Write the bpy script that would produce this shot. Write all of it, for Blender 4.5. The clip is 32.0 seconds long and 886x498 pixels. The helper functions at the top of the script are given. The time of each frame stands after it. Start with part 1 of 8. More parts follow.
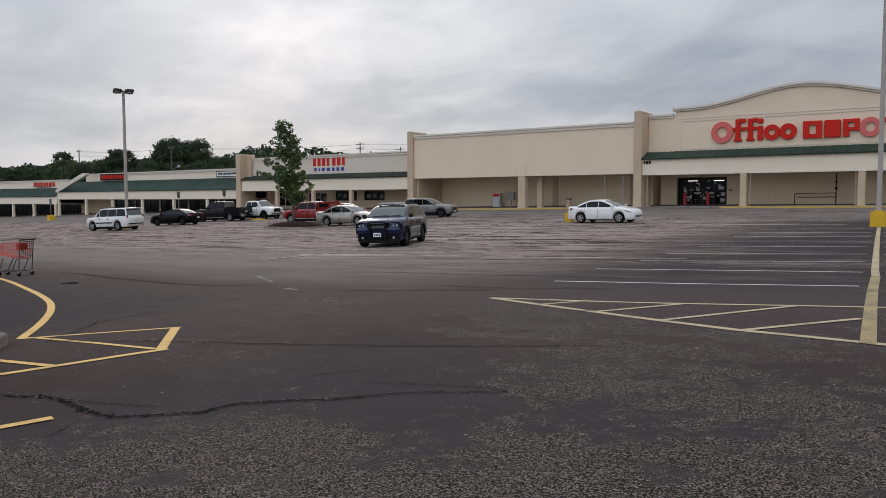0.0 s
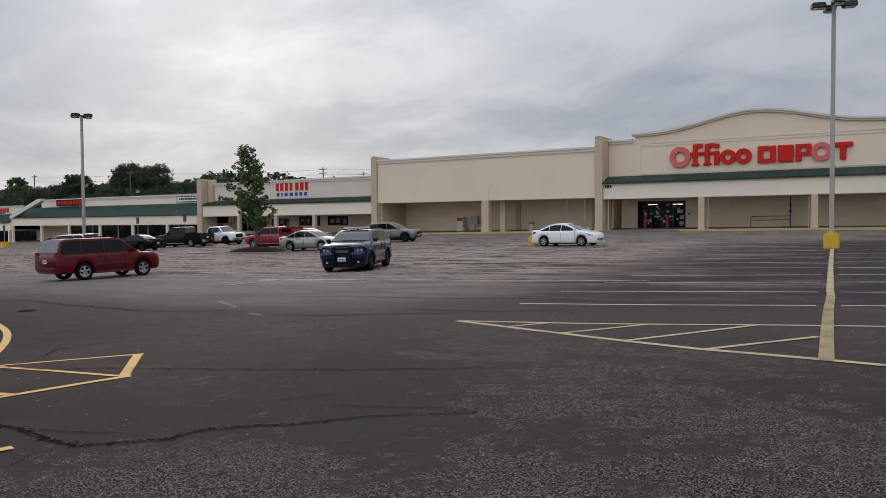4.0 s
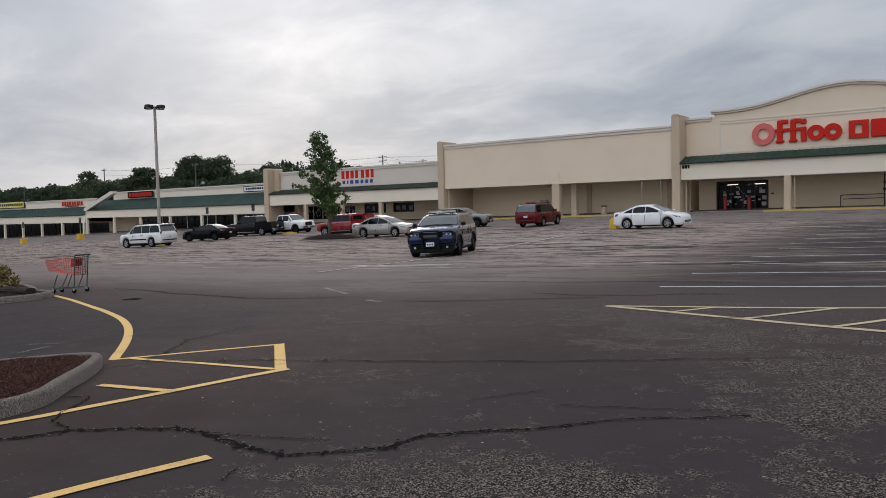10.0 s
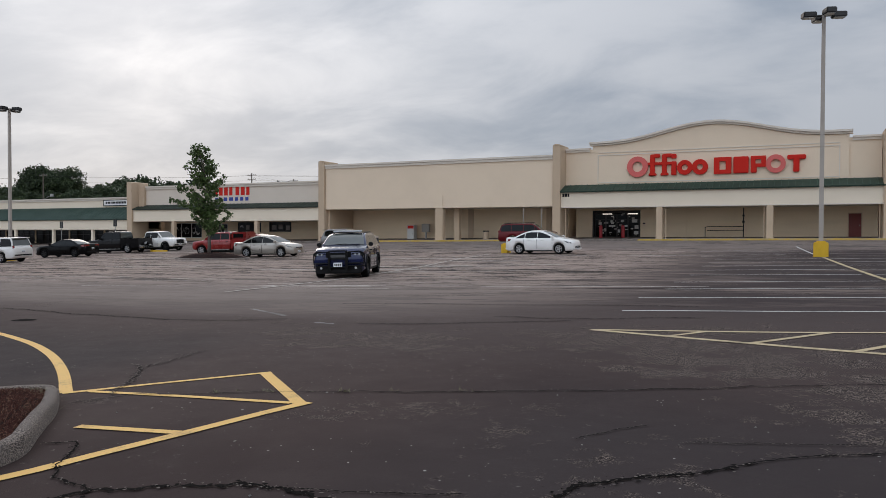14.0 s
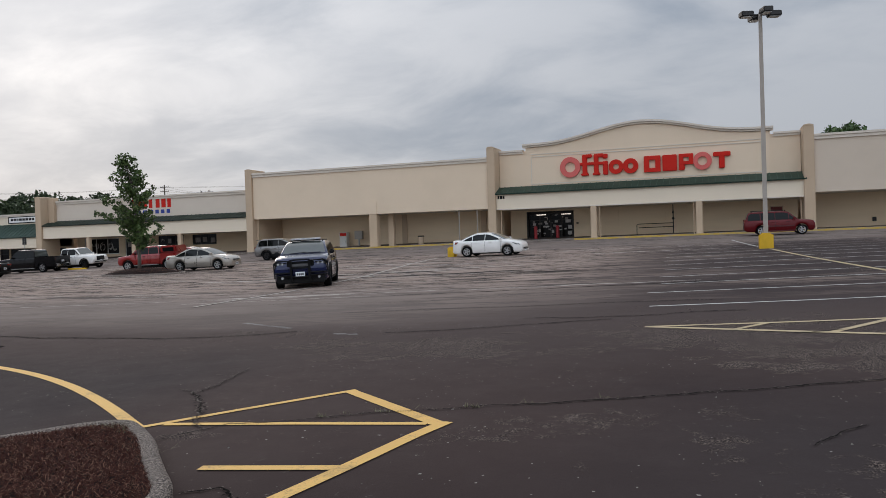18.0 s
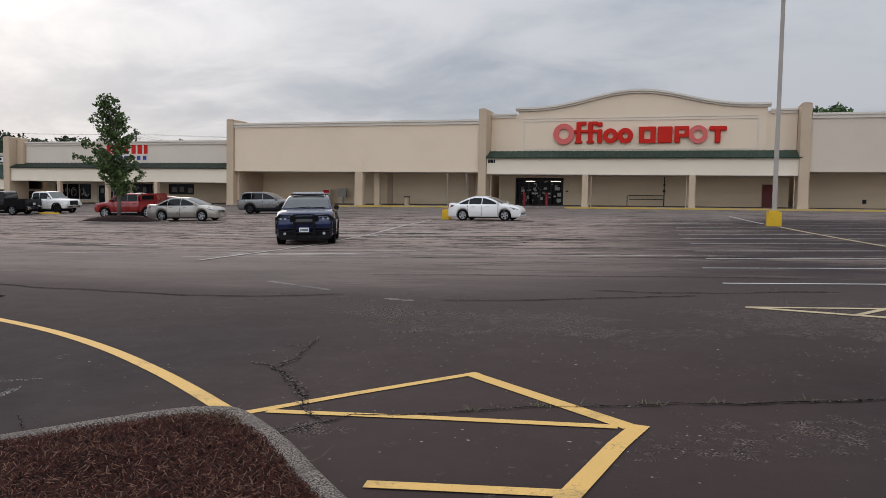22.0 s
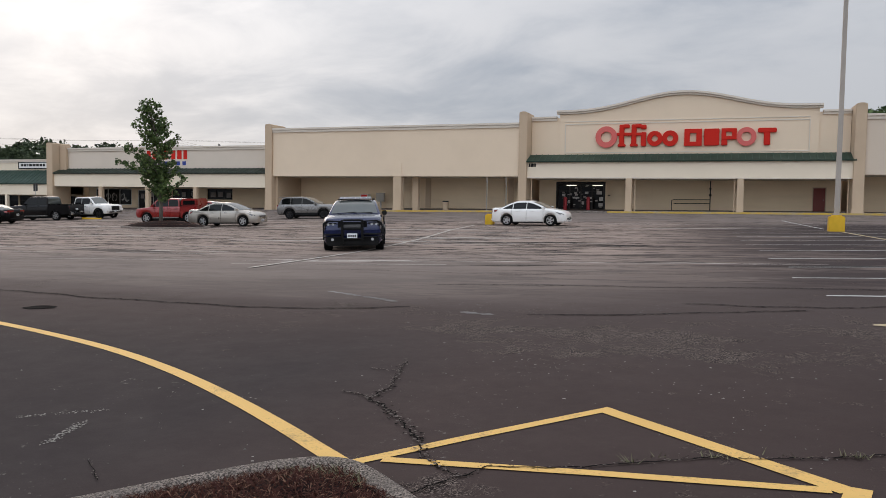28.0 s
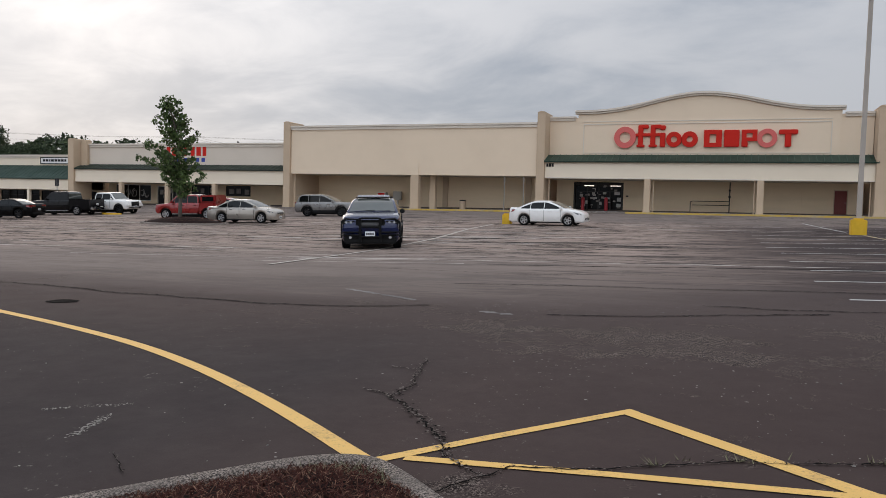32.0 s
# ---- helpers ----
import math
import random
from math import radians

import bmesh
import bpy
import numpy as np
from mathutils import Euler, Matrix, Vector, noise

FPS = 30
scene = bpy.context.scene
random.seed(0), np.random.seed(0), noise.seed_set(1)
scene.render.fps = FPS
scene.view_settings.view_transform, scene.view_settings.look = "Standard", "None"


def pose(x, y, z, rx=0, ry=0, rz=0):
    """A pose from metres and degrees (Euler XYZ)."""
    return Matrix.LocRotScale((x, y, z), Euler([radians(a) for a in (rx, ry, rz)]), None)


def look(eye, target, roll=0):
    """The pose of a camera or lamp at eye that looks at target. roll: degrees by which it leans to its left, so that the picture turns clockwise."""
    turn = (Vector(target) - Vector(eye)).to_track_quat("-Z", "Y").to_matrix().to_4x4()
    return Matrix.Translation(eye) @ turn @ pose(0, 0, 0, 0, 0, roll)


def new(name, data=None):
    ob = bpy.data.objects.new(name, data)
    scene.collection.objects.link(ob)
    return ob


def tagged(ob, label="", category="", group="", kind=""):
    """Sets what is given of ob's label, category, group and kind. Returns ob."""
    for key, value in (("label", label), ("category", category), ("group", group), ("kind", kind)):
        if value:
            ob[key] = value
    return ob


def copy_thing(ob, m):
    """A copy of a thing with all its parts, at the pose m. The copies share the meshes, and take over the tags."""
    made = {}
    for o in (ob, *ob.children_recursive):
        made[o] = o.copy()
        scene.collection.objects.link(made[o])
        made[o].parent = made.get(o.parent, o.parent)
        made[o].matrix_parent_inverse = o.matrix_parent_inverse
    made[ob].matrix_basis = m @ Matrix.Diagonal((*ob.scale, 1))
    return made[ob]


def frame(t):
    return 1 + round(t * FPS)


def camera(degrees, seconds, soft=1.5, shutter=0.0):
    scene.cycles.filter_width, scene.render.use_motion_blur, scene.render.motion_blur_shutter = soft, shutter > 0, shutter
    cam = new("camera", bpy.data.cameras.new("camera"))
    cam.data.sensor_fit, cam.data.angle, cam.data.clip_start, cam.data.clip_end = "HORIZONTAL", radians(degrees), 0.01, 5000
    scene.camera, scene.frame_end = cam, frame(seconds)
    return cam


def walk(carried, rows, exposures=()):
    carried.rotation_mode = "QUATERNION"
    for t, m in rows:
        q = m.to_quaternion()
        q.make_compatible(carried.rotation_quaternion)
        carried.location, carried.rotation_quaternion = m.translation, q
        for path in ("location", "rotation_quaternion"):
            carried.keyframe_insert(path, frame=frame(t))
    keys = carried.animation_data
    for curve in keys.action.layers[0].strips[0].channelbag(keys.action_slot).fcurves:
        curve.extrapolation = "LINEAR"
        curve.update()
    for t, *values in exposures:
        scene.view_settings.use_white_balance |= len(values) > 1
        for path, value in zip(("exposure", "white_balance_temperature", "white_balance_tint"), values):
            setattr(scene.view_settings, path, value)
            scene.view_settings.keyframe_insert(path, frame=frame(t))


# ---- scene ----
cam = camera(60.6, 32.0, 0.5)
PATH = [
    (0, (0.093, -0.018, 1.517), (-1.054, 1.615, 1.388), -0.1),
    (0.5, (0.114, -0.009, 1.524), (-1.03, 1.628, 1.433), -0.7),
    (1, (0.09, -0.035, 1.504), (-1.019, 1.626, 1.397), -0.6),
    (1.5, (0.06, -0.027, 1.484), (-1.015, 1.656, 1.378), -0.2),
    (2, (0.047, -0.037, 1.507), (-1.042, 1.638, 1.411), -0.3),
    (2.5, (0.058, -0.064, 1.492), (-1.023, 1.616, 1.397), -0.2),
    (3, (0.072, -0.064, 1.499), (-0.998, 1.624, 1.415), -0.2),
    (3.5, (0.079, -0.077, 1.503), (-0.984, 1.616, 1.433), -0.4),
    (5.5, (-0.021, -0.088, 1.467), (-1.119, 1.584, 1.428), 0.1),
    (6, (-0.092, -0.086, 1.484), (-1.173, 1.597, 1.498), 0.2),
    (6.5, (-0.123, -0.072, 1.452), (-1.211, 1.604, 1.363), -0.1),
    (7, (-0.271, 0.08, 1.423), (-1.432, 1.705, 1.298), -0.4),
    (7.5, (-0.414, 0.188, 1.429), (-1.492, 1.866, 1.29), 1.0),
    (8, (-0.644, 0.275, 1.4), (-1.678, 1.985, 1.323), -1.4),
    (8.5, (-0.918, 0.242, 1.394), (-2.131, 1.827, 1.28), 1.0),
    (9, (-1.209, 0.247, 1.389), (-2.538, 1.739, 1.299), -1.3),
    (9.5, (-1.496, 0.165, 1.374), (-2.761, 1.714, 1.328), -0.9),
    (10, (-1.775, 0.044, 1.353), (-2.963, 1.65, 1.256), -1.3),
    (10.5, (-2.051, 0.022, 1.343), (-3.212, 1.648, 1.25), -2.3),
    (11, (-2.323, -0.007, 1.34), (-3.393, 1.682, 1.299), -0.4),
    (11.5, (-2.62, -0.121, 1.326), (-3.575, 1.636, 1.259), 0.3),
    (12, (-2.884, -0.123, 1.306), (-3.861, 1.619, 1.212), 2.0),
    (12.5, (-3.178, -0.092, 1.288), (-4.099, 1.681, 1.198), 2.4),
    (13, (-3.449, -0.157, 1.267), (-4.321, 1.641, 1.196), 0.2),
    (13.5, (-3.688, -0.181, 1.256), (-4.553, 1.621, 1.188), 1.0),
    (14, (-3.847, -0.101, 1.24), (-4.73, 1.693, 1.202), 0.2),
    (14.5, (-4.092, -0.137, 1.217), (-4.872, 1.704, 1.186), 0.9),
    (16.5, (-5.119, -0.312, 1.203), (-5.801, 1.567, 1.143), -1.9),
    (17, (-5.416, -0.21, 1.185), (-6.095, 1.67, 1.113), -0.7),
    (17.5, (-5.668, -0.138, 1.164), (-6.39, 1.727, 1.135), -0.6),
    (18, (-5.963, -0.124, 1.154), (-6.642, 1.757, 1.13), -1.8),
    (18.5, (-6.194, -0.086, 1.134), (-6.893, 1.786, 1.035), 0.8),
    (19, (-6.436, 0.008, 1.129), (-7.151, 1.873, 1.031), -0.4),
    (19.5, (-6.677, 0.092, 1.104), (-7.342, 1.975, 0.999), 1.6),
    (20, (-6.917, 0.137, 1.122), (-7.585, 2.021, 1.052), 0.7),
    (20.5, (-7.154, 0.261, 1.111), (-7.824, 2.143, 1.009), 1.0),
    (21, (-7.374, 0.44, 1.093), (-8.064, 2.314, 0.997), 1.5),
    (21.5, (-7.655, 0.543, 1.096), (-8.269, 2.444, 1.004), 0.8),
    (22, (-7.842, 0.654, 1.092), (-8.444, 2.557, 0.97), 1.0),
    (22.5, (-8.046, 0.81, 1.099), (-8.728, 2.687, 0.99), -0.2),
    (23, (-8.256, 0.958, 1.077), (-8.906, 2.847, 0.971), 1.0),
    (23.5, (-8.491, 1.067, 1.068), (-9.107, 2.967, 0.967), -0.3),
    (24, (-8.62, 1.211, 1.065), (-9.245, 3.109, 0.986), -0.0),
    (24.5, (-8.698, 1.312, 1.065), (-9.337, 3.204, 0.962), 1.1),
    (25, (-8.771, 1.329, 1.08), (-9.409, 3.22, 0.943), 0.6),
    (25.5, (-8.788, 1.345, 1.077), (-9.45, 3.228, 0.946), 0.6),
    (26, (-8.789, 1.358, 1.065), (-9.452, 3.24, 0.928), 0.8),
    (26.5, (-8.795, 1.349, 1.081), (-9.481, 3.223, 0.942), 0.9),
    (28.5, (-8.782, 1.296, 1.091), (-9.463, 3.174, 0.984), 0.9),
    (29, (-8.79, 1.278, 1.094), (-9.472, 3.154, 0.98), 1.0),
    (29.5, (-8.775, 1.269, 1.103), (-9.442, 3.151, 0.998), 0.7),
    (30, (-8.79, 1.286, 1.099), (-9.454, 3.17, 0.996), 0.9),
    (30.5, (-8.795, 1.29, 1.096), (-9.475, 3.169, 1.004), 1.0),
    (31, (-8.791, 1.274, 1.094), (-9.439, 3.164, 1.004), 1.5),
    (31.5, (-8.812, 1.292, 1.093), (-9.489, 3.171, 0.99), 1.5),
    (32, (-8.836, 1.3, 1.089), (-9.557, 3.162, 0.974), 1.5),
]
walk(cam, [(t, look(eye, target, roll)) for t, eye, target, roll in PATH], exposures=[(0.0, -0.22, 7040, 18), (3.5, -0.24, 7040, 18), (6.0, -0.42, 7040, 18), (7.0, -0.26, 7040, 18), (8.0, -0.18, 7040, 18), (10.0, -0.21, 7040, 18), (12.0, -0.24, 7040, 18), (14.0, -0.2, 7040, 18), (17.0, 0.0, 7150, 18), (18.0, -0.2, 7130, 18), (19.0, -0.11, 7190, 18), (22.0, -0.08, 7260, 19), (24.0, -0.06, 7310, 19), (26.0, 0.04, 7360, 19), (28.0, 0.0, 7360, 19), (30.0, -0.06, 7360, 19), (32.0, -0.07, 7310, 19)])

# ---- light ----
world = bpy.data.worlds.new("overcast_sky")
scene.world = world
world.use_nodes = True
SUN_AZ, SUN_EL = radians(138.0), radians(17.0)
SUN_WAY = Vector((math.cos(SUN_AZ) * math.cos(SUN_EL), math.sin(SUN_AZ) * math.cos(SUN_EL), math.sin(SUN_EL)))


def sky_nodes():
    nt = world.node_tree
    nt.nodes.clear()
    N, L = nt.nodes.new, nt.links.new

    def math_node(op, a, b=None):
        n = N("ShaderNodeMath")
        n.operation = op
        for slot, v in zip(n.inputs, (a, b)):
            if v is None:
                continue
            if isinstance(v, (int, float)):
                slot.default_value = v
            else:
                L(v, slot)
        return n.outputs[0]

    def ramp(value, lo, hi, a, b):
        n = N("ShaderNodeMapRange")
        n.interpolation_type = "SMOOTHSTEP"
        L(value, n.inputs[0])
        for i, v in zip((1, 2, 3, 4), (lo, hi, a, b)):
            n.inputs[i].default_value = v
        return n.outputs[0]

    def mix(fac, a, b):
        n = N("ShaderNodeMix")
        n.data_type = "RGBA"
        L(fac, n.inputs[0])
        for slot, v in ((n.inputs[6], a), (n.inputs[7], b)):
            if isinstance(v, tuple):
                slot.default_value = (*v, 1)
            else:
                L(v, slot)
        return n.outputs[2]

    tex = N("ShaderNodeTexCoord")
    sep = N("ShaderNodeSeparateXYZ")
    L(tex.outputs["Generated"], sep.inputs[0])
    up = math_node("MAXIMUM", sep.outputs[2], 0.0)
    # the cloud deck seen in perspective: direction over height
    inv = math_node("DIVIDE", 1.0, math_node("ADD", up, 0.24))
    deck = N("ShaderNodeCombineXYZ")
    L(math_node("MULTIPLY", sep.outputs[0], inv), deck.inputs[0])
    L(math_node("MULTIPLY", sep.outputs[1], inv), deck.inputs[1])

    def clouds(scale, detail, shift, rough=0.5):
        m = N("ShaderNodeMapping")
        m.inputs["Location"].default_value = shift
        m.inputs["Rotation"].default_value = (0, 0, 0.5)
        m.inputs["Scale"].default_value = (0.8, 1.05, 1)
        L(deck.outputs[0], m.inputs[0])
        n = N("ShaderNodeTexNoise")
        n.inputs["Scale"].default_value, n.inputs["Detail"].default_value = scale, detail
        n.inputs["Roughness"].default_value, n.inputs["Distortion"].default_value = rough, 0.35
        L(m.outputs[0], n.inputs[0])
        return n.outputs[0]

    big, small = clouds(0.75, 4, (3.1, 1.7, 0)), clouds(2.4, 6, (0.4, 5.2, 2), 0.56)
    both = math_node("ADD", math_node("MULTIPLY", big, 0.6), math_node("MULTIPLY", small, 0.4))
    body = ramp(both, 0.39, 0.6, 0.0, 1.0)
    cloud = mix(body, (0.405, 0.54, 0.695), (0.735, 0.87, 1.0))
    # overcast: the zenith is far brighter than the horizon
    rise = math_node("ADD", math_node("MULTIPLY", math_node("POWER", up, 1.5), ZENITH), HORIZON)
    # the unseen southern sky is brightened to light the shopfronts
    rise = math_node("MULTIPLY", rise, ramp(sep.outputs[1], 0.35, -0.9, 1.0, SOUTH))
    aim = N("ShaderNodeVectorMath")
    aim.operation = "DOT_PRODUCT"
    L(tex.outputs["Generated"], aim.inputs[0])
    aim.inputs[1].default_value = SUN_WAY
    wide = math_node("POWER", math_node("MAXIMUM", aim.outputs["Value"], 0.0), 8.5)
    core = math_node("POWER", math_node("MAXIMUM", aim.outputs["Value"], 0.0), 40.0)
    veil = math_node("ADD", math_node("MULTIPLY", small, 0.9), 0.55)
    glow = math_node("MULTIPLY", math_node("ADD", math_node("MULTIPLY", wide, GLOW), math_node("MULTIPLY", core, GLOW * 0.45)), veil)
    level = N("ShaderNodeVectorMath")
    level.operation = "SCALE"
    L(cloud, level.inputs[0])
    L(rise, level.inputs["Scale"])
    warm = N("ShaderNodeVectorMath")
    warm.operation = "SCALE"
    warm.inputs[0].default_value = (0.955, 0.985, 0.945)
    L(glow, warm.inputs["Scale"])
    total = N("ShaderNodeVectorMath")
    total.operation = "ADD"
    L(level.outputs[0], total.inputs[0])
    L(warm.outputs[0], total.inputs[1])
    sky = N("ShaderNodeTexSky")
    sky.sky_type, sky.sun_disc = "NISHITA", False
    sky.sun_elevation, sky.sun_rotation = SUN_EL, radians(-48)
    clear, deckbg, out = N("ShaderNodeBackground"), N("ShaderNodeBackground"), N("ShaderNodeOutputWorld")
    L(sky.outputs[0], clear.inputs[0])
    clear.inputs[1].default_value = 0.05
    L(total.outputs[0], deckbg.inputs[0])
    deckbg.inputs[1].default_value = 1.0
    blend = N("ShaderNodeMixShader")
    blend.inputs[0].default_value = 0.93
    L(clear.outputs[0], blend.inputs[1])
    L(deckbg.outputs[0], blend.inputs[2])
    L(blend.outputs[0], out.inputs[0])


ZENITH, HORIZON, GLOW, SOUTH = 0.95, 0.63, 0.36, 2.1
sky_nodes()
sun_data = bpy.data.lights.new("sun", "SUN")
sun_data.energy, sun_data.angle, sun_data.color = 0.5, radians(28), (1.0, 0.95, 0.87)
sun = new("sun", sun_data)
sun.matrix_world = look(SUN_WAY * 300, (0, 0, 0))

# ---- the lie of the land ----
LAND = (-0.0636, 1.4861, 0.3513, -0.1836, -0.9812, -0.2340, 0.4129, 0.0956)


def ease(v, a, b):
    f = min(max((v - a) / (b - a), 0.0), 1.0)
    return f * f * (3 - 2 * f)


def G(x, y):
    """Height of the car park: it falls to the west, dips round the mulch island and rises to the shops."""
    dip = 0.07 * ease(x, 0.0, -5.0) * (1 - ease(y, 10.0, 19.0)) * (1 - ease(x, -15.0, -26.0))
    dip += 0.14 * math.exp(-(((x + 21.0) / 12.7) ** 2) - ((y - 25.5) / 12.7) ** 2)
    x, y = min(max(x, -170.0), 40.0) / 50, min(max(y, -14.0), 74.0) / 50
    return -dip + sum(c * v for c, v in zip(LAND, (1, x, y, x * x, x * y, y * y, y**3, x * y * y)))


# ---- materials ----
def node_kit(name):
    m = bpy.data.materials.new(name)
    m.use_nodes = True
    nt = m.node_tree
    return m, nt, nt.nodes["Principled BSDF"], nt.nodes.new, nt.links.new


def noise_node(N, L, vec, scale, detail=4.0, rough=0.5):
    n = N("ShaderNodeTexNoise")
    n.inputs["Scale"].default_value, n.inputs["Detail"].default_value, n.inputs["Roughness"].default_value = scale, detail, rough
    L(vec, n.inputs["Vector"])
    return n.outputs[0]


def range_node(N, L, value, lo, hi, a, b):
    n = N("ShaderNodeMapRange")
    L(value, n.inputs[0])
    for i, v in zip((1, 2, 3, 4), (lo, hi, a, b)):
        n.inputs[i].default_value = v
    return n.outputs[0]


def mix_node(N, L, fac, a, b, how="MIX"):
    n = N("ShaderNodeMix")
    n.data_type, n.blend_type = "RGBA", how
    for slot, v in ((n.inputs[0], fac), (n.inputs[6], a), (n.inputs[7], b)):
        if isinstance(v, tuple):
            slot.default_value = (*v, 1)
        elif isinstance(v, (int, float)):
            slot.default_value = v
        else:
            L(v, slot)
    return n.outputs[2]


def surface(name, base, rough=0.7, metal=0.0, grain=40.0, stain=0.6, vary=0.12, dirt=0.15, bump=0.15, coat=0.0, spec=0.5, stretch=(1, 1, 1), random_tint=0.0, island=False, crisp=False, pale=None):
    """A painted, plastered or metal surface with grain and blotches at two scales."""
    m, nt, p, N, L = node_kit(name)
    geo = N("ShaderNodeNewGeometry")
    mp = N("ShaderNodeMapping")
    mp.inputs["Scale"].default_value = stretch
    L(geo.outputs["Position"], mp.inputs[0])
    fine, coarse = noise_node(N, L, mp.outputs[0], grain, 5, 0.6), noise_node(N, L, mp.outputs[0], stain, 5, 0.55)
    if crisp:
        fine = range_node(N, L, fine, 0.42, 0.6, 0.0, 1.0)
    dark = tuple(c * (1 - vary) for c in base)
    light = tuple(min(c * (1 + vary * 0.6), 0.92) for c in base)
    col = mix_node(N, L, fine, dark, light)
    worn = range_node(N, L, coarse, 0.46, 0.72, 0.0, dirt)
    col = mix_node(N, L, worn, col, tuple(c * 0.55 + min(0.02, c * 0.25) for c in base))
    if random_tint:
        rnd = geo.outputs["Random Per Island"] if island else N("ShaderNodeObjectInfo").outputs["Random"]
        col = mix_node(N, L, range_node(N, L, rnd, 0, 1, 0.0, random_tint), col, tuple(c * 0.45 for c in base))
    if pale:
        col = mix_node(N, L, range_node(N, L, geo.outputs["Random Per Island"], 0.7, 1.0, 0.0, 1.0), col, pale)
    L(col, p.inputs["Base Color"])
    p.inputs["Metallic"].default_value = metal
    p.inputs["Specular IOR Level"].default_value = spec
    p.inputs["Coat Weight"].default_value = coat
    p.inputs["Coat Roughness"].default_value, p.inputs["Coat IOR"].default_value = 0.05, 1.5
    L(range_node(N, L, coarse, 0.3, 0.7, max(rough - 0.08, 0.03), min(rough + 0.1, 1.0)), p.inputs["Roughness"])
    if bump:
        b = N("ShaderNodeBump")
        b.inputs["Strength"].default_value, b.inputs["Distance"].default_value = bump, 0.01
        L(fine, b.inputs["Height"])
        L(b.outputs[0], p.inputs["Normal"])
    return m


def glass(name, tint=(0.02, 0.025, 0.03), rough=0.04, spec=0.3):
    """Dark glazing: nothing of the inside shows through, the sky mirrors in it."""
    m, nt, p, N, L = node_kit(name)
    geo = N("ShaderNodeNewGeometry")
    n = noise_node(N, L, geo.outputs["Position"], 1.3, 3)
    L(mix_node(N, L, n, tint, tuple(c * 2.2 for c in tint)), p.inputs["Base Color"])
    p.inputs["Roughness"].default_value, p.inputs["IOR"].default_value = rough, 1.5
    p.inputs["Specular IOR Level"].default_value = spec
    return m


def emitter(name, colour, strength):
    m, nt, p, N, L = node_kit(name)
    p.inputs["Base Color"].default_value = (*colour, 1)
    p.inputs["Emission Color"].default_value = (*colour, 1)
    p.inputs["Emission Strength"].default_value = strength
    return m


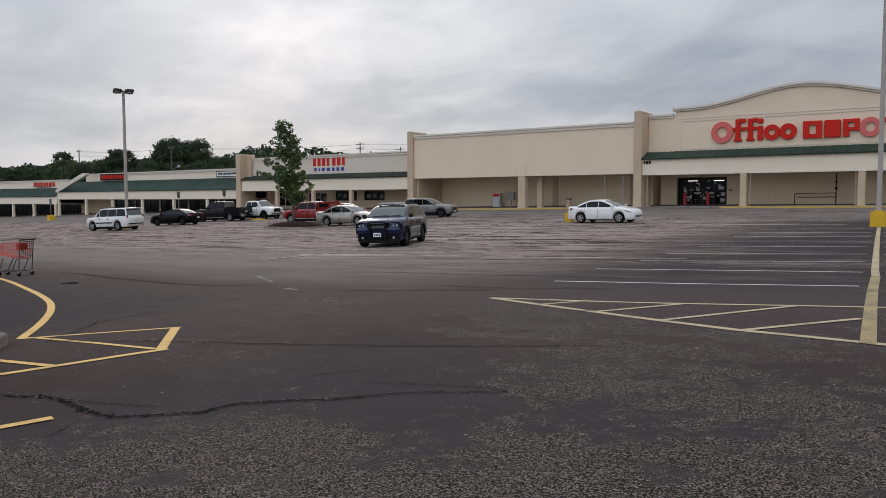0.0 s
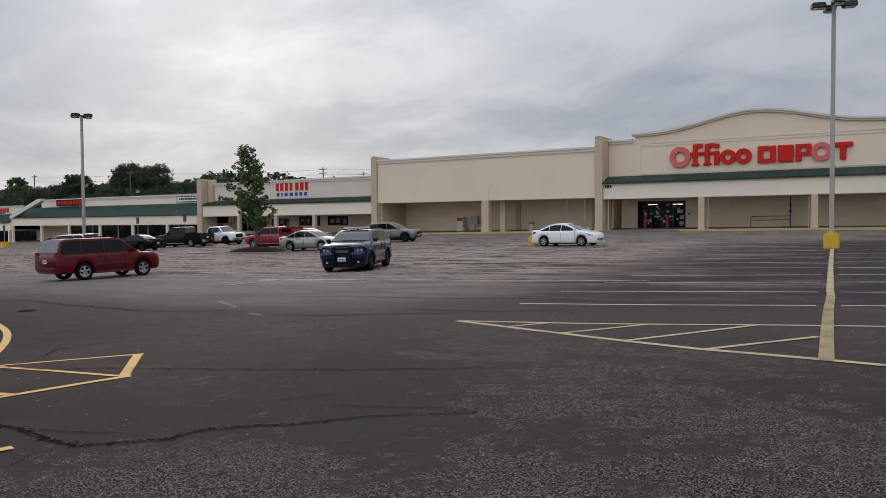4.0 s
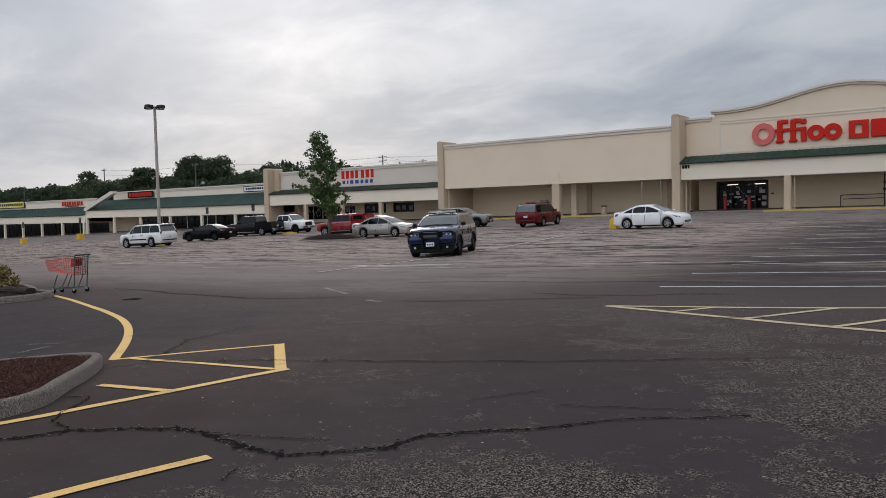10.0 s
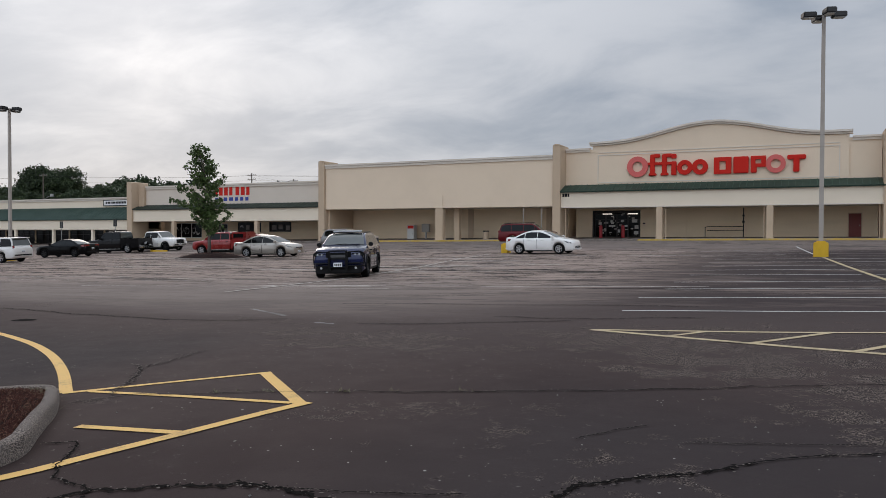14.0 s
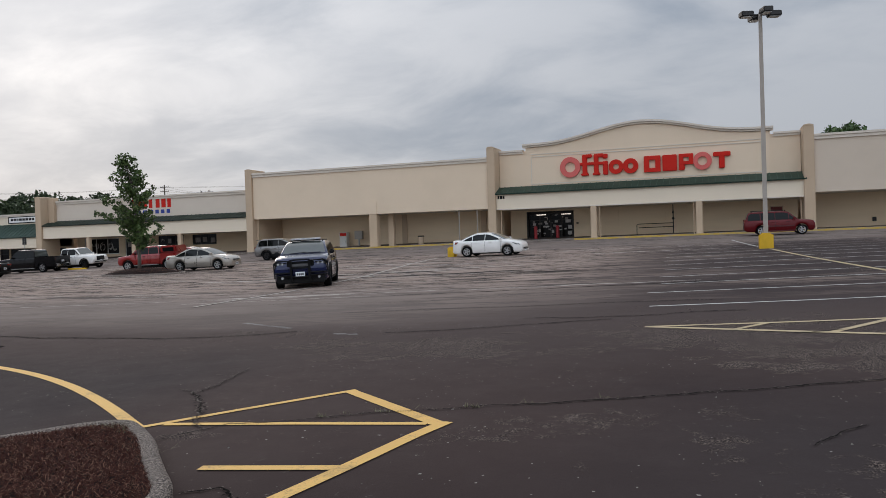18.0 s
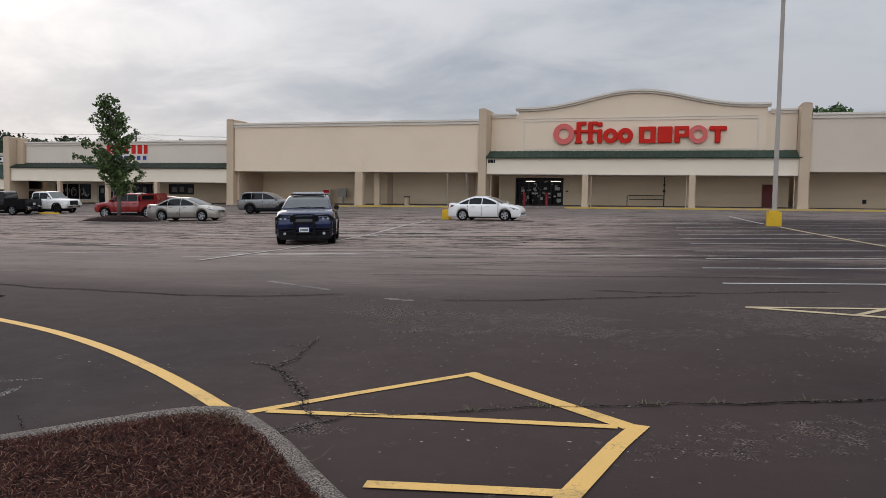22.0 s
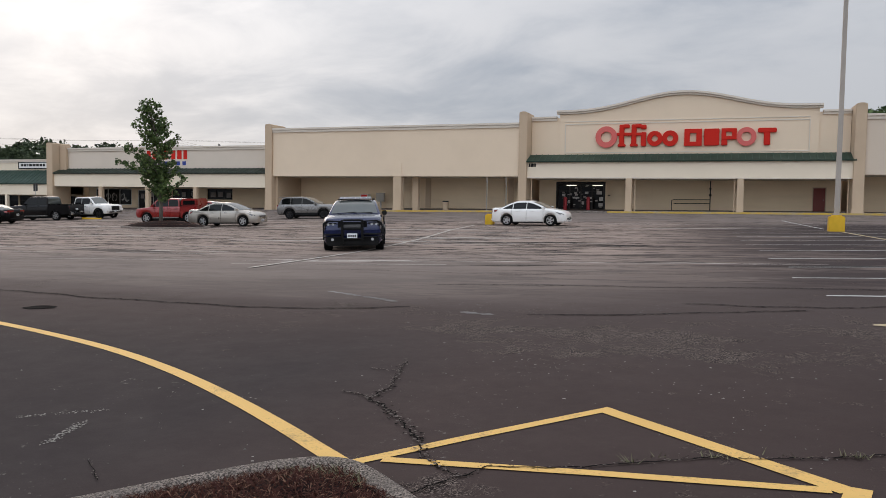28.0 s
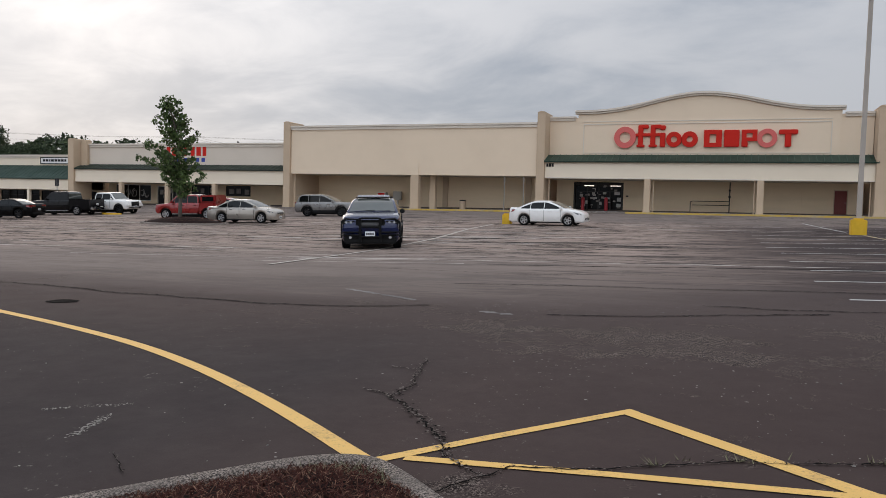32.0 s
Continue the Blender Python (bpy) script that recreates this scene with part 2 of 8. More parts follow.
def asphalt():
    """Sealed dark asphalt with worn, stony patches; a bleached, streaky older field toward the parked cars."""
    m, nt, p, N, L = node_kit("asphalt")
    pos = N("ShaderNodeNewGeometry").outputs["Position"]
    sep = N("ShaderNodeSeparateXYZ")
    L(pos, sep.inputs[0])
    px, py = sep.outputs[0], sep.outputs[1]

    def two(op, a, b, clamp=False):
        n = N("ShaderNodeMath")
        n.operation, n.use_clamp = op, clamp
        for slot, v in zip(n.inputs, (a, b)):
            if isinstance(v, (int, float)):
                slot.default_value = v
            else:
                L(v, slot)
        return n.outputs[0]

    def R(v, lo, hi, a, b):
        return range_node(N, L, v, lo, hi, a, b)

    stone = N("ShaderNodeTexVoronoi")
    stone.inputs["Scale"].default_value = 118.0
    L(pos, stone.inputs["Vector"])
    pick = N("ShaderNodeSeparateColor")
    L(stone.outputs["Color"], pick.inputs[0])
    tiny = noise_node(N, L, pos, 150, 3, 0.7)
    mid = noise_node(N, L, pos, 1.9, 7, 0.66)
    ragged = noise_node(N, L, pos, 7.0, 6, 0.7)
    wide = noise_node(N, L, pos, 0.30, 5, 0.6)
    seal = mix_node(N, L, R(tiny, 0.32, 0.68, 0.0, 1.0), SEAL_DARK, SEAL_LIGHT)
    seal = mix_node(N, L, R(wide, 0.35, 0.7, 0.0, 0.7), seal, (0.066, 0.0445, 0.0395))
    seal = mix_node(N, L, R(py, 6.5, 13.5, 0.0, 0.85), seal, mix_node(N, L, mid, (0.060, 0.0445, 0.041), (0.104, 0.078, 0.070)))
    seal = mix_node(N, L, R(mid, 0.5, 0.75, 0.0, 0.35), seal, (0.048, 0.0345, 0.031))
    # an older, greyer coat west of the hatching; a younger, blacker one by the walker's first steps
    greyer = two("MULTIPLY", two("MULTIPLY", R(px, -10.0, -6.5, 0.42, 0.0), R(px, -14.0, -11.5, 0.15, 1.0)), R(py, 4.0, 6.0, 0.35, 1.0))
    seal = mix_node(N, L, greyer, seal, mix_node(N, L, ragged, (0.050, 0.0365, 0.0335), (0.106, 0.077, 0.069)))
    blacker = two("MULTIPLY", R(px, -7.5, -5.5, 0.0, 0.5), R(py, 5.5, 8.0, 1.0, 0.0))
    seal = mix_node(N, L, blacker, seal, (0.042, 0.0365, 0.037))
    patch = two("MULTIPLY", R(px, -12.4, -10.8, 0.6, 0.0), R(py, 7.5, 10.5, 1.0, 0.0))
    seal = mix_node(N, L, patch, seal, mix_node(N, L, ragged, (0.026, 0.0225, 0.023), (0.050, 0.0435, 0.044)))
    # the eastern stalls keep a darker, fresher coat
    fresh = two("MULTIPLY", R(px, -10.0, -5.0, 0.0, 0.88), R(py, 12.0, 17.0, 0.0, 1.0))
    seal = mix_node(N, L, fresh, seal, mix_node(N, L, mid, (0.027, 0.020, 0.020), (0.060, 0.0445, 0.043)))
    # pale stones show where the seal coat has worn off
    pale = mix_node(N, L, two("MULTIPLY", R(pick.outputs[0], 0.5, 0.88, 0.0, 1.0), R(tiny, 0.3, 0.65, 0.45, 1.0)), (0.012, 0.009, 0.0083), (0.33, 0.258, 0.22))
    wear = two("ADD", R(wide, 0.3, 0.7, -0.42, 0.42), two("ADD", R(mid, 0.3, 0.7, -0.42, 0.42), R(ragged, 0.3, 0.7, -0.22, 0.22)))
    near = two("MULTIPLY", R(py, 3.3, 6.6, 0.3, 0.0), R(px, -5.8, -3.0, 0.0, 1.0))
    east = two("MULTIPLY", R(py, 5.0, 11.5, 0.42, 0.0), R(px, -7.0, -1.5, 0.0, 1.0))
    band = two("MULTIPLY", two("MULTIPLY", R(py, 8.0, 9.4, 0.0, 0.34), R(py, 11.0, 13.0, 1.0, 0.0)), R(px, -13.0, -11.5, 0.0, 1.0))
    wear = two("ADD", two("ADD", wear, band), two("ADD", near, east))
    sound = two("MULTIPLY", R(px, -9.5, -6.0, -0.22, 0.0), R(py, 7.0, 9.0, 1.0, 0.0))
    wear = two("ADD", wear, sound)
    # spots that traffic has scuffed down to the stones
    for sx, sy, rx, ry, deep in ((-10.8, 10.1, 1.9, 0.5, 0.3), (-9.8, 9.05, 1.6, 0.4, 0.3), (-5.3, 8.2, 0.9, 0.35, 0.3), (-10.05, 5.08, 0.22, 0.2, 0.25), (-2.4, 7.0, 1.5, 1.4, 0.3), (-4.6, 3.6, 1.4, 0.8, 0.26)):
        d = N("ShaderNodeVectorMath")
        d.operation = "MULTIPLY_ADD"
        L(pos, d.inputs[0])
        d.inputs[1].default_value, d.inputs[2].default_value = (1 / rx, 1 / ry, 0), (-sx / rx, -sy / ry, 0)
        q = N("ShaderNodeVectorMath")
        q.operation = "LENGTH"
        L(d.outputs[0], q.inputs[0])
        wear = two("ADD", wear, R(q.outputs["Value"], 0.4, 1.3, deep, 0.0))
    bare = R(wear, 0.22, 0.56, 0.0, 0.85)
    col = mix_node(N, L, bare, seal, pale)
    # small chips where the seal has flaked off
    chip = two("MULTIPLY", R(noise_node(N, L, pos, 13.0, 5, 0.75), 0.62, 0.68, 0.0, 1.0), R(noise_node(N, L, pos, 0.8, 3, 0.6), 0.52, 0.62, 0.0, 0.75))
    chip = two("MULTIPLY", chip, R(py, 12.0, 16.0, 1.0, 0.25))
    col = mix_node(N, L, chip, col, (0.19, 0.17, 0.155))
    # the old field: bleached, with streaks along the stalls
    mp = N("ShaderNodeMapping")
    mp.inputs["Rotation"].default_value = (0, 0, radians(-6))
    mp.inputs["Scale"].default_value = (0.22, 0.72, 1)
    L(pos, mp.inputs[0])
    streak = noise_node(N, L, mp.outputs[0], 1.15, 8, 0.73)
    edge = noise_node(N, L, mp.outputs[0], 0.55, 6, 0.66)
    # worn lines along the rows of stalls, old and new
    row = two("SUBTRACT", two("MULTIPLY", py, 4.58), two("MULTIPLY", px, 0.55))
    row = two("SINE", two("ADD", row, two("MULTIPLY", edge, 5.0)), 0.0)
    streak = two("ADD", streak, two("MULTIPLY", row, 0.022))
    # fine wandering lines along the stalls: dark seams, and pale ones where paint once was
    thin = N("ShaderNodeMapping")
    thin.inputs["Rotation"].default_value = (0, 0, radians(-5))
    thin.inputs["Scale"].default_value = (0.17, 1.0, 1)
    L(pos, thin.inputs[0])
    seam_a, seam_b = noise_node(N, L, thin.outputs[0], 1.25, 5, 0.62), noise_node(N, L, thin.outputs[0], 2.1, 4, 0.6)
    seams = R(two("ABSOLUTE", two("SUBTRACT", seam_a, 0.5), 0.0), 0.009, 0.028, 1.0, 0.0)
    ghosts = R(two("ABSOLUTE", two("SUBTRACT", seam_b, 0.47), 0.0), 0.004, 0.014, 0.6, 0.0)
    old = mix_node(N, L, R(streak, 0.393, 0.468, 0.0, 1.0), (0.026, 0.0205, 0.0185), (0.335, 0.25, 0.208))
    old = mix_node(N, L, R(tiny, 0.3, 0.7, 0.0, 0.3), old, (0.055, 0.047, 0.043))
    old = mix_node(N, L, ghosts, old, (0.36, 0.30, 0.265))
    old = mix_node(N, L, seams, old, (0.020, 0.0165, 0.0155))
    far = R(two("ADD", py, two("MULTIPLY", edge, 9.0)), 17.5, 25.0, 0.0, 1.0)
    west = R(two("ADD", px, two("MULTIPLY", edge, 6.0)), -9.0, -4.5, 1.0, 0.0)
    lane = R(two("ADD", py, two("MULTIPLY", edge, 4.0)), 50.0, 56.0, 0.0, 1.0)
    streaky = R(edge, 0.5, 0.62, 0.0, 0.45)
    oldness = two("MULTIPLY", far, two("MAXIMUM", two("MAXIMUM", west, lane), streaky), True)
    col = mix_node(N, L, oldness, col, old)
    drive = mix_node(N, L, wide, (0.125, 0.103, 0.094), (0.195, 0.162, 0.147))
    col = mix_node(N, L, two("MULTIPLY", lane, R(streak, 0.42, 0.56, 0.25, 0.9)), col, drive)
    # the cross lane that wheels have swept pale
    swept = two("MULTIPLY", R(two("ADD", py, two("MULTIPLY", edge, 5.0)), 14.0, 18.0, 0.0, 1.0), R(py, 19.5, 26.0, 1.0, 0.0))
    swept = two("MULTIPLY", swept, R(px, -15.0, -7.0, 0.8, 0.0))
    col = mix_node(N, L, swept, col, mix_node(N, L, streak, (0.135, 0.108, 0.096), (0.235, 0.188, 0.164)))
    L(col, p.inputs["Base Color"])
    L(R(mid, 0.3, 0.7, 0.78, 0.95), p.inputs["Roughness"])
    p.inputs["Specular IOR Level"].default_value = 0.06
    b = N("ShaderNodeBump")
    b.inputs["Strength"].default_value, b.inputs["Distance"].default_value = 0.5, 0.010
    L(two("MULTIPLY", stone.outputs["Distance"], R(bare, 0.0, 0.8, 0.15, 1.0)), b.inputs["Height"])
    b2 = N("ShaderNodeBump")
    b2.inputs["Strength"].default_value, b2.inputs["Distance"].default_value = 0.2, 0.03
    L(mid, b2.inputs["Height"])
    L(b.outputs[0], b2.inputs["Normal"])
    L(b2.outputs[0], p.inputs["Normal"])
    return m


def paint(name, colour, wear, under=(0.05, 0.046, 0.044)):
    """Road paint, worn through to the asphalt in flecks."""
    m, nt, p, N, L = node_kit(name)
    pos = N("ShaderNodeNewGeometry").outputs["Position"]
    fine, mid = noise_node(N, L, pos, 45, 5, 0.7), noise_node(N, L, pos, 1.7, 5, 0.65)
    tone = mix_node(N, L, mid, tuple(c * 0.78 for c in colour), colour)
    s = N("ShaderNodeMath")
    s.operation = "ADD"
    L(range_node(N, L, fine, 0.5, 0.72, 0.0, 0.6), s.inputs[0])
    L(range_node(N, L, mid, 0.38, 0.7, wear - 0.5, wear + 0.2), s.inputs[1])
    s.use_clamp = True
    L(mix_node(N, L, s.outputs[0], tone, under), p.inputs["Base Color"])
    p.inputs["Roughness"].default_value = 0.75
    b = N("ShaderNodeBump")
    b.inputs["Strength"].default_value, b.inputs["Distance"].default_value = 0.4, 0.006
    L(fine, b.inputs["Height"])
    L(b.outputs[0], p.inputs["Normal"])
    return m


def leafy(name, base, light, spread=1.0):
    m, nt, p, N, L = node_kit(name)
    geo = N("ShaderNodeNewGeometry")
    big = noise_node(N, L, geo.outputs["Position"], 0.9, 3)
    rnd = geo.outputs["Random Per Island"]
    col = mix_node(N, L, range_node(N, L, rnd, 0, 1, 0, spread), base, light)
    col = mix_node(N, L, range_node(N, L, big, 0.4, 0.7, 0, 0.5), col, tuple(c * 0.6 for c in base))
    L(col, p.inputs["Base Color"])
    p.inputs["Roughness"].default_value = 0.6
    p.inputs["Specular IOR Level"].default_value = 0.3
    return m


SEAL_DARK, SEAL_LIGHT = (0.0235, 0.0158, 0.0150), (0.0545, 0.0372, 0.0348)
M = {
    "asphalt": asphalt(),
    "yellow": paint("yellow_road_paint", (0.81, 0.475, 0.135), 0.08),
    "yellow_old": paint("faded_yellow_road_paint", (0.46, 0.33, 0.14), 0.42),
    "cream_line": paint("faded_cream_road_paint", (0.57, 0.43, 0.25), 0.25),
    "white_line": paint("worn_white_road_paint", (0.60, 0.58, 0.54), 0.3),
    "remnant": paint("flaked_line_remnant", (0.34, 0.325, 0.30), 0.78, (0.042, 0.032, 0.031)),
    "flake": surface("pale_seal_flakes", (0.30, 0.275, 0.25), 0.9, grain=60, stain=5, vary=0.4, dirt=0.4, bump=0.3, spec=0.2),
    "strip_pale": paint("bleached_strip_paint", (0.56, 0.43, 0.23), 0.28),
    "white_faint": paint("faint_white_road_paint", (0.52, 0.46, 0.41), 0.5, (0.24, 0.19, 0.165)),
    "row_line": paint("worn_row_line_paint", (0.60, 0.54, 0.475), 0.54, (0.26, 0.205, 0.175)),
    "crack": surface("crack_filler", (0.005, 0.004, 0.0037), 0.95, grain=60, vary=0.4, bump=0.5, spec=0.05),
    "grit": surface("pale_crack_grit", (0.15, 0.12, 0.103), 0.9, grain=60, stain=5, vary=0.5, dirt=0.6, bump=0.3),
    "patchy": surface("bared_aggregate", (0.17, 0.155, 0.14), 0.9, grain=60, stain=5, vary=0.5, dirt=0.6, bump=0.6),
    "stucco": surface("cream_stucco", (0.79, 0.62, 0.455), 0.9, grain=30, stain=0.35, vary=0.06, dirt=0.10, bump=0.12),
    "stucco_grey": surface("greyed_cream_stucco", (0.69, 0.585, 0.48), 0.9, grain=30, stain=0.35, vary=0.06, dirt=0.12, bump=0.12),
    # a darker tone of the cream stucco for the end shop
    "stucco_right": surface("darker_cream_stucco", (0.64, 0.525, 0.415), 0.9, grain=30, stain=0.35, vary=0.07, dirt=0.12, bump=0.12),
    "stucco_fascia": surface("pale_stucco_fascia", (0.81, 0.685, 0.53), 0.88, grain=30, stain=0.4, vary=0.05, dirt=0.09, bump=0.1),
    "stucco_tan": surface("tan_stucco_pillar", (0.55, 0.405, 0.28), 0.9, grain=35, stain=0.7, vary=0.08, dirt=0.15, bump=0.2),
    "trim": surface("cornice_paint", (0.70, 0.61, 0.51), 0.7, grain=12, stain=0.8, vary=0.06, dirt=0.18, bump=0.08),
    "inner": surface("painted_shopfront_wall", (0.80, 0.625, 0.43), 0.85, grain=20, stain=0.5, vary=0.07, dirt=0.16, bump=0.12, stretch=(0.5, 0.5, 3)),
    "soffit": surface("soffit", (0.60, 0.51, 0.41), 0.9, vary=0.1),
    "roof": surface("roof_membrane", (0.45, 0.44, 0.43), 0.8, vary=0.12),
    "green": surface("green_metal_awning", (0.011, 0.036, 0.023), 0.55, 0.0, grain=18, stain=0.6, vary=0.25, dirt=0.35, bump=0.05, spec=0.4),
    # darker, browner green for the fitness shop's awning
    "green_dark": surface("dark_green_metal", (0.012, 0.022, 0.014), 0.55, grain=18, stain=0.9, vary=0.3, dirt=0.35, bump=0.05, spec=0.4),
    "green_dark_seam": surface("dark_green_seam", (0.034, 0.055, 0.036), 0.55, vary=0.2, bump=0.0),
    "green_seam": surface("green_metal_seam", (0.022, 0.062, 0.042), 0.55, 0.0, vary=0.15, bump=0.0),
    "red_door": surface("red_painted_door", (0.20, 0.030, 0.022), 0.55, vary=0.12, bump=0.05),
    "red_sign": surface("red_sign_face", (0.62, 0.025, 0.015), 0.6, vary=0.08, bump=0.0, spec=0.12),
    "pink_sign": surface("faded_pink_red_sign_face", (0.70, 0.15, 0.13), 0.6, vary=0.1, bump=0.0, spec=0.12),
    "sign_side": surface("sign_return", (0.16, 0.015, 0.012), 0.5, vary=0.1, bump=0.0),
    "blue_sign": surface("blue_sign_face", (0.02, 0.045, 0.27), 0.5, vary=0.1, bump=0.0),
    "white_board": surface("white_sign_board", (0.78, 0.77, 0.73), 0.6, vary=0.05, bump=0.0),
    "yellow_board": surface("yellow_sign_board", (0.75, 0.62, 0.12), 0.5, vary=0.08, bump=0.0),
    "maroon_trim": surface("maroon_bumper", (0.08, 0.005, 0.007), 0.5, vary=0.1, bump=0.0),
    "black": surface("black_paint", (0.006, 0.006, 0.006), 0.5, spec=0.15, vary=0.2, bump=0.0),
    "dark_frame": surface("dark_bronze_frame", (0.016, 0.012, 0.010), 0.5, 0.2, vary=0.15, bump=0.0),
    "shop_glass": glass("shop_glass", (0.0045, 0.0038, 0.0036), 0.08, 0.08),
    # windscreens: the paler tint stands in for mirrored sky, side panes go without
    "car_glass": glass("car_glass", (0.040, 0.044, 0.040), 0.03, 1.0),
    "side_glass": glass("car_side_glass", (0.003, 0.0034, 0.0034), 0.04, 0.25),
    "concrete": surface("kerb_concrete", (0.30, 0.245, 0.21), 0.95, grain=95, stain=3.0, vary=0.85, crisp=True, spec=0.2, dirt=0.7, bump=0.8),
    "walk": surface("pavement_concrete", (0.40, 0.385, 0.36), 0.9, grain=30, stain=0.6, vary=0.12, dirt=0.3, bump=0.3),
    "kerb_yellow": paint("yellow_kerb_paint", (0.62, 0.40, 0.07), 0.30, (0.3, 0.28, 0.25)),
    "base_yellow": surface("yellow_painted_concrete", (0.72, 0.42, 0.02), 0.7, grain=30, stain=2.5, vary=0.12, dirt=0.25, bump=0.25),
    "pole": surface("galvanised_pole", (0.40, 0.345, 0.295), 0.65, 0.0, grain=14, stain=1.0, vary=0.1, dirt=0.25, bump=0.05),
    "pole_dark": surface("dark_grey_metal", (0.09, 0.09, 0.092), 0.45, 0.4, vary=0.12, bump=0.0),
    "lamp_head": surface("bronze_lamp_housing", (0.03, 0.028, 0.027), 0.5, 0.3, vary=0.2, bump=0.0),
    "lens": surface("lamp_lens", (0.55, 0.55, 0.52), 0.2, vary=0.05, bump=0.0),
    "wood": surface("weathered_wood_pole", (0.12, 0.095, 0.075), 0.9, grain=25, vary=0.3, bump=0.3, stretch=(1, 1, 0.1)),
    "rotten": surface("rotten_wood", (0.045, 0.034, 0.027), 0.95, grain=30, stain=3, vary=0.5, dirt=0.4, bump=0.6, spec=0.1, stretch=(0.3, 1, 1)),
    "bark": surface("bark", (0.13, 0.105, 0.085), 0.95, grain=30, stain=3, vary=0.4, dirt=0.3, bump=0.6, stretch=(1, 1, 0.3)),
    "leaf": leafy("green_leaves", (0.028, 0.062, 0.016), (0.085, 0.145, 0.042)),
    "leaf_young": leafy("young_tree_leaves", (0.030, 0.062, 0.016), (0.125, 0.185, 0.055)),
    "leaf_far": leafy("woodland_leaves", (0.015, 0.028, 0.011), (0.070, 0.098, 0.040)),
    "leaf_mid": leafy("light_woodland_leaves", (0.034, 0.052, 0.016), (0.115, 0.15, 0.05)),
    "leaf_bush": leafy("yellow_green_bush_leaves", (0.026, 0.028, 0.009), (0.40, 0.27, 0.095)),
    "grass": leafy("lawn_grass", (0.040, 0.105, 0.010), (0.075, 0.155, 0.022)),
    "dry_grass": leafy("dry_weed_blades", (0.06, 0.055, 0.025), (0.20, 0.18, 0.10)),
    "litter": surface("dry_leaf_litter", (0.10, 0.062, 0.032), 0.9, grain=60, vary=0.4, bump=0.0, random_tint=0.9, island=True),
    "mulch": surface("red_brown_bark_mulch", (0.080, 0.027, 0.020), 0.95, grain=60, stain=4, vary=0.4, dirt=0.3, bump=0.2, spec=0.15, random_tint=1.0, island=True, pale=(0.25, 0.135, 0.09)),
    # near-black sheet that fills the islands, below any loose chips
    "mulch_bed": surface("near_black_bark_bed", (0.015, 0.0065, 0.0055), 1.0, grain=60, stain=4, vary=0.5, dirt=0.3, bump=0.5, spec=0.1),
    "tyre": surface("tyre_rubber", (0.007, 0.007, 0.007), 0.9, spec=0.1, vary=0.25, bump=0.1),
    "rim": surface("alloy_rim", (0.55, 0.55, 0.56), 0.3, 0.9, vary=0.08, bump=0.0),
    "rim_dark": surface("black_rim", (0.035, 0.035, 0.037), 0.4, 0.6, vary=0.1, bump=0.0),
    "plastic": surface("black_trim_plastic", (0.008, 0.008, 0.0083), 0.6, spec=0.2, vary=0.15, bump=0.05),
    "chrome": surface("chrome", (0.7, 0.7, 0.7), 0.12, 1.0, vary=0.03, bump=0.0),
    "headlight": surface("headlight_lens", (0.62, 0.64, 0.66), 0.08, 0.3, vary=0.05, bump=0.0, coat=1.0),
    "lamp_dark": surface("smoked_headlight_lens", (0.16, 0.165, 0.17), 0.1, 0.2, vary=0.1, bump=0.0, coat=1.0),
    "taillight": surface("red_taillight_lens", (0.20, 0.010, 0.009), 0.12, vary=0.05, bump=0.0, coat=1.0),
    "plate": surface("number_plate", (0.72, 0.73, 0.74), 0.4, vary=0.03, bump=0.0),
    "brake": emitter("lit_brake_lamp", (1.0, 0.06, 0.04), 1.1),
    "beam": emitter("lit_headlamp", (1.0, 0.95, 0.85), 1.2),
    "tube": emitter("shop_tube_light", (1.0, 0.96, 0.9), 1.3),
    "steel": surface("grey_steel", (0.36, 0.35, 0.33), 0.5, 0.5, vary=0.12, bump=0.0),
    "cart_wire": surface("dull_cart_tube", (0.10, 0.09, 0.082), 0.55, 0.3, vary=0.2, bump=0.0),
    "cabinet_white": surface("white_metal_cabinet", (0.68, 0.66, 0.62), 0.55, vary=0.08, bump=0.0),
    "cabinet_grey": surface("grey_meter_box", (0.34, 0.31, 0.27), 0.6, 0.2, vary=0.1, bump=0.0),
    "red_plastic": surface("faded_red_plastic", (0.60, 0.12, 0.085), 0.5, vary=0.15, bump=0.0),
    "red_post": surface("red_painted_post", (0.42, 0.022, 0.03), 0.45, vary=0.1, bump=0.0),
    "poster": surface("window_poster", (0.5, 0.48, 0.46), 0.6, vary=0.2, stain=6, dirt=0.8, bump=0.0),
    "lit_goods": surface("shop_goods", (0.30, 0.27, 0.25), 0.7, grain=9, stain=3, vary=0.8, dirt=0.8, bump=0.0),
    "feather": surface("dark_feathers", (0.03, 0.03, 0.032), 0.8, vary=0.2, bump=0.0),
}


def car_paint(name, colour, metal=0.35, rough=0.32, gloss=1.5, coat=1.0):
    m = surface(name, colour, rough, metal, grain=300, stain=1.2, vary=0.05, dirt=0.08, bump=0.0, coat=coat, spec=0.3 * coat)
    m.node_tree.nodes["Principled BSDF"].inputs["Coat IOR"].default_value = gloss
    return m


# ---- mesh helpers ----
def part(name, bm, material, parent=None, label="", smooth=False, kind=""):
    """Link a bmesh as one mesh object, under a thing or under one of its parts."""
    me = bpy.data.meshes.new(name)
    bmesh.ops.recalc_face_normals(bm, faces=bm.faces[:])
    if smooth:
        for f in bm.faces:
            f.smooth = True
    bm.to_mesh(me)
    bm.free()
    me.materials.append(material)
    ob = new(name, me)
    ob.parent = parent
    return tagged(ob, label=label, kind=kind)


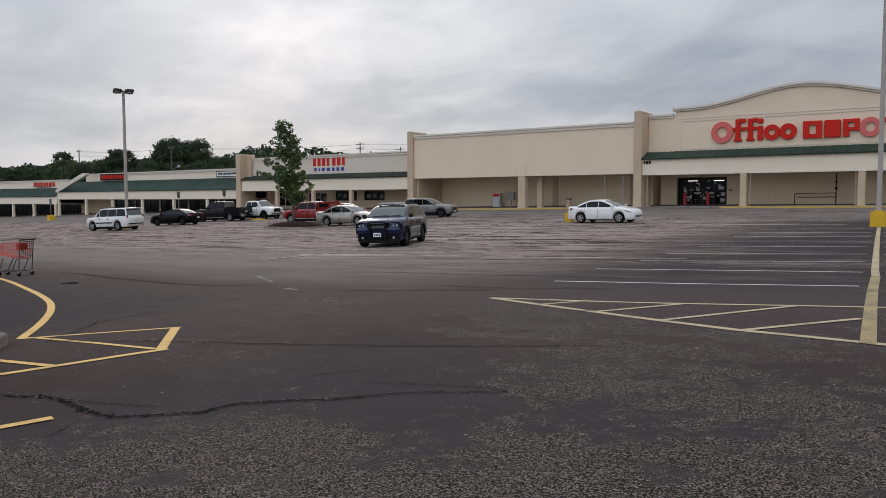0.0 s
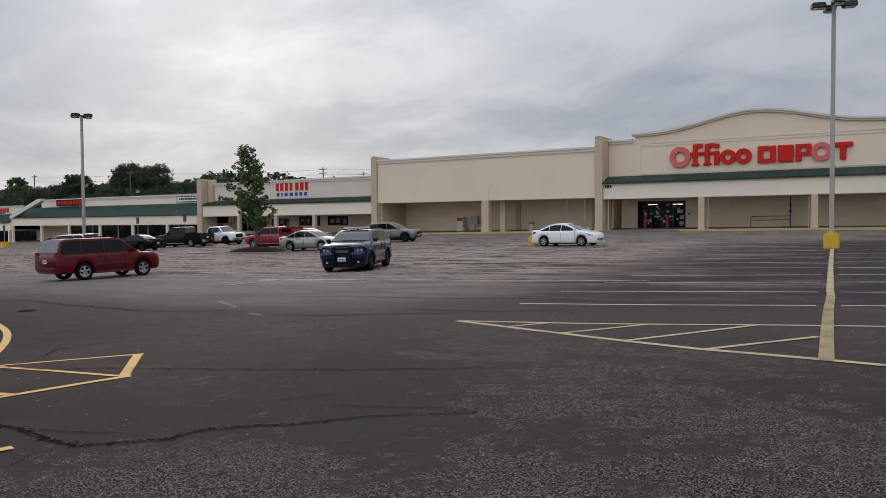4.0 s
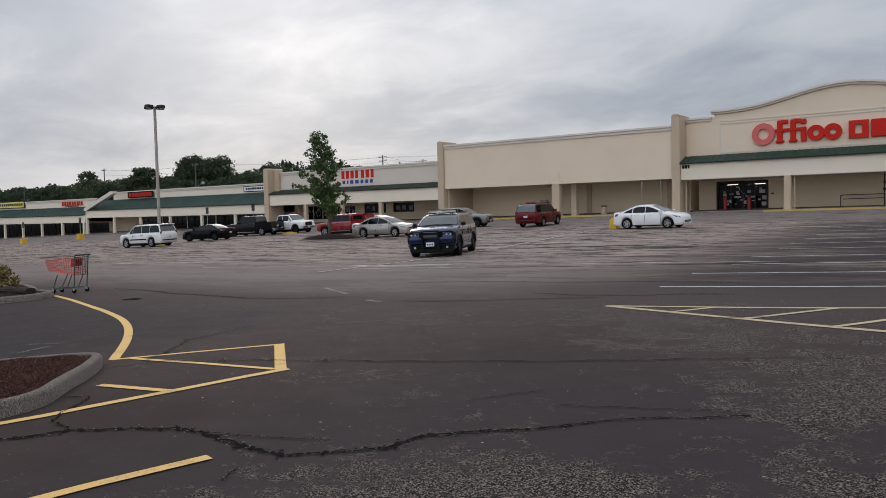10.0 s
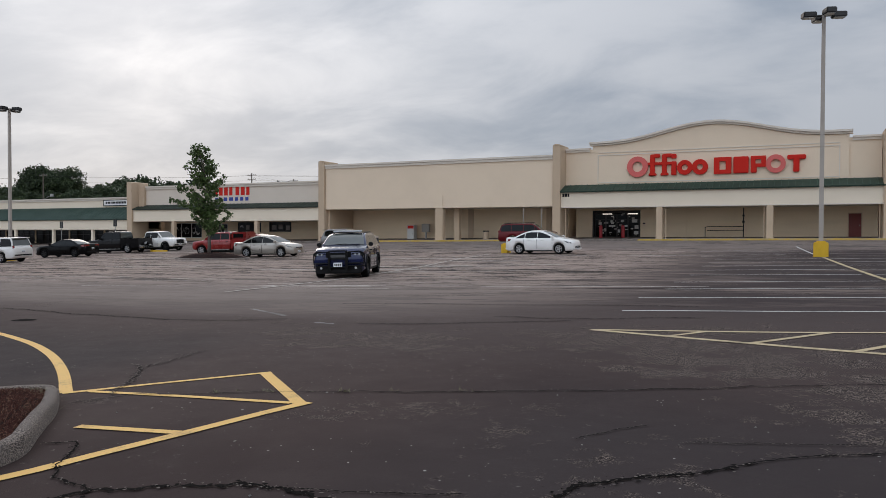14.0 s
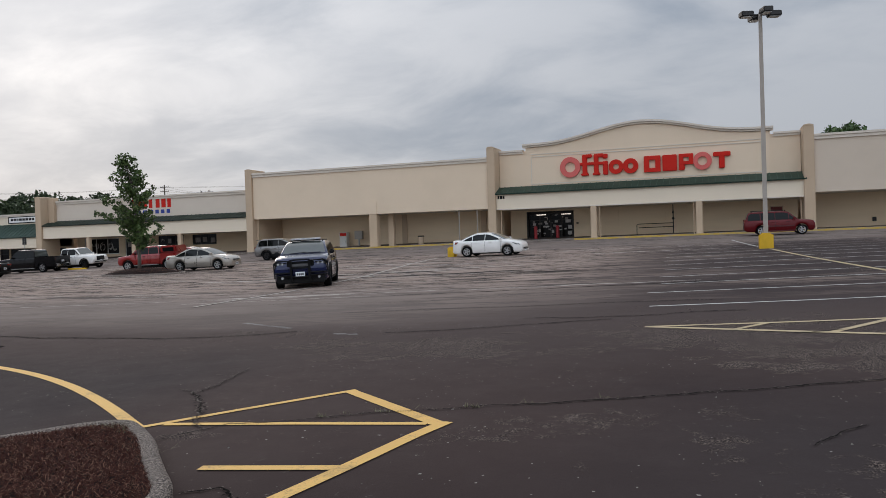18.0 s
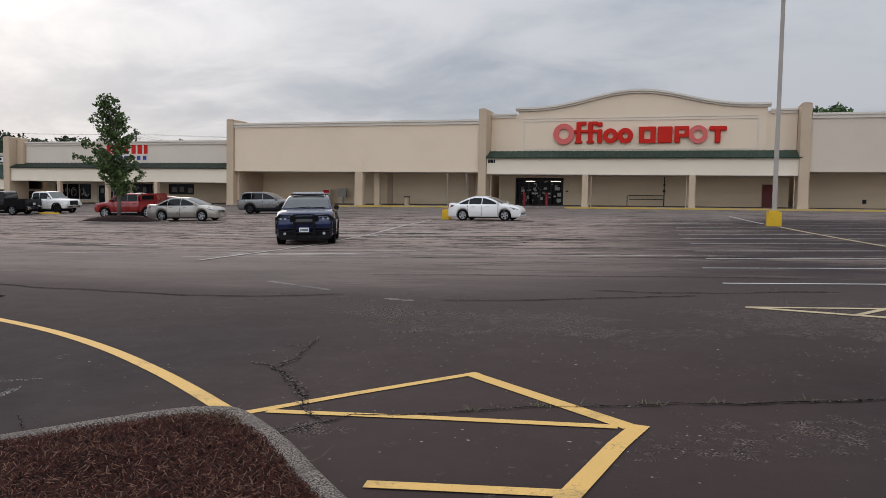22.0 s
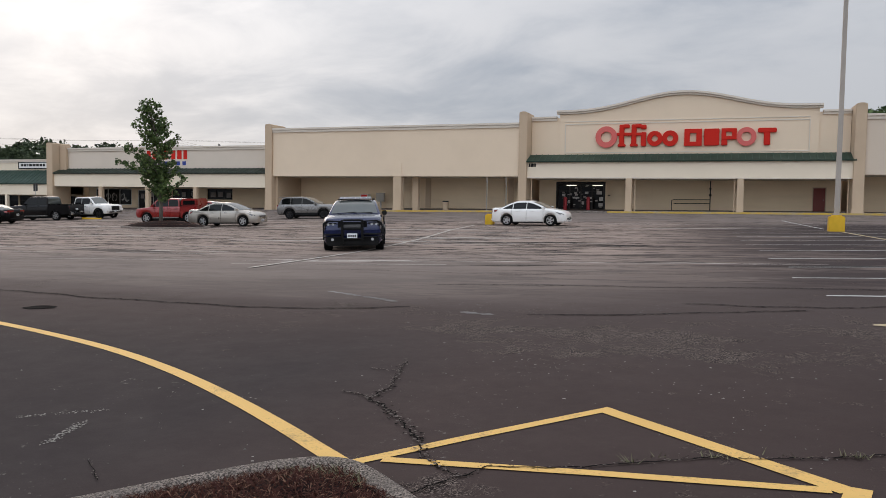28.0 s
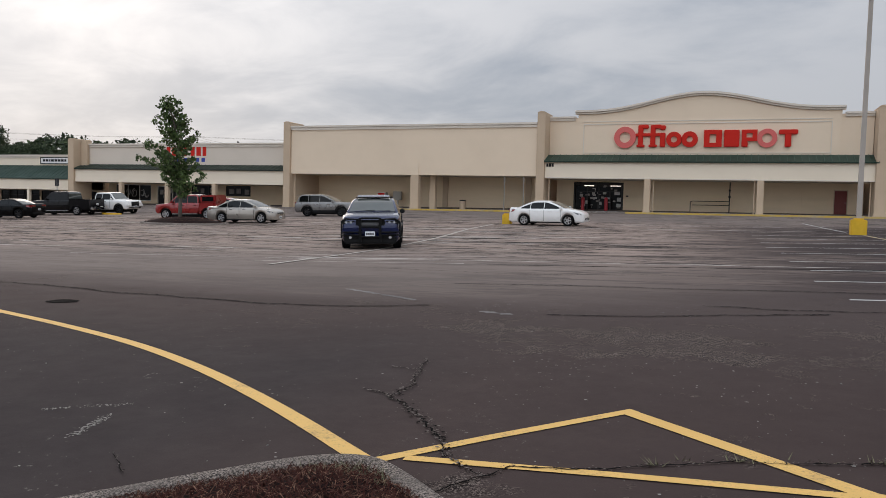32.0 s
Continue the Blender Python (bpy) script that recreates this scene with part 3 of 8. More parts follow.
def raw(name, verts, faces, material, parent=None, label="", smooth=False, kind=""):
    me = bpy.data.meshes.new(name)
    me.from_pydata(verts, [], faces)
    me.materials.append(material)
    if smooth:
        me.polygons.foreach_set("use_smooth", [True] * len(me.polygons))
    ob = new(name, me)
    ob.parent = parent
    return tagged(ob, label=label, kind=kind)


def box(bm, x0, y0, z0, x1, y1, z1, bevel=0.0):
    vs = [bm.verts.new((x, y, z)) for z in (z0, z1) for x, y in ((x0, y0), (x1, y0), (x1, y1), (x0, y1))]
    fs = [bm.faces.new([vs[i] for i in q]) for q in ((0, 3, 2, 1), (4, 5, 6, 7), (0, 1, 5, 4), (1, 2, 6, 5), (2, 3, 7, 6), (3, 0, 4, 7))]
    if bevel:
        bmesh.ops.bevel(bm, geom=list({e for f in fs for e in f.edges}), offset=bevel, segments=2, affect="EDGES")
    return bm


def boxed(x0, y0, z0, x1, y1, z1, bevel=0.0):
    return box(bmesh.new(), x0, y0, z0, x1, y1, z1, bevel)


def rod(bm, a, b, r0, r1=None, sides=10):
    """A round bar from a to b, capped."""
    a, b = Vector(a), Vector(b)
    r1 = r0 if r1 is None else r1
    turn = (b - a).to_track_quat("Z", "Y").to_matrix()
    rings = []
    for c, r in ((a, r0), (b, r1)):
        rings.append([bm.verts.new(c + turn @ Vector((r * math.cos(2 * math.pi * i / sides), r * math.sin(2 * math.pi * i / sides), 0))) for i in range(sides)])
    for i in range(sides):
        bm.faces.new((rings[0][i], rings[0][(i + 1) % sides], rings[1][(i + 1) % sides], rings[1][i]))
    bm.faces.new(rings[0][::-1])
    bm.faces.new(rings[1])
    return bm


def prism(bm, pts, lo, hi, plane="xz"):
    """A flat outline pushed from lo to hi along the axis that its plane lacks."""
    def at(u, v, w):
        return {"xz": (u, w, v), "xy": (u, v, w), "yz": (w, u, v)}[plane]
    a = [bm.verts.new(at(u, v, lo)) for u, v in pts]
    b = [bm.verts.new(at(u, v, hi)) for u, v in pts]
    n = len(pts)
    for i in range(n):
        bm.faces.new((a[i], a[(i + 1) % n], b[(i + 1) % n], b[i]))
    bm.faces.new(a[::-1])
    bm.faces.new(b)
    return bm


def thing(name, label, category, m=None, group="", kind=""):
    e = new(name)
    if m is not None:
        e.matrix_world = m
    return tagged(e, label=label, category=category, group=group, kind=kind)


def ribbon(name, pts, width, material, lift, label="", category="", parent=None, step=0.3, rough=0.0, kind="structure", seed=1, group=""):
    """A thin strip that lies on the ground along a line."""
    rng = random.Random(seed)
    line = [Vector(p) for p in pts]
    dense = []
    for a, b in zip(line, line[1:]):
        n = max(1, int((b - a).length / step))
        dense += [a.lerp(b, i / n) for i in range(n)]
    dense.append(line[-1])
    verts, faces = [], []
    drift = 0.0
    for i, p in enumerate(dense):
        d = (dense[min(i + 1, len(dense) - 1)] - dense[max(i - 1, 0)]).normalized()
        n = Vector((-d.y, d.x))
        w = width / 2
        if rough:
            drift = drift * 0.7 + rng.uniform(-1, 1) * rough
            w *= rng.uniform(0.35, 1.5) * (0.3 if i in (0, len(dense) - 1) else 1)
        for s in (-w, w):
            q = p + n * (s + drift)
            verts.append((q.x, q.y, G(q.x, q.y) + lift))
        if i:
            k = 2 * i
            faces.append((k - 2, k - 1, k + 1, k))
    ob = raw(name, verts, faces, material, parent, kind=kind)
    return tagged(ob, label=label, category=category, group=group)


# ---- ground ----
def ground():
    def lines(spans):
        out = []
        for a, b, s in spans:
            out += list(np.arange(a, b, s))
        return out + [spans[-1][1]]
    xs = lines(((-2400, -400, 400), (-400, -180, 40), (-180, -60, 4), (-60, -30, 1.5), (-30, 6, 0.5), (6, 44, 2), (44, 400, 60), (400, 2400, 400)))
    ys = lines(((-2000, -100, 380), (-100, -16, 12), (-16, -2, 1), (-2, 22, 0.5), (22, 76, 1.5), (76, 400, 40), (400, 2800, 400)))
    verts = [(x, y, G(x, y)) for y in ys for x in xs]
    n = len(xs)
    faces = [(j * n + i, j * n + i + 1, (j + 1) * n + i + 1, (j + 1) * n + i) for j in range(len(ys) - 1) for i in range(n - 1)]
    tagged(raw("ground", verts, faces, M["asphalt"], smooth=True, kind="structure"), "dark sealed asphalt car park with worn stony patches", "ground")


ground()

FRONT, BACK = 67.1, 72.1
WALK_Y = 65.6


def walk_z(x):
    return G(x, WALK_Y) + 0.15


def pavement():
    """The raised pavement before the shops: slabs, and a yellow kerb in lengths."""
    x = -178.0
    verts, faces = [], []
    xs = list(np.arange(-178, 40.1, 3.0))
    for x in xs:
        for y, dz in ((WALK_Y + 0.16, 0.0), (BACK + 0.3, 0.04), (BACK + 0.3, -0.6), (WALK_Y + 0.16, -0.6)):
            verts.append((x, y, walk_z(x) + dz))
    for i in range(len(xs) - 1):
        for a in range(4):
            b = (a + 1) % 4
            faces.append((4 * i + a, 4 * i + 4 + a, 4 * i + 4 + b, 4 * i + b))
    faces += [(3, 2, 1, 0), tuple(4 * (len(xs) - 1) + k for k in range(4))]
    slab = tagged(raw("pavement", verts, faces, M["walk"], kind="structure"), "grey concrete pavement along the shopfronts", "pavement")
    mesh = {}
    for x in np.arange(-176, 38, 2.4):
        yellow = -50.5 < x < 34 and not -25 < x < -18.5
        key = "kerb_yellow" if yellow else "concrete"
        if key not in mesh:
            k = part("kerb_stone", boxed(0, 0, -0.5, 2.39, 0.16, 0.0, 0.02), M[key], slab, "yellow painted kerb length" if yellow else "")
            mesh[key] = k.data
        else:
            k = new("kerb_stone", mesh[key])
            k.parent = slab
            if yellow:
                tagged(k, label="yellow painted kerb length")
        slope = math.atan2(walk_z(x + 2.4) - walk_z(x), 2.4)
        k.matrix_world = pose(x, WALK_Y, walk_z(x) + 0.004, 0, -math.degrees(slope), 0)


pavement()


# ---- shops ----
def cornice(parent, x0, x1, y, z, h=0.35, out=0.14):
    """A stepped cap along the top of a wall."""
    bm = bmesh.new()
    box(bm, x0, y - out, z - h * 0.4, x1, y + 0.25, z)
    box(bm, x0, y - out * 0.55, z - h, x1, y + 0.25, z - h * 0.4 - 0.002)
    return part("cornice", bm, M["trim"], parent)


def awning(parent, x0, x1, y_top, z_top, y_low, z_low, pitch, hip=0.0, mats=("green", "green_seam")):
    """A standing-seam metal awning with its seams."""
    bm = bmesh.new()
    top = [(x0 + hip, y_top, z_top), (x1, y_top, z_top)]
    low = [(x0, y_low, z_low), (x1, y_low, z_low)]
    v = [bm.verts.new(p) for p in (low[0], low[1], top[1], top[0])]
    w = [bm.verts.new((p[0], p[1] + 0.02, p[2] - 0.09)) for p in (low[0], low[1])] + [bm.verts.new((p[0], p[1], p[2] - 0.25)) for p in (top[1], top[0])]
    bm.faces.new(v)
    bm.faces.new(w[::-1])
    for i in range(4):
        bm.faces.new((v[i], v[(i + 1) % 4], w[(i + 1) % 4], w[i]))
    a = part("awning", bm, M[mats[0]], parent, "green standing-seam metal awning")
    n = int((x1 - x0) / pitch)
    ln = math.hypot(y_top - y_low, z_top - z_low)
    seam = boxed(-0.025, 0, 0, 0.025, ln, 0.045)
    first = None
    ang = math.degrees(math.atan2(z_top - z_low, y_top - y_low))
    for i in range(n + 1):
        x = x0 + 0.03 + i * (x1 - x0 - 0.06) / n
        if x < x0 + hip:
            continue
        if first is None:
            first = part("seam", seam, M[mats[1]], a)
            s = first
        else:
            s = new("seam", first.data)
            s.parent = a
        s.matrix_world = pose(x, y_low, z_low + 0.003, ang, 0, 0)
    return a


def column(parent, x0, x1, z_top, y0=FRONT - 0.06, y1=FRONT + 0.62, name="column", mat="stucco_tan"):
    zb = min(walk_z(x0), walk_z(x1)) - 0.05
    c = part(name, boxed(x0, y0, zb, x1, y1, z_top, 0.03), M[mat], parent)
    part("plinth", boxed(x0 - 0.03, y0 - 0.03, zb, x1 + 0.03, y1 + 0.03, zb + 0.26, 0.015), M[mat], c)
    return c


def shell(parent, x0, x1, z_roof, y_wall=BACK, z_low=-2.6, y_roof=FRONT + 0.41):
    """Flat roof, end walls and rear wall behind a shopfront."""
    part("roof", boxed(x0, y_roof, z_roof - 0.3, x1, 112, z_roof), M["roof"], parent)
    part("rear_wall", boxed(x0, 111.7, z_low, x1, 112.0, z_roof - 0.302), M["stucco"], parent)
    for x in (x0, x1 - 0.25):
        part("end_wall", boxed(x, y_wall + 0.3, z_low, x + 0.25, 111.698, z_roof - 0.302), M["stucco"], parent)


def wall_with_holes(parent, x0, x1, z0, z1, y0, y1, holes):
    """A wall along x with rectangular openings (x0, x1, z0, z1), left to right, in sections."""
    def add(a, c, b, d):
        part("wall_section", boxed(a, y0, c, b, y1, d), M["inner"], parent)
    at = x0
    for hx0, hx1, hz0, hz1 in holes:
        if hx0 > at:
            add(at, z0, hx0, z1)
        if hz0 > z0:
            add(hx0, z0, hx1, hz0)
        if hz1 < z1:
            add(hx0, hz1, hx1, z1)
        at = hx1
    if at < x1:
        add(at, z0, x1, z1)


def glazing(parent, x0, x1, z0, z1, y, panes, name="window", bar=0.06, transom=0.0, door=False, frame_mat="dark_frame"):
    """A framed shop window: frame, mullions and panes set in the wall's opening."""
    w = part(name, boxed(x0, y + 0.16, z0, x1, y + 0.2, z1), M["dark_frame"], parent)
    bm = bmesh.new()
    box(bm, x0, y, z0, x1, y + 0.12, z0 + bar)
    box(bm, x0, y, z1 - bar, x1, y + 0.12, z1)
    for i in range(panes + 1):
        x = x0 + (x1 - x0 - bar) * i / panes
        box(bm, x, y, z0 + bar, x + bar, y + 0.12, z1 - bar)
    if transom:
        for i in range(panes):
            a = x0 + (x1 - x0 - bar) * i / panes + bar
            b = x0 + (x1 - x0 - bar) * (i + 1) / panes
            box(bm, a, y + 0.01, transom, b, y + 0.11, transom + bar)
    part("frame", bm, M[frame_mat], w)
    for i in range(panes):
        a = x0 + (x1 - x0 - bar) * i / panes + bar
        b = x0 + (x1 - x0 - bar) * (i + 1) / panes
        part("pane", boxed(a, y + 0.05, z0 + bar, b, y + 0.062, z1 - bar), M["shop_glass"], w)
        if door:
            part("handle", rod(bmesh.new(), (b - 0.12, y - 0.05, z0 + 0.85), (b - 0.12, y - 0.05, z0 + 1.25), 0.015), M["steel"], w)
    return w


def bars(parent, x0, x1, z0, z1, y, widths, material, name="sign_bar", heights=None, deep=0.03, gap=0.28):
    """Plain bars of a sign's size and colour in place of its letters."""
    total = sum(widths) + gap * (len(widths) - 1)
    x, k = x0, (x1 - x0) / total
    for i, w in enumerate(widths):
        if not w:
            x += gap * k
            continue
        h = 1.0 if heights is None else heights[i]
        part(name, boxed(x, y - deep, z0, x + w * k, y, z0 + (z1 - z0) * h, min(0.02, deep / 3)), material, parent)
        x += (w + gap) * k


# the large office supply shop with its arched gable
def big_shop():
    b = thing("office_supply_shop", "cream stucco shop with an arched gable, green awning and red sign", "shop building")
    x0, x1, wall = -24.88, 0.72, 68.6
    lo, hi = -22.34, -1.56
    mid, half = (lo + hi) / 2, (hi - lo) / 2

    def arch(x):
        u = (x - mid) / half
        return 9.74 + 1.38 * (0.5 * (1 + math.cos(math.pi * u))) ** 1.45

    xs = [lo + (hi - lo) * i / 48 for i in range(49)]
    outline = [(x0, 3.9), (x1, 3.9), (x1, 9.1), (hi, 9.1)] + [(x, arch(x) - 0.35) for x in reversed(xs)] + [(lo, 9.1), (x0, 9.1)]
    part("gable_wall", prism(bmesh.new(), outline, wall, wall + 0.35), M["stucco"], b)
    # the proud centre bay, its panel moulding and the curved cap
    bay = [(lo, 5.5), (hi, 5.5)] + [(x, arch(x) - 0.36) for x in reversed(xs)]
    part("centre_bay", prism(bmesh.new(), bay, wall - 0.12, wall - 0.003), M["stucco"], b)
    for name, drop, high, out in (("cap", 0.0, 0.17, 0.42), ("cap_moulding", 0.175, 0.16, 0.28)):
        bm = bmesh.new()
        ext = [lo - 0.25] + xs[1:-1] + [hi + 0.25]
        top = [(x, arch(min(max(x, lo), hi)) - drop) for x in ext]
        low = [(x, z - high) for x, z in reversed(top)]
        prism(bm, top + low, wall - out, wall + 0.3)
        part(name, bm, M["trim"], b, "curved stucco cornice")
    for a, c, z in ((x0, lo - 0.26, 9.24), (hi + 0.26, x1, 9.24)):
        bm = bmesh.new()
        box(bm, a, wall - 0.22, z - 0.16, c, wall + 0.36, z)
        box(bm, a, wall - 0.12, z - 0.36, c, wall + 0.36, z - 0.162)
        part("side_cornice", bm, M["trim"], b)
    bm = bmesh.new()
    px0, px1, pz0, pz1, t = -21.85, -2.2, 5.98, 8.55, 0.07
    y0, y1 = wall - 0.17, wall - 0.122
    box(bm, px0, y0, pz1 - t, px1, y1, pz1)
    box(bm, px0, y0, pz1 + 0.16, px1, y1, pz1 + 0.22)
    box(bm, px0, y0, pz0, px1, y1, pz0 + t)
    box(bm, px0, y0, pz0 + t, px0 + t, y1, pz1 - t)
    box(bm, px1 - t, y0, pz0 + t, px1, y1, pz1 - t)
    part("panel_moulding", bm, M["trim"], b)
    part("fascia", boxed(x0, FRONT, 3.72, x1 + 0.2, FRONT + 0.3, 5.2), M["stucco_fascia"], b)
    part("fascia_bead", boxed(x0, FRONT - 0.03, 3.72, x1 + 0.2, FRONT - 0.002, 3.80), M["trim"], b)
    awning(b, x0 - 0.05, x1 + 0.25, wall - 0.13, 5.86, FRONT - 0.25, 5.2, 0.52)
    part("soffit", boxed(x0, FRONT + 0.3, 3.75, x1 + 0.2, BACK, 3.87), M["soffit"], b)
    # the sheltered shopfront
    zb = 0.3
    holes = [(-23.28, -18.70, zb, 3.6), (-1.48, -0.42, zb, 3.2)]
    wall_with_holes(b, x0, x1, zb, 3.75, BACK, BACK + 0.3, holes)
    for x in (-15.0, -3.9, -10.8, -6.2):
        part("wall_pilaster", boxed(x, BACK - 0.05, zb, x + 0.5, BACK - 0.002, 3.74), M["inner"], b)
    fl = walk_z(-21)
    e = part("entrance", boxed(-23.28, BACK + 1.4, fl - 0.3, -18.70, BACK + 1.5, 3.6), M["black"], b, "dark glazed entrance with sliding doors")
    part("jamb", boxed(-23.27, BACK + 0.02, fl - 0.3, -23.13, BACK + 1.39, 3.59), M["dark_frame"], e)
    part("jamb", boxed(-18.85, BACK + 0.02, fl - 0.3, -18.71, BACK + 1.39, 3.59), M["dark_frame"], e)
    part("head", boxed(-23.12, BACK + 0.02, 3.35, -18.86, BACK + 1.39, 3.59), M["dark_frame"], e)
    for i in range(4):
        a = -23.10 + i * 1.06
        bm = bmesh.new()
        for q in ((a, fl + 0.02, a + 0.07, 3.3), (a + 0.97, fl + 0.02, a + 1.04, 3.3), (a + 0.071, fl + 0.02, a + 0.969, fl + 0.22), (a + 0.071, 3.2, a + 0.969, 3.3), (a + 0.071, 2.72, a + 0.969, 2.78)):
            box(bm, q[0], BACK + 0.3, q[1], q[2], BACK + 0.36, q[3])
        d = part("sliding_door", bm, M["dark_frame"], e)
        part("pane", boxed(a + 0.072, BACK + 0.32, fl + 0.221, a + 0.968, BACK + 0.33, 2.719), M["shop_glass"], d)
        part("transom_pane", boxed(a + 0.072, BACK + 0.32, 2.781, a + 0.968, BACK + 0.33, 3.199), M["shop_glass"], d)
    rng = random.Random(7)
    for x, z, w, h in ((-22.75, 2.25, 0.3, 0.24), (-21.75, 2.05, 0.62, 0.16), (-20.55, 2.05, 0.6, 0.16), (-19.55, 2.45, 0.5, 0.3), (-19.3, 1.85, 0.36, 0.36), (-19.35, 1.35, 0.4, 0.3), (-21.6, 2.45, 0.26, 0.22), (-20.6, 2.5, 0.3, 0.2), (-22.2, 1.6, 0.2, 0.3), (-20.9, 1.5, 0.22, 0.3)):
        part("door_notice", boxed(x, BACK + 0.292, z, x + w, BACK + 0.299, z + h), M["poster"], e, "pale paper notice on the glass")
    # goods and stands that show through the doors
    for i in range(34):
        x, z = rng.uniform(-22.9, -19.2), fl + rng.uniform(0.25, 2.35)
        w, h = rng.uniform(0.06, 0.3), rng.uniform(0.05, 0.2)
        part("goods_in_window", boxed(x, BACK + 0.268 + 0.0006 * i, z, x + w, BACK + 0.2685 + 0.0006 * i, z + h), M["lit_goods"] if i % 3 else M["poster"], e)
    for x in (-22.3, -19.9):
        part("ceiling_light", boxed(x, BACK + 0.06, 3.24, x + 0.9, BACK + 0.2, 3.3, 0.01), M["tube"], e, "lit fluorescent tube over the doors")
    d = part("fire_door", boxed(-1.41, BACK + 0.06, walk_z(-1) - 0.02, -0.49, BACK + 0.12, 3.13, 0.008), M["red_door"], b, "dark red steel door")
    bm = bmesh.new()
    for q in ((-1.48, walk_z(-1) - 0.02, -1.411, 3.2), (-0.489, walk_z(-1) - 0.02, -0.42, 3.2), (-1.41, 3.131, -0.49, 3.2)):
        box(bm, q[0], BACK - 0.02, q[1], q[2], BACK + 0.14, q[3])
    part("door_frame", bm, M["stucco_tan"], d)
    part("door_handle", rod(bmesh.new(), (-0.6, BACK + 0.03, walk_z(-1) + 1.0), (-0.6, BACK + 0.03, walk_z(-1) + 1.12), 0.02), M["steel"], d)
    part("wall_lamp", boxed(-18.45, BACK - 0.14, 2.3, -18.25, BACK - 0.002, 2.42, 0.01), M["black"], b)
    for x in (-16.33, -7.52):
        column(b, x, x + 0.52, 3.72)
    # downpipes beside the columns
    for x in (-15.6, -24.55, 0.55, -7.7):
        part("downpipe", rod(bmesh.new(), (x, FRONT + 0.4, walk_z(x)), (x, FRONT + 0.4, 3.72), 0.05), M["stucco_tan"], b)
    # house number as plain bars
    bars(b, -24.75, -24.1, 4.72, 5.02, FRONT - 0.003, [1, 1.6, 1], M["black"], "number_bar", deep=0.02)
    shell(b, x0, x1, 8.2, y_roof=wall + 0.352)
    # the sign: plain red blocks and two pale rings where the lettering stands
    s = part("sign", boxed(-19.0, wall - 0.136, 7.02, -4.7, wall - 0.125, 7.08), M["stucco"], b, "large red sign of raised blocks with two pale red rings")

    def ring(cx, cz, ro, ri, mat):
        bm = bmesh.new()
        n = 28
        loops = []
        for r, y in ((ro, wall - 0.36), (ri, wall - 0.36), (ri, wall - 0.14), (ro, wall - 0.14)):
            loops.append([bm.verts.new((cx + r * math.cos(2 * math.pi * i / n), y, cz + r * math.sin(2 * math.pi * i / n))) for i in range(n)])
        for k in range(4):
            a, c = loops[k], loops[(k + 1) % 4]
            for i in range(n):
                bm.faces.new((a[i], a[(i + 1) % n], c[(i + 1) % n], c[i]))
        part("sign_ring", bm, mat, s)

    def block(x, z, x2, z2, name="sign_block"):
        # each kind of piece stands a little prouder than the next
        out = {"sign_block": 0.36, "sign_foot": 0.366, "sign_bar": 0.372, "sign_square": 0.36}[name] + (0.003 if z > 8 else 0.0)
        part(name, boxed(x, wall - out, z, x2, wall - 0.5 + out, z2, 0.05), M["red_sign"], s)

    def pierced(x, z, x2, z2, edge):
        """A solid block with a narrow upright hole."""
        bm = bmesh.new()
        for q in ((x, z, x2, z + edge), (x, z2 - edge, x2, z2), (x, z + edge, x + edge * 1.3, z2 - edge), (x2 - edge * 1.3, z + edge, x2, z2 - edge)):
            box(bm, q[0], wall - 0.36, q[1], q[2], wall - 0.14, q[3])
        part("sign_block", bm, M["red_sign"], s)

    ring(-18.22, 7.34, 0.92, 0.46, M["pink_sign"])
    ring(-6.92, 7.20, 0.76, 0.38, M["pink_sign"])
    # two tall posts with a shared bar, a short post with a square over it, two small rings
    for x in (-17.12, -16.1):
        block(x, 6.5, x + 0.42, 8.38)
        block(x - 0.12, 6.5, x + 0.56, 6.72, "sign_foot")
        block(x + 0.3, 8.08, x + 0.86, 8.4, "sign_bar")
    block(-17.36, 7.42, -15.2, 7.68, "sign_bar")
    block(-15.3, 6.5, -14.86, 7.72)
    block(-15.3, 7.95, -14.86, 8.34, "sign_square")
    ring(-14.16, 7.15, 0.64, 0.26, M["red_sign"])
    ring(-12.9, 7.15, 0.66, 0.25, M["red_sign"])
    pierced(-11.76, 6.5, -10.36, 7.9, 0.34)
    block(-10.2, 6.5, -9.0, 7.9)
    pierced(-8.84, 6.98, -7.66, 7.9, 0.28)
    block(-8.84, 6.5, -8.36, 7.0)
    block(-5.6, 6.48, -5.14, 7.6)
    block(-6.06, 7.5, -4.66, 7.88, "sign_bar")


big_shop()


def great_pillar(x0, x1, top, label):
    t = thing("pillar", label, "pillar")
    zb = walk_z(x0) - 0.05
    bm = bmesh.new()
    box(bm, x0, FRONT - 0.22, zb, x1, FRONT + 2.4, top - 0.12, 0.03)
    part("shaft", bm, M["stucco_tan"], t)
    bm = bmesh.new()
    n = 10
    pts = [(x0, top - 0.118)] + [((x0 + x1) / 2 - (x1 - x0) / 2 * math.cos(math.pi * i / n), top - 0.118 + 0.14 * math.sin(math.pi * i / n)) for i in range(1, n)] + [(x1, top - 0.118)]
    prism(bm, pts, FRONT - 0.22, FRONT + 2.4)
    part("rounded_top", bm, M["stucco_tan"], t)
    part("plinth", boxed(x0 - 0.04, FRONT - 0.26, zb, x1 + 0.04, FRONT + 0.6, zb + 0.3, 0.02), M["stucco_tan"], t)


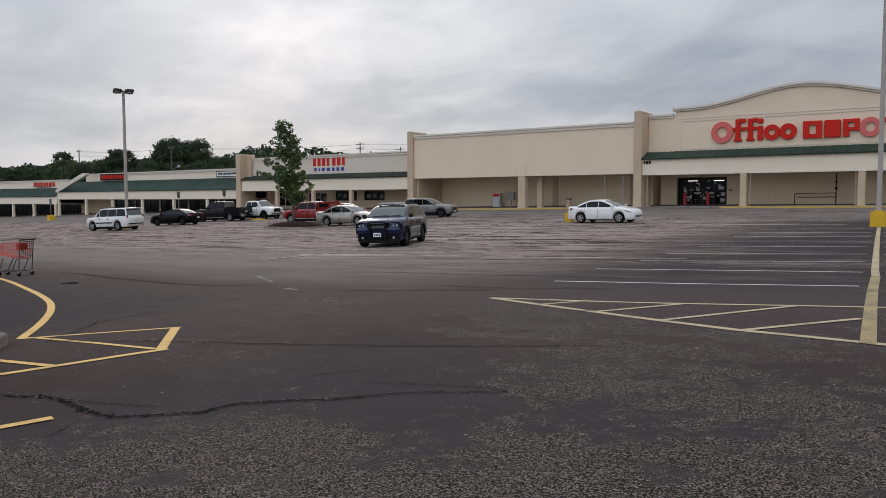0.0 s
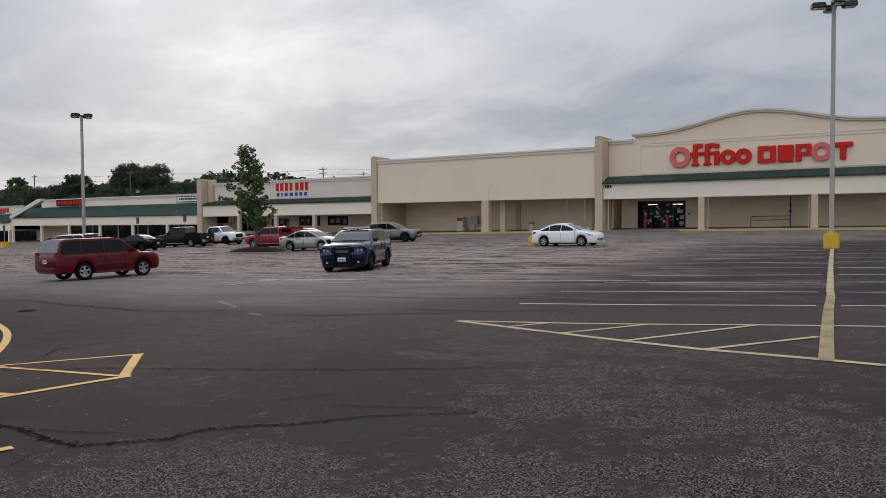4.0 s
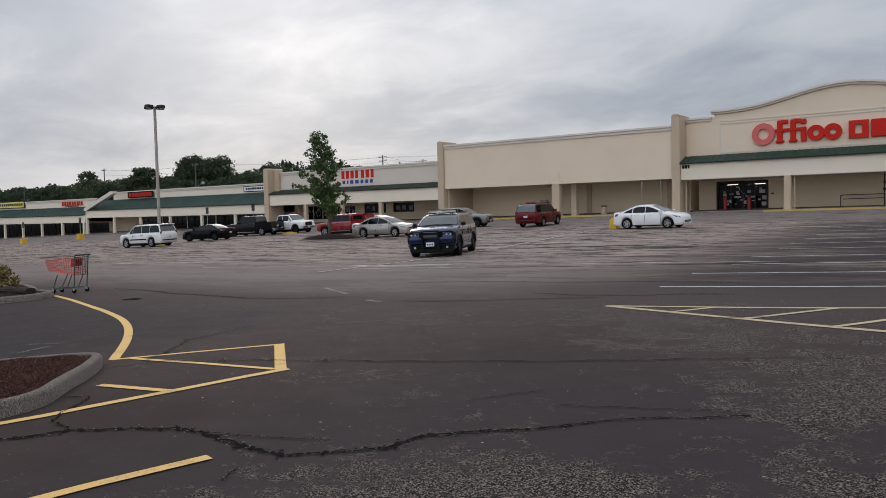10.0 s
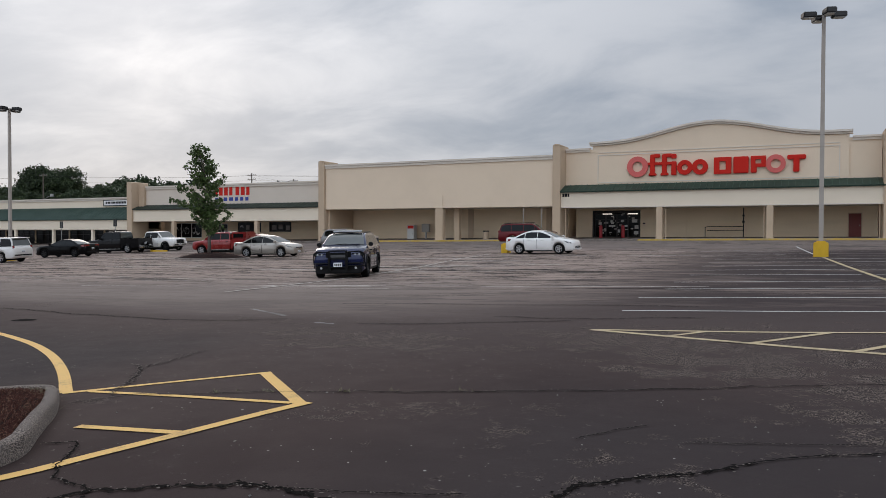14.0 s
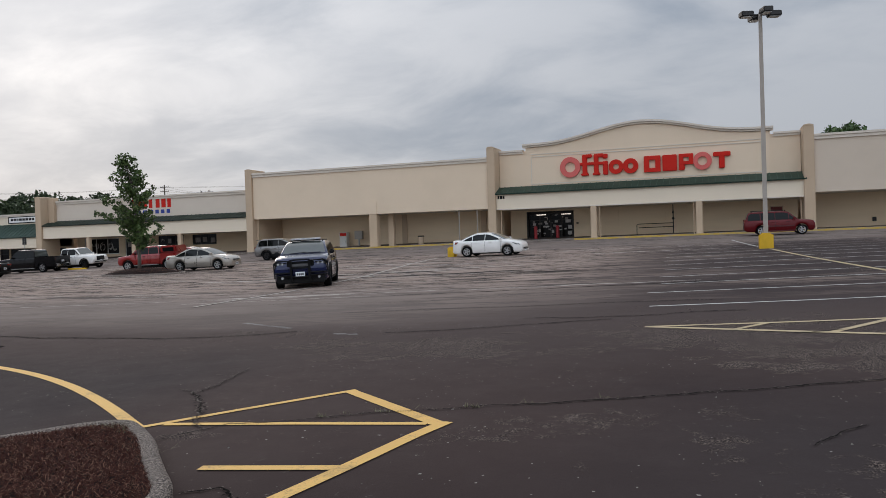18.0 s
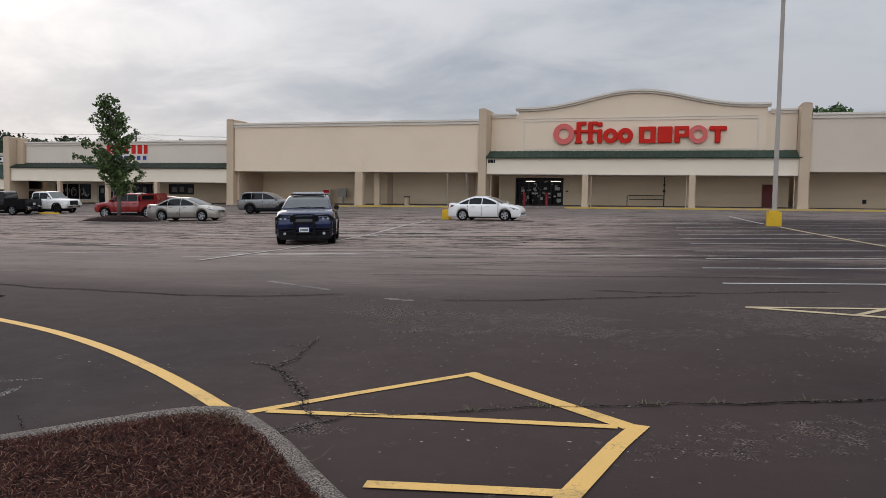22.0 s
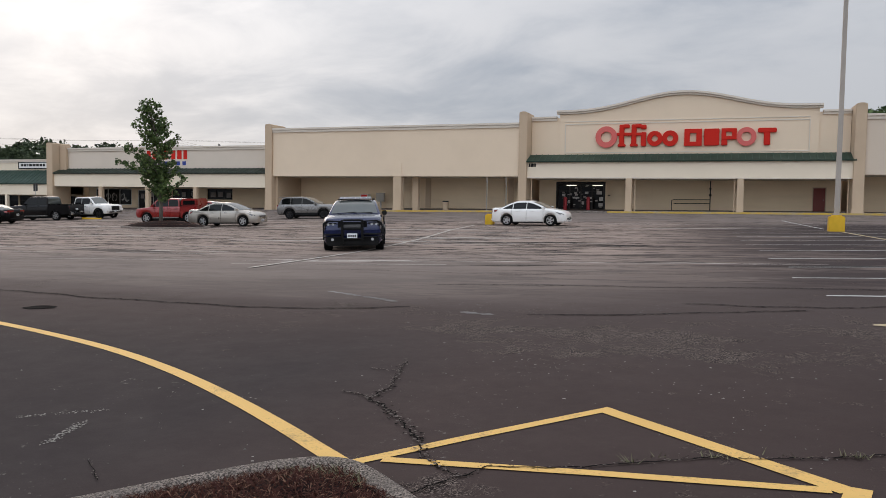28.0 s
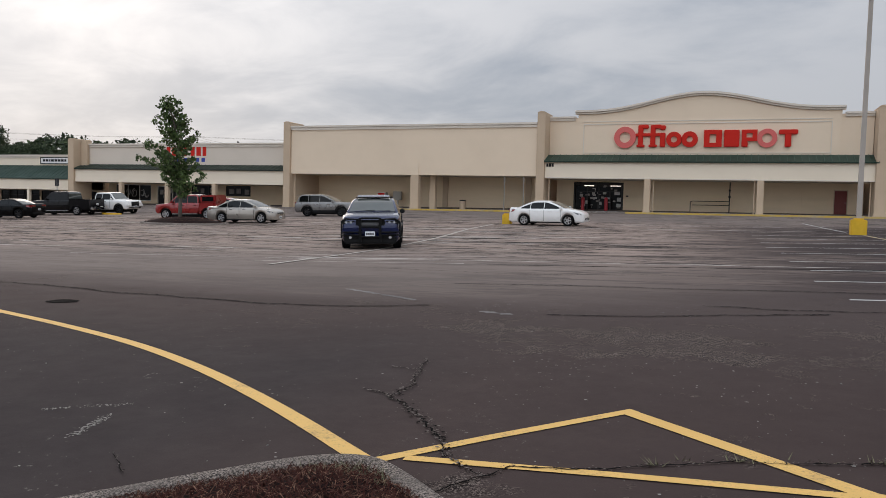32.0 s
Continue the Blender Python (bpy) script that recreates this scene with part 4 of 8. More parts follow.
great_pillar(-25.64, -24.90, 9.55, "tall tan stucco pillar between two shopfronts")
great_pillar(0.76, 1.55, 9.5, "tall tan stucco pillar at the end of the arched shop")
great_pillar(-51.73, -50.94, 9.05, "tan stucco pillar beside the blank shopfront")
great_pillar(-80.50, -79.62, 7.6, "tan stucco pillar beside the fitness shop")


def blank_shop():
    b = thing("vacant_shop", "blank cream stucco shop with a deep sheltered front", "shop building")
    x0, x1 = -50.92, -25.66
    part("front_wall", boxed(x0, FRONT, 3.88, x1, FRONT + 0.4, 8.45), M["stucco"], b)
    cornice(b, x0, x1, FRONT, 8.62, 0.42, 0.2)
    part("soffit", boxed(x0, FRONT + 0.4, 3.9, x1, BACK, 4.05), M["soffit"], b)
    wall_with_holes(b, x0, x1, -0.3, 3.9, BACK, BACK + 0.3, [])
    column(b, -37.78, -36.95, 3.86)
    part("pilaster_stub", boxed(-37.78, FRONT - 0.07, 3.862, -36.95, FRONT - 0.002, 5.1, 0.02), M["stucco"], b)
    bm = bmesh.new()
    box(bm, -36.3, FRONT + 1.2, walk_z(-36) - 0.1, -35.75, FRONT + 1.75, 3.89)
    part("inner_pillar", bm, M["stucco_tan"], b)
    for x in (-36.4, -27.9):
        part("wall_pilaster", boxed(x, BACK - 0.12, walk_z(x) - 0.1, x + 0.55, BACK - 0.002, 3.89), M["stucco_tan"], b)
    part("side_return", boxed(x0 + 0.02, FRONT + 0.41, walk_z(x0) - 0.1, x0 + 0.28, BACK - 0.003, 3.895), M["stucco_tan"], b, "tan dividing wall inside the sheltered front")
    for x in (-28.7, -26.9):
        part("downpipe", rod(bmesh.new(), (x, FRONT + 0.5, walk_z(x)), (x, FRONT + 0.5, 3.88), 0.045), M["cabinet_grey"], b)
        part("pipe_head", rod(bmesh.new(), (x, FRONT + 0.5, 3.35), (x, FRONT + 0.5, 3.86), 0.09), M["pole"], b)
    shell(b, x0, x1, 8.1)


blank_shop()


def right_shop():
    b = thing("end_shop", "plain cream stucco end shop with a recessed front", "shop building")
    x0, x1 = 1.57, 38.0
    part("front_wall", boxed(x0, FRONT, 4.05, x1, FRONT + 0.4, 8.5), M["stucco_right"], b)
    cornice(b, x0, x1, FRONT, 8.68, 0.42, 0.2)
    part("soffit", boxed(x0, FRONT + 0.4, 4.07, x1, BACK, 4.2), M["soffit"], b)
    wall_with_holes(b, x0, x1, 0.0, 4.07, BACK, BACK + 0.3, [])
    part("wall_vent", boxed(6.4, BACK - 0.1, 1.6, 6.7, BACK - 0.002, 1.95, 0.02), M["dark_frame"], b)
    column(b, 22.0, 22.7, 4.04)
    shell(b, x0, x1, 8.1)


right_shop()


def fitness_shop():
    b = thing("fitness_shop", "cream stucco fitness shop with a narrow green awning", "shop building")
    x0, x1, wall = -79.6, -51.75, 68.3
    part("upper_wall", boxed(x0, wall, 2.9, x1, wall + 0.35, 6.9), M["stucco_grey"], b)
    cornice(b, x0 + 0.5, x1, wall, 7.08, 0.4, 0.2)
    part("end_wing", boxed(x0, FRONT + 0.8, 4.3, x0 + 0.9, wall - 0.002, 7.35, 0.02), M["stucco_tan"], b)
    part("fascia", boxed(x0, FRONT, 2.72, x1, FRONT + 0.3, 4.2), M["stucco_fascia"], b)
    awning(b, x0, x1, wall - 0.01, 4.75, FRONT - 0.2, 4.2, 0.55, mats=("green_dark", "green_dark_seam"))
    part("soffit", boxed(x0, FRONT + 0.3, 2.74, x1, BACK, 2.86), M["soffit"], b)
    zb = -0.9
    holes = [(-78.5, -73.2, 0.7, 2.62), (-72.3, -69.0, zb, 2.5), (-67.4, -63.8, 1.45, 2.66), (-62.6, -59.3, 1.5, 2.66)]
    wall_with_holes(b, x0, x1, zb, 2.74, BACK, BACK + 0.3, holes)
    glazing(b, -78.5, -73.2, 0.7, 2.62, BACK + 0.05, 3, bar=0.09, frame_mat="cabinet_white")
    glazing(b, -72.3, -69.0, walk_z(-70), 2.5, BACK + 0.05, 3, "shop_door", bar=0.09, door=True, frame_mat="cabinet_white")
    glazing(b, -67.4, -63.8, 1.45, 2.66, BACK + 0.05, 3)
    glazing(b, -62.6, -59.3, 1.5, 2.66, BACK + 0.05, 3)
    # pale prints stuck on the panes: curved strokes and small sheets
    rng = random.Random(31)
    for x, z, r in ((-77.6, 1.6, 0.42), (-76.7, 1.75, 0.36), (-75.7, 1.6, 0.45), (-74.6, 1.7, 0.4), (-73.9, 1.5, 0.34), (-66.8, 2.0, 0.26), (-64.6, 2.05, 0.28)):
        for q in range(3):
            a0, n = rng.uniform(0, 6.28), 7
            pts = [(x + r * (1 - 0.25 * q) * math.cos(a0 + 0.45 * i), z + r * (1.2 - 0.25 * q) * math.sin(a0 + 0.45 * i)) for i in range(n)]
            inner = [(x + (u - x) * 0.84, z + (v - z) * 0.84) for u, v in pts]
            part("window_print", prism(bmesh.new(), pts + inner[::-1], BACK + 0.030 + 0.004 * q, BACK + 0.033 + 0.004 * q), M["poster"], b)
    for x, w, z in ((-71.9, 0.5, 1.5), (-70.7, 0.6, 1.7), (-69.6, 0.4, 1.4), (-66.1, 0.5, 1.75), (-62.2, 0.7, 1.75), (-61.2, 0.6, 1.8), (-60.1, 0.6, 1.7)):
        part("window_poster", boxed(x, BACK + 0.03, z, x + w, BACK + 0.045, z + 0.55), M["lit_goods"], b)
    for x in (-73.4, -60.8):
        column(b, x + 0.2, x + 0.68, 2.72, y1=FRONT + 0.36)
    column(b, -66.8, -66.32, 2.72, y1=FRONT + 0.36)
    s = part("sign", boxed(-67.7, wall - 0.007, 5.0, -62.2, wall - 0.003, 6.75), M["stucco_grey"], b, "flat cream sign panel with red and blue bars")
    bars(s, -67.6, -62.3, 5.72, 6.68, wall - 0.008, [0.7, 0.75, 0.75, 0.65, 0.0, 0.75, 0.8, 0.65], M["red_sign"], gap=0.32)
    bars(s, -67.45, -62.45, 5.08, 5.5, wall - 0.008, [0.6, 0.3, 0.7, 0.75, 0.6, 0.6, 0.6], M["blue_sign"], gap=0.4)
    shell(b, x0, x1, 6.6, y_roof=wall + 0.352)


fitness_shop()


def low_shops():
    """The two low units with deep green awnings."""
    b = thing("green_roofed_shop", "low shop unit with a deep green awning and dark glazed fronts", "shop building")
    x0, x1, wall = -126.0, -80.52, 69.2
    part("parapet", boxed(x0 + 5.2, wall, 3.5, x1, wall + 0.3, 5.72), M["stucco_fascia"], b)
    cornice(b, x0 + 5.2, x1, wall, 5.9, 0.36, 0.2)
    awning(b, x0 + 0.6, x1, wall - 0.01, 4.62, FRONT - 0.2, 3.02, 0.62, hip=1.4)
    bm = bmesh.new()
    prism(bm, [(x0, 2.9), (x0 + 0.6, 2.9), (x0 + 9.2, 5.55), (x0 + 9.2, 5.92), (x0 + 8.3, 5.92), (x0, 3.35)], FRONT - 0.3, FRONT + 0.35)
    part("sloping_verge", bm, M["trim"], b)
    part("end_wall", prism(bmesh.new(), [(x0 + 0.3, 2.8), (x0 + 9.0, 2.8), (x0 + 9.0, 5.7)], wall + 0.31, wall + 0.6), M["stucco_fascia"], b)
    part("fascia", boxed(x0, FRONT, 1.72, x1, FRONT + 0.3, 3.0), M["stucco_fascia"], b)
    part("soffit", boxed(x0, FRONT + 0.3, 1.74, x1, BACK, 1.86), M["soffit"], b)
    holes, x, fronts = [], x0 + 7.6, []
    for w in (7.0, 6.6, 7.2, 7.0, 6.8, 2.6):
        if x + w > x1 - 0.6:
            break
        holes.append((x, x + w - 0.3, -2.3, 1.66))
        fronts.append((x, x + w - 0.3))
        x += w
    wall_with_holes(b, x0, x1, -2.4, 1.74, BACK, BACK + 0.3, holes)
    for a, c in fronts:
        glazing(b, a, c, walk_z((a + c) / 2), 1.66, BACK + 0.05, 5, transom=1.05)
    for x in (-126.0, -117.7, -110.2, -102.4, -94.7, -87.2):
        column(b, x + 0.1, x + 0.45, 1.73, y1=FRONT + 0.3, mat="stucco_fascia")
    s = part("sign", boxed(-116.0, wall - 0.36, 4.75, -108.9, wall - 0.3, 5.75), M["black"], b, "dark sign with red bars on a bracket")
    part("sign_bracket", boxed(-112.6, wall - 0.298, 4.9, -112.2, wall - 0.003, 5.2), M["steel"], s)
    bars(s, -115.6, -109.3, 4.95, 5.55, wall - 0.363, [1, 0.9, 1, 0.9, 1.1, 1, 1, 0.8], M["red_sign"])
    s = part("sign", boxed(-87.3, wall - 0.12, 4.78, -82.6, wall - 0.003, 5.6), M["black"], b, "white framed sign with dark bars")
    part("sign_face", boxed(-87.15, wall - 0.14, 4.88, -82.75, wall - 0.121, 5.5), M["white_board"], s)
    bars(s, -86.8, -83.1, 5.08, 5.36, wall - 0.141, [0.8, 1, 0.5, 1.3, 1, 1.1, 1, 0.8], M["black"], deep=0.01)
    shell(b, x0 + 0.3, x1, 4.4, z_low=-3, y_roof=wall + 0.61)

    c = thing("low_end_shop", "low cream shop unit with a green metal awning", "shop building")
    x0, x1, wall = -178.0, -126.2, 69.2
    part("parapet", boxed(x0, wall, 2.4, x1, wall + 0.3, 4.95), M["stucco_fascia"], c)
    cornice(c, x0, x1, wall, 5.1, 0.34, 0.18)
    awning(c, x0, x1 - 0.4, wall - 0.01, 3.7, FRONT - 0.2, 2.25, 0.62)
    part("fascia", boxed(x0, FRONT, 0.95, x1, FRONT + 0.3, 2.23), M["stucco_fascia"], c)
    part("soffit", boxed(x0, FRONT + 0.3, 0.97, x1, BACK, 1.1), M["soffit"], c)
    holes = [(x0 + 3 + 8 * i, x0 + 10.4 + 8 * i, -3.6, 0.86) for i in range(6)]
    wall_with_holes(c, x0, x1, -3.6, 0.97, BACK, BACK + 0.3, holes)
    for h in holes:
        glazing(c, h[0], h[1], walk_z((h[0] + h[1]) / 2), 0.86, BACK + 0.05, 5)
    for i in range(8):
        x = x0 + 0.1 + i * 7.25
        column(c, x + 0.1, x + 0.45, 0.96, y1=FRONT + 0.3, mat="stucco_fascia")
    s = part("sign", boxed(-163.2, wall - 0.2, 3.95, -151.5, wall - 0.003, 5.3), M["black"], c, "yellow sign with black bars")
    part("sign_face", boxed(-162.9, wall - 0.22, 4.1, -151.8, wall - 0.201, 5.15), M["yellow_board"], s)
    bars(s, -162.4, -152.2, 4.4, 4.9, wall - 0.221, [1, 1, 1, 1, 1, 1, 1.1, 1, 1, 1, 1, 1, 1], M["black"], deep=0.01, gap=0.35)
    s = part("sign", boxed(-138.0, wall - 0.08, 4.0, -130.4, wall - 0.003, 4.1), M["sign_side"], c, "red sign of raised bars")
    bars(s, -137.8, -130.6, 4.1, 4.75, wall - 0.04, [1, 1, 1, 1, 1, 1, 1, 0.4, 1], M["red_sign"], heights=[1, 0.9, 0.9, 0.9, 0.9, 0.9, 0.9, 1, 0.9])
    bars(s, -136.5, -132.0, 3.8, 3.96, wall - 0.04, [1, 1, 1, 1, 1, 1], M["black"], gap=0.5)
    shell(c, x0, x1, 4.0, z_low=-4.5, y_roof=wall + 0.302)


low_shops()

# ---- road markings and cracks ----
def marks():
    Y, lab = M["yellow"], "bright yellow road marking"
    curve = [(-22.4, 10.2), (-20.5, 9.68), (-18.6, 9.08), (-17.0, 8.56), (-15.5, 8.0), (-14.4, 7.5), (-13.3, 6.9), (-12.3, 6.27), (-11.55, 5.75), (-11.05, 5.38), (-10.79, 5.19)]
    k = 0
    # rounded through its points
    K = [Vector(p) for p in curve]
    K = [2 * K[0] - K[1]] + K + [2 * K[-1] - K[-2]]
    curve = [tuple(0.5 * (2 * b + (c - a) * f + (2 * a - 5 * b + 4 * c - d) * f * f + (3 * b - a - 3 * c + d) * f**3)) for a, b, c, d in zip(K, K[1:], K[2:], K[3:]) for f in (0, 0.25, 0.5, 0.75)] + [curve[-1]]
    for pts, w in ((curve, 0.13), ([(-10.8, 5.15), (-10.24, 5.89), (-9.47, 6.85)], 0.09), ([(-9.535, 6.81), (-8.12, 5.585)], 0.13), ([(-10.6, 5.32), (-9.4, 5.46), (-8.2, 5.57)], 0.085), ([(-8.06, 5.64), (-8.17, 5.2), (-8.33, 4.35), (-8.48, 3.66), (-8.55, 3.25), (-8.74, 2.6), (-8.86, 2.2)], 0.125), ([(-9.37, 4.21), (-8.36, 4.36)], 0.10), ([(-6.13, 3.19), (-6.33, 2.47), (-6.45, 1.9), (-6.75, 0.8), (-7.3, -1.2)], 0.115)):
        k += 1
        ribbon("road_marking", pts, w, Y, 0.005 + 0.0006 * k, lab, "road marking", step=0.15, group="yellow road markings")
    # the hatched wedge and the strip that runs to the lamp base
    lab = "faded cream hatched parking wedge line"
    for pts, w in (([(-7.0, 11.56), (-3.2, 12.02), (-0.5, 12.32), (8, 13.4)], 0.115), ([(-7.0, 11.56), (-4.58, 10.66), (-2.25, 9.64), (-0.8, 9.22), (2.2, 8.4)], 0.135), ([(-5.76, 11.1), (-5.26, 11.8)], 0.1), ([(-4.62, 10.66), (-3.62, 11.98)], 0.115), ([(-3.42, 10.15), (-2.05, 12.1)], 0.115), ([(-2.22, 9.62), (-1.08, 11.05)], 0.115)):
        k += 1
        ribbon("road_marking", pts, w, M["cream_line"], 0.005 + 0.0004 * k, lab, "road marking", step=0.15, group="wedge markings")
    ribbon("road_marking", [(-1.47, 17.0), (-1.6, 18.2), (-2.18, 24.6), (-2.75, 31.0), (-3.52, 39.9)], 0.15, M["strip_pale"], 0.0125, "bleached divider strip running to the lamp base", "road marking", step=0.3)
    ribbon("road_marking", [(-0.8, 9.15), (-1.08, 12.2), (-1.28, 14.5), (-1.47, 17.0)], 0.165, M["yellow_old"], 0.012, "faded yellow divider strip in the car park", "road marking", step=0.3)
    # white stall lines, east side
    k = 0
    for y0, y1, x0 in ((14.42, 15.15, -7.17), (17.18, 17.9, -7.43), (19.8, 20.7, -7.3), (22.6, 23.4, -7.55), (26.2, 26.6, -7.6), (29.2, 29.7, -7.9), (32.2, 32.7, -8.0), (35.2, 35.7, -8.1), (38.2, 38.7, -8.2)):
        k += 1
        s = (y1 - y0) / 5.7
        ribbon("stall_line", [(x0, y0), (-1.35 - 0.09 * (y1 - 13), y1 - 0.05)], 0.11, M["white_line"], 0.006 + 0.0002 * k, "worn white parking stall line", "stall line", group="white stall lines")
        ribbon("stall_line", [(-0.95 - 0.09 * (y1 - 13), y1 + 0.02), (4.8 - 0.09 * (y1 - 13), y1 + 5.7 * s)], 0.11, M["white_line"], 0.006 + 0.0002 * k, "worn white parking stall line", "stall line", group="white stall lines")
        if k > 2:
            ribbon("stall_line", [(x0 - 8.0, y0 - 0.3), (x0 - 14.0, y0 - 1.0)], 0.09, M["white_faint"], 0.006 + 0.0002 * k, "faint old parking stall line", "stall line", group="faint stall lines")
            ribbon("stall_line", [(-22.6, y0 + 0.2), (-28.4, y0 - 0.5)], 0.09, M["white_faint"], 0.006 + 0.0002 * k, "faint old parking stall line", "stall line", group="faint stall lines")
    for y in np.arange(41.4, 52, 3.0):
        k += 1
        ribbon("stall_line", [(-9.2, y - 0.3), (-3.6, y + 0.2)], 0.09, M["white_faint"], 0.006 + 0.0002 * k, "faint old parking stall line", "stall line", group="faint stall lines")
        ribbon("stall_line", [(-3.2, y + 0.2), (2.6, y + 0.7)], 0.09, M["white_faint"], 0.006 + 0.0002 * k, "faint old parking stall line", "stall line", group="faint stall lines")
    ribbon("stall_line", [(-3.9, 43.0), (-5.0, 54.5)], 0.11, M["white_line"], 0.016, "white row line toward the shops", "stall line", step=0.6)
    ribbon("stall_line", [(-19.9, 17.6), (-20.2, 24.5), (-21.0, 32.0), (-22.2, 39.5), (-22.6, 45.0)], 0.15, M["row_line"], 0.016, "white row line beside the police car", "stall line", step=0.6)
    for x, y in ((-40, 30), (-40, 33), (-40, 36), (-46, 31), (-46, 34), (-33, 31), (-33, 34), (-50, 36), (-50, 33), (-62, 34), (-62, 31)):
        k += 1
        ribbon("stall_line", [(x - 2.8, y - 0.3), (x + 2.8, y + 0.4)], 0.1, M["white_faint"], 0.006 + 0.0001 * k, "faint old parking stall line", "stall line", group="faint stall lines")


marks()


def cracks():
    lab = "dark open crack in the asphalt"
    rng = random.Random(5)
    near = (
        ([(-8.9, 2.0), (-8.4, 2.45), (-7.9, 2.84), (-7.76, 3.1), (-7.4, 3.34), (-7.05, 3.53), (-6.68, 3.55), (-6.3, 3.5), (-5.98, 3.45), (-5.68, 3.47)], 0.078),
        ([(-5.68, 3.47), (-5.4, 3.68), (-5.12, 3.92), (-5.12, 4.25), (-4.82, 4.5), (-4.5, 4.74)], 0.07), ([(-4.5, 4.74), (-4.18, 5.1)], 0.06),
        ([(-4.18, 5.1), (-3.91, 5.3), (-3.2, 5.66)], 0.035),
        ([(-6.85, 3.56), (-6.33, 3.64), (-6.04, 3.74), (-5.66, 3.88)], 0.024),
        ([(-5.75, 3.12), (-5.71, 3.03), (-5.63, 2.9)], 0.018),
        ([(-9.15, 3.72), (-8.93, 3.86), (-8.69, 3.62), (-8.52, 3.38), (-8.3, 3.2), (-7.8, 3.1)], 0.034),
        ([(-10.25, 4.8), (-10.2, 5.0), (-10.05, 5.2), (-9.98, 5.39), (-9.75, 5.43), (-9.45, 5.53), (-9.22, 5.7), (-8.91, 5.85), (-8.53, 5.98), (-8.16, 6.1), (-7.69, 6.28)], 0.026),
        ([(-7.69, 6.28), (-7.18, 6.45), (-6.14, 6.88), (-5.1, 7.3), (-4.35, 7.68)], 0.042), ([(-4.35, 7.68), (-3.7, 7.89), (-2.9, 8.1)], 0.034),
        ([(-11.59, 8.05), (-11.42, 7.5), (-11.29, 7.0)], 0.03), ([(-11.29, 7.0), (-11.29, 6.6), (-11.04, 6.34), (-10.72, 5.99), (-10.5, 5.7)], 0.062), ([(-10.5, 5.7), (-10.36, 5.42), (-10.2, 5.27), (-10.06, 5.17)], 0.035),
        ([(-11.6, 6.75), (-11.29, 6.62)], 0.03), ([(-11.75, 7.62), (-11.42, 7.58)], 0.015),
        ([(-4.68, 5.41), (-4.33, 5.5), (-3.79, 5.65), (-3.42, 5.75), (-3.2, 5.66)], 0.02), ([(-2.97, 5.5), (-2.6, 5.64)], 0.018),
        ([(-5.4, 5.25), (-5.18, 5.63), (-5.0, 5.85)], 0.022), ([(-12.28, 4.78), (-12.12, 4.66), (-11.95, 4.52)], 0.01),
    )
    across = (
        ([(-22.4, 11.95), (-20.2, 11.78), (-18.6, 11.5), (-16.8, 11.36), (-15.1, 11.22), (-14.13, 11.36), (-13.1, 11.82)], 0.075),
        ([(-13.8, 14.78), (-12.1, 15.0), (-10.0, 15.06), (-8.2, 15.3), (-5.86, 15.28)], 0.065),
        ([(-11.2, 11.42), (-10.3, 11.56), (-9.37, 11.93), (-8.28, 12.38), (-7.61, 12.62)], 0.065),
        ([(-9.2, 12.98), (-7.88, 12.94), (-6.9, 13.06), (-6.23, 13.4), (-5.5, 13.46)], 0.065),
        ([(-5.04, 10.65), (-4.37, 10.93)], 0.05), ([(-17.5, 17.6), (-13.5, 17.0), (-9.0, 17.6)], 0.04),
    )

    def crooked(pts, seed):
        """Kinks put into a line at ever smaller steps."""
        r, line = random.Random(seed), [Vector(p) for p in pts]
        for _ in range(3):
            out = [line[0]]
            for p, q in zip(line, line[1:]):
                d = q - p
                if d.length > 0.22:
                    out.append(p.lerp(q, r.uniform(0.4, 0.6)) + Vector((-d.y, d.x)) * r.uniform(-0.07, 0.07) / max(1.0, d.length))
                out.append(q)
            line = out
        return [tuple(p) for p in line]

    runs = [(crooked(pts, 40 + i), w) for i, (pts, w) in enumerate(near + across)]

    def walk_line(pts):
        out = []
        for a, b in zip(pts, pts[1:]):
            n = max(1, int(math.dist(a, b) / 0.03))
            out += [(a[0] + (b[0] - a[0]) * k / n, a[1] + (b[1] - a[1]) * k / n) for k in range(n)]
        return out

    crumbs = {"crack": ([], []), "patchy": ([], [])}
    for i, (pts, w) in enumerate(runs):
        # the crack beyond the hatching has crumbled into rubble
        crumbled = pts[0][0] < -10.4 and 5 < pts[0][1] < 9
        ribbon("asphalt_crack", pts, w * (0.2 if crumbled else 0.5), M["crack"], 0.0112, lab, "crack", step=0.03, rough=0.22 * w + 0.004, seed=i, group="asphalt cracks")
        # broken edges: dark bits close to the crack, pale grit farther out
        for x, y in walk_line(pts):
            for key, chance, spread, size in (("patchy", 1.2 if crumbled else 0.0, w * 0.5, 0.013), ("crack", 1.1 if crumbled else 0.0, w * 0.6, 0.012), ("crack", 0.8, w * 0.5, 0.25 * w + 0.004), ("crack", 0.5, w * 0.9, 0.007), ("patchy", 0.75, w * 0.95, 0.006), ("patchy", 0.4, w * 0.55, 0.1 * w + 0.006)):
                if rng.random() > chance:
                    continue
                verts, faces = crumbs[key]
                cx, cy, k, n = x + rng.gauss(0, spread), y + rng.gauss(0, spread * 0.7), len(verts), rng.randint(4, 6)
                t0 = rng.uniform(0, 6.28)
                for q in range(n):
                    r, a = size * rng.uniform(0.3, 1.3), t0 + 6.28 * q / n
                    vx, vy = cx + r * math.cos(a), cy + r * math.sin(a) * 0.8
                    verts.append((vx, vy, G(vx, vy) + (0.0108 if key == "crack" else 0.0135)))
                faces.append(tuple(range(k, k + n)))
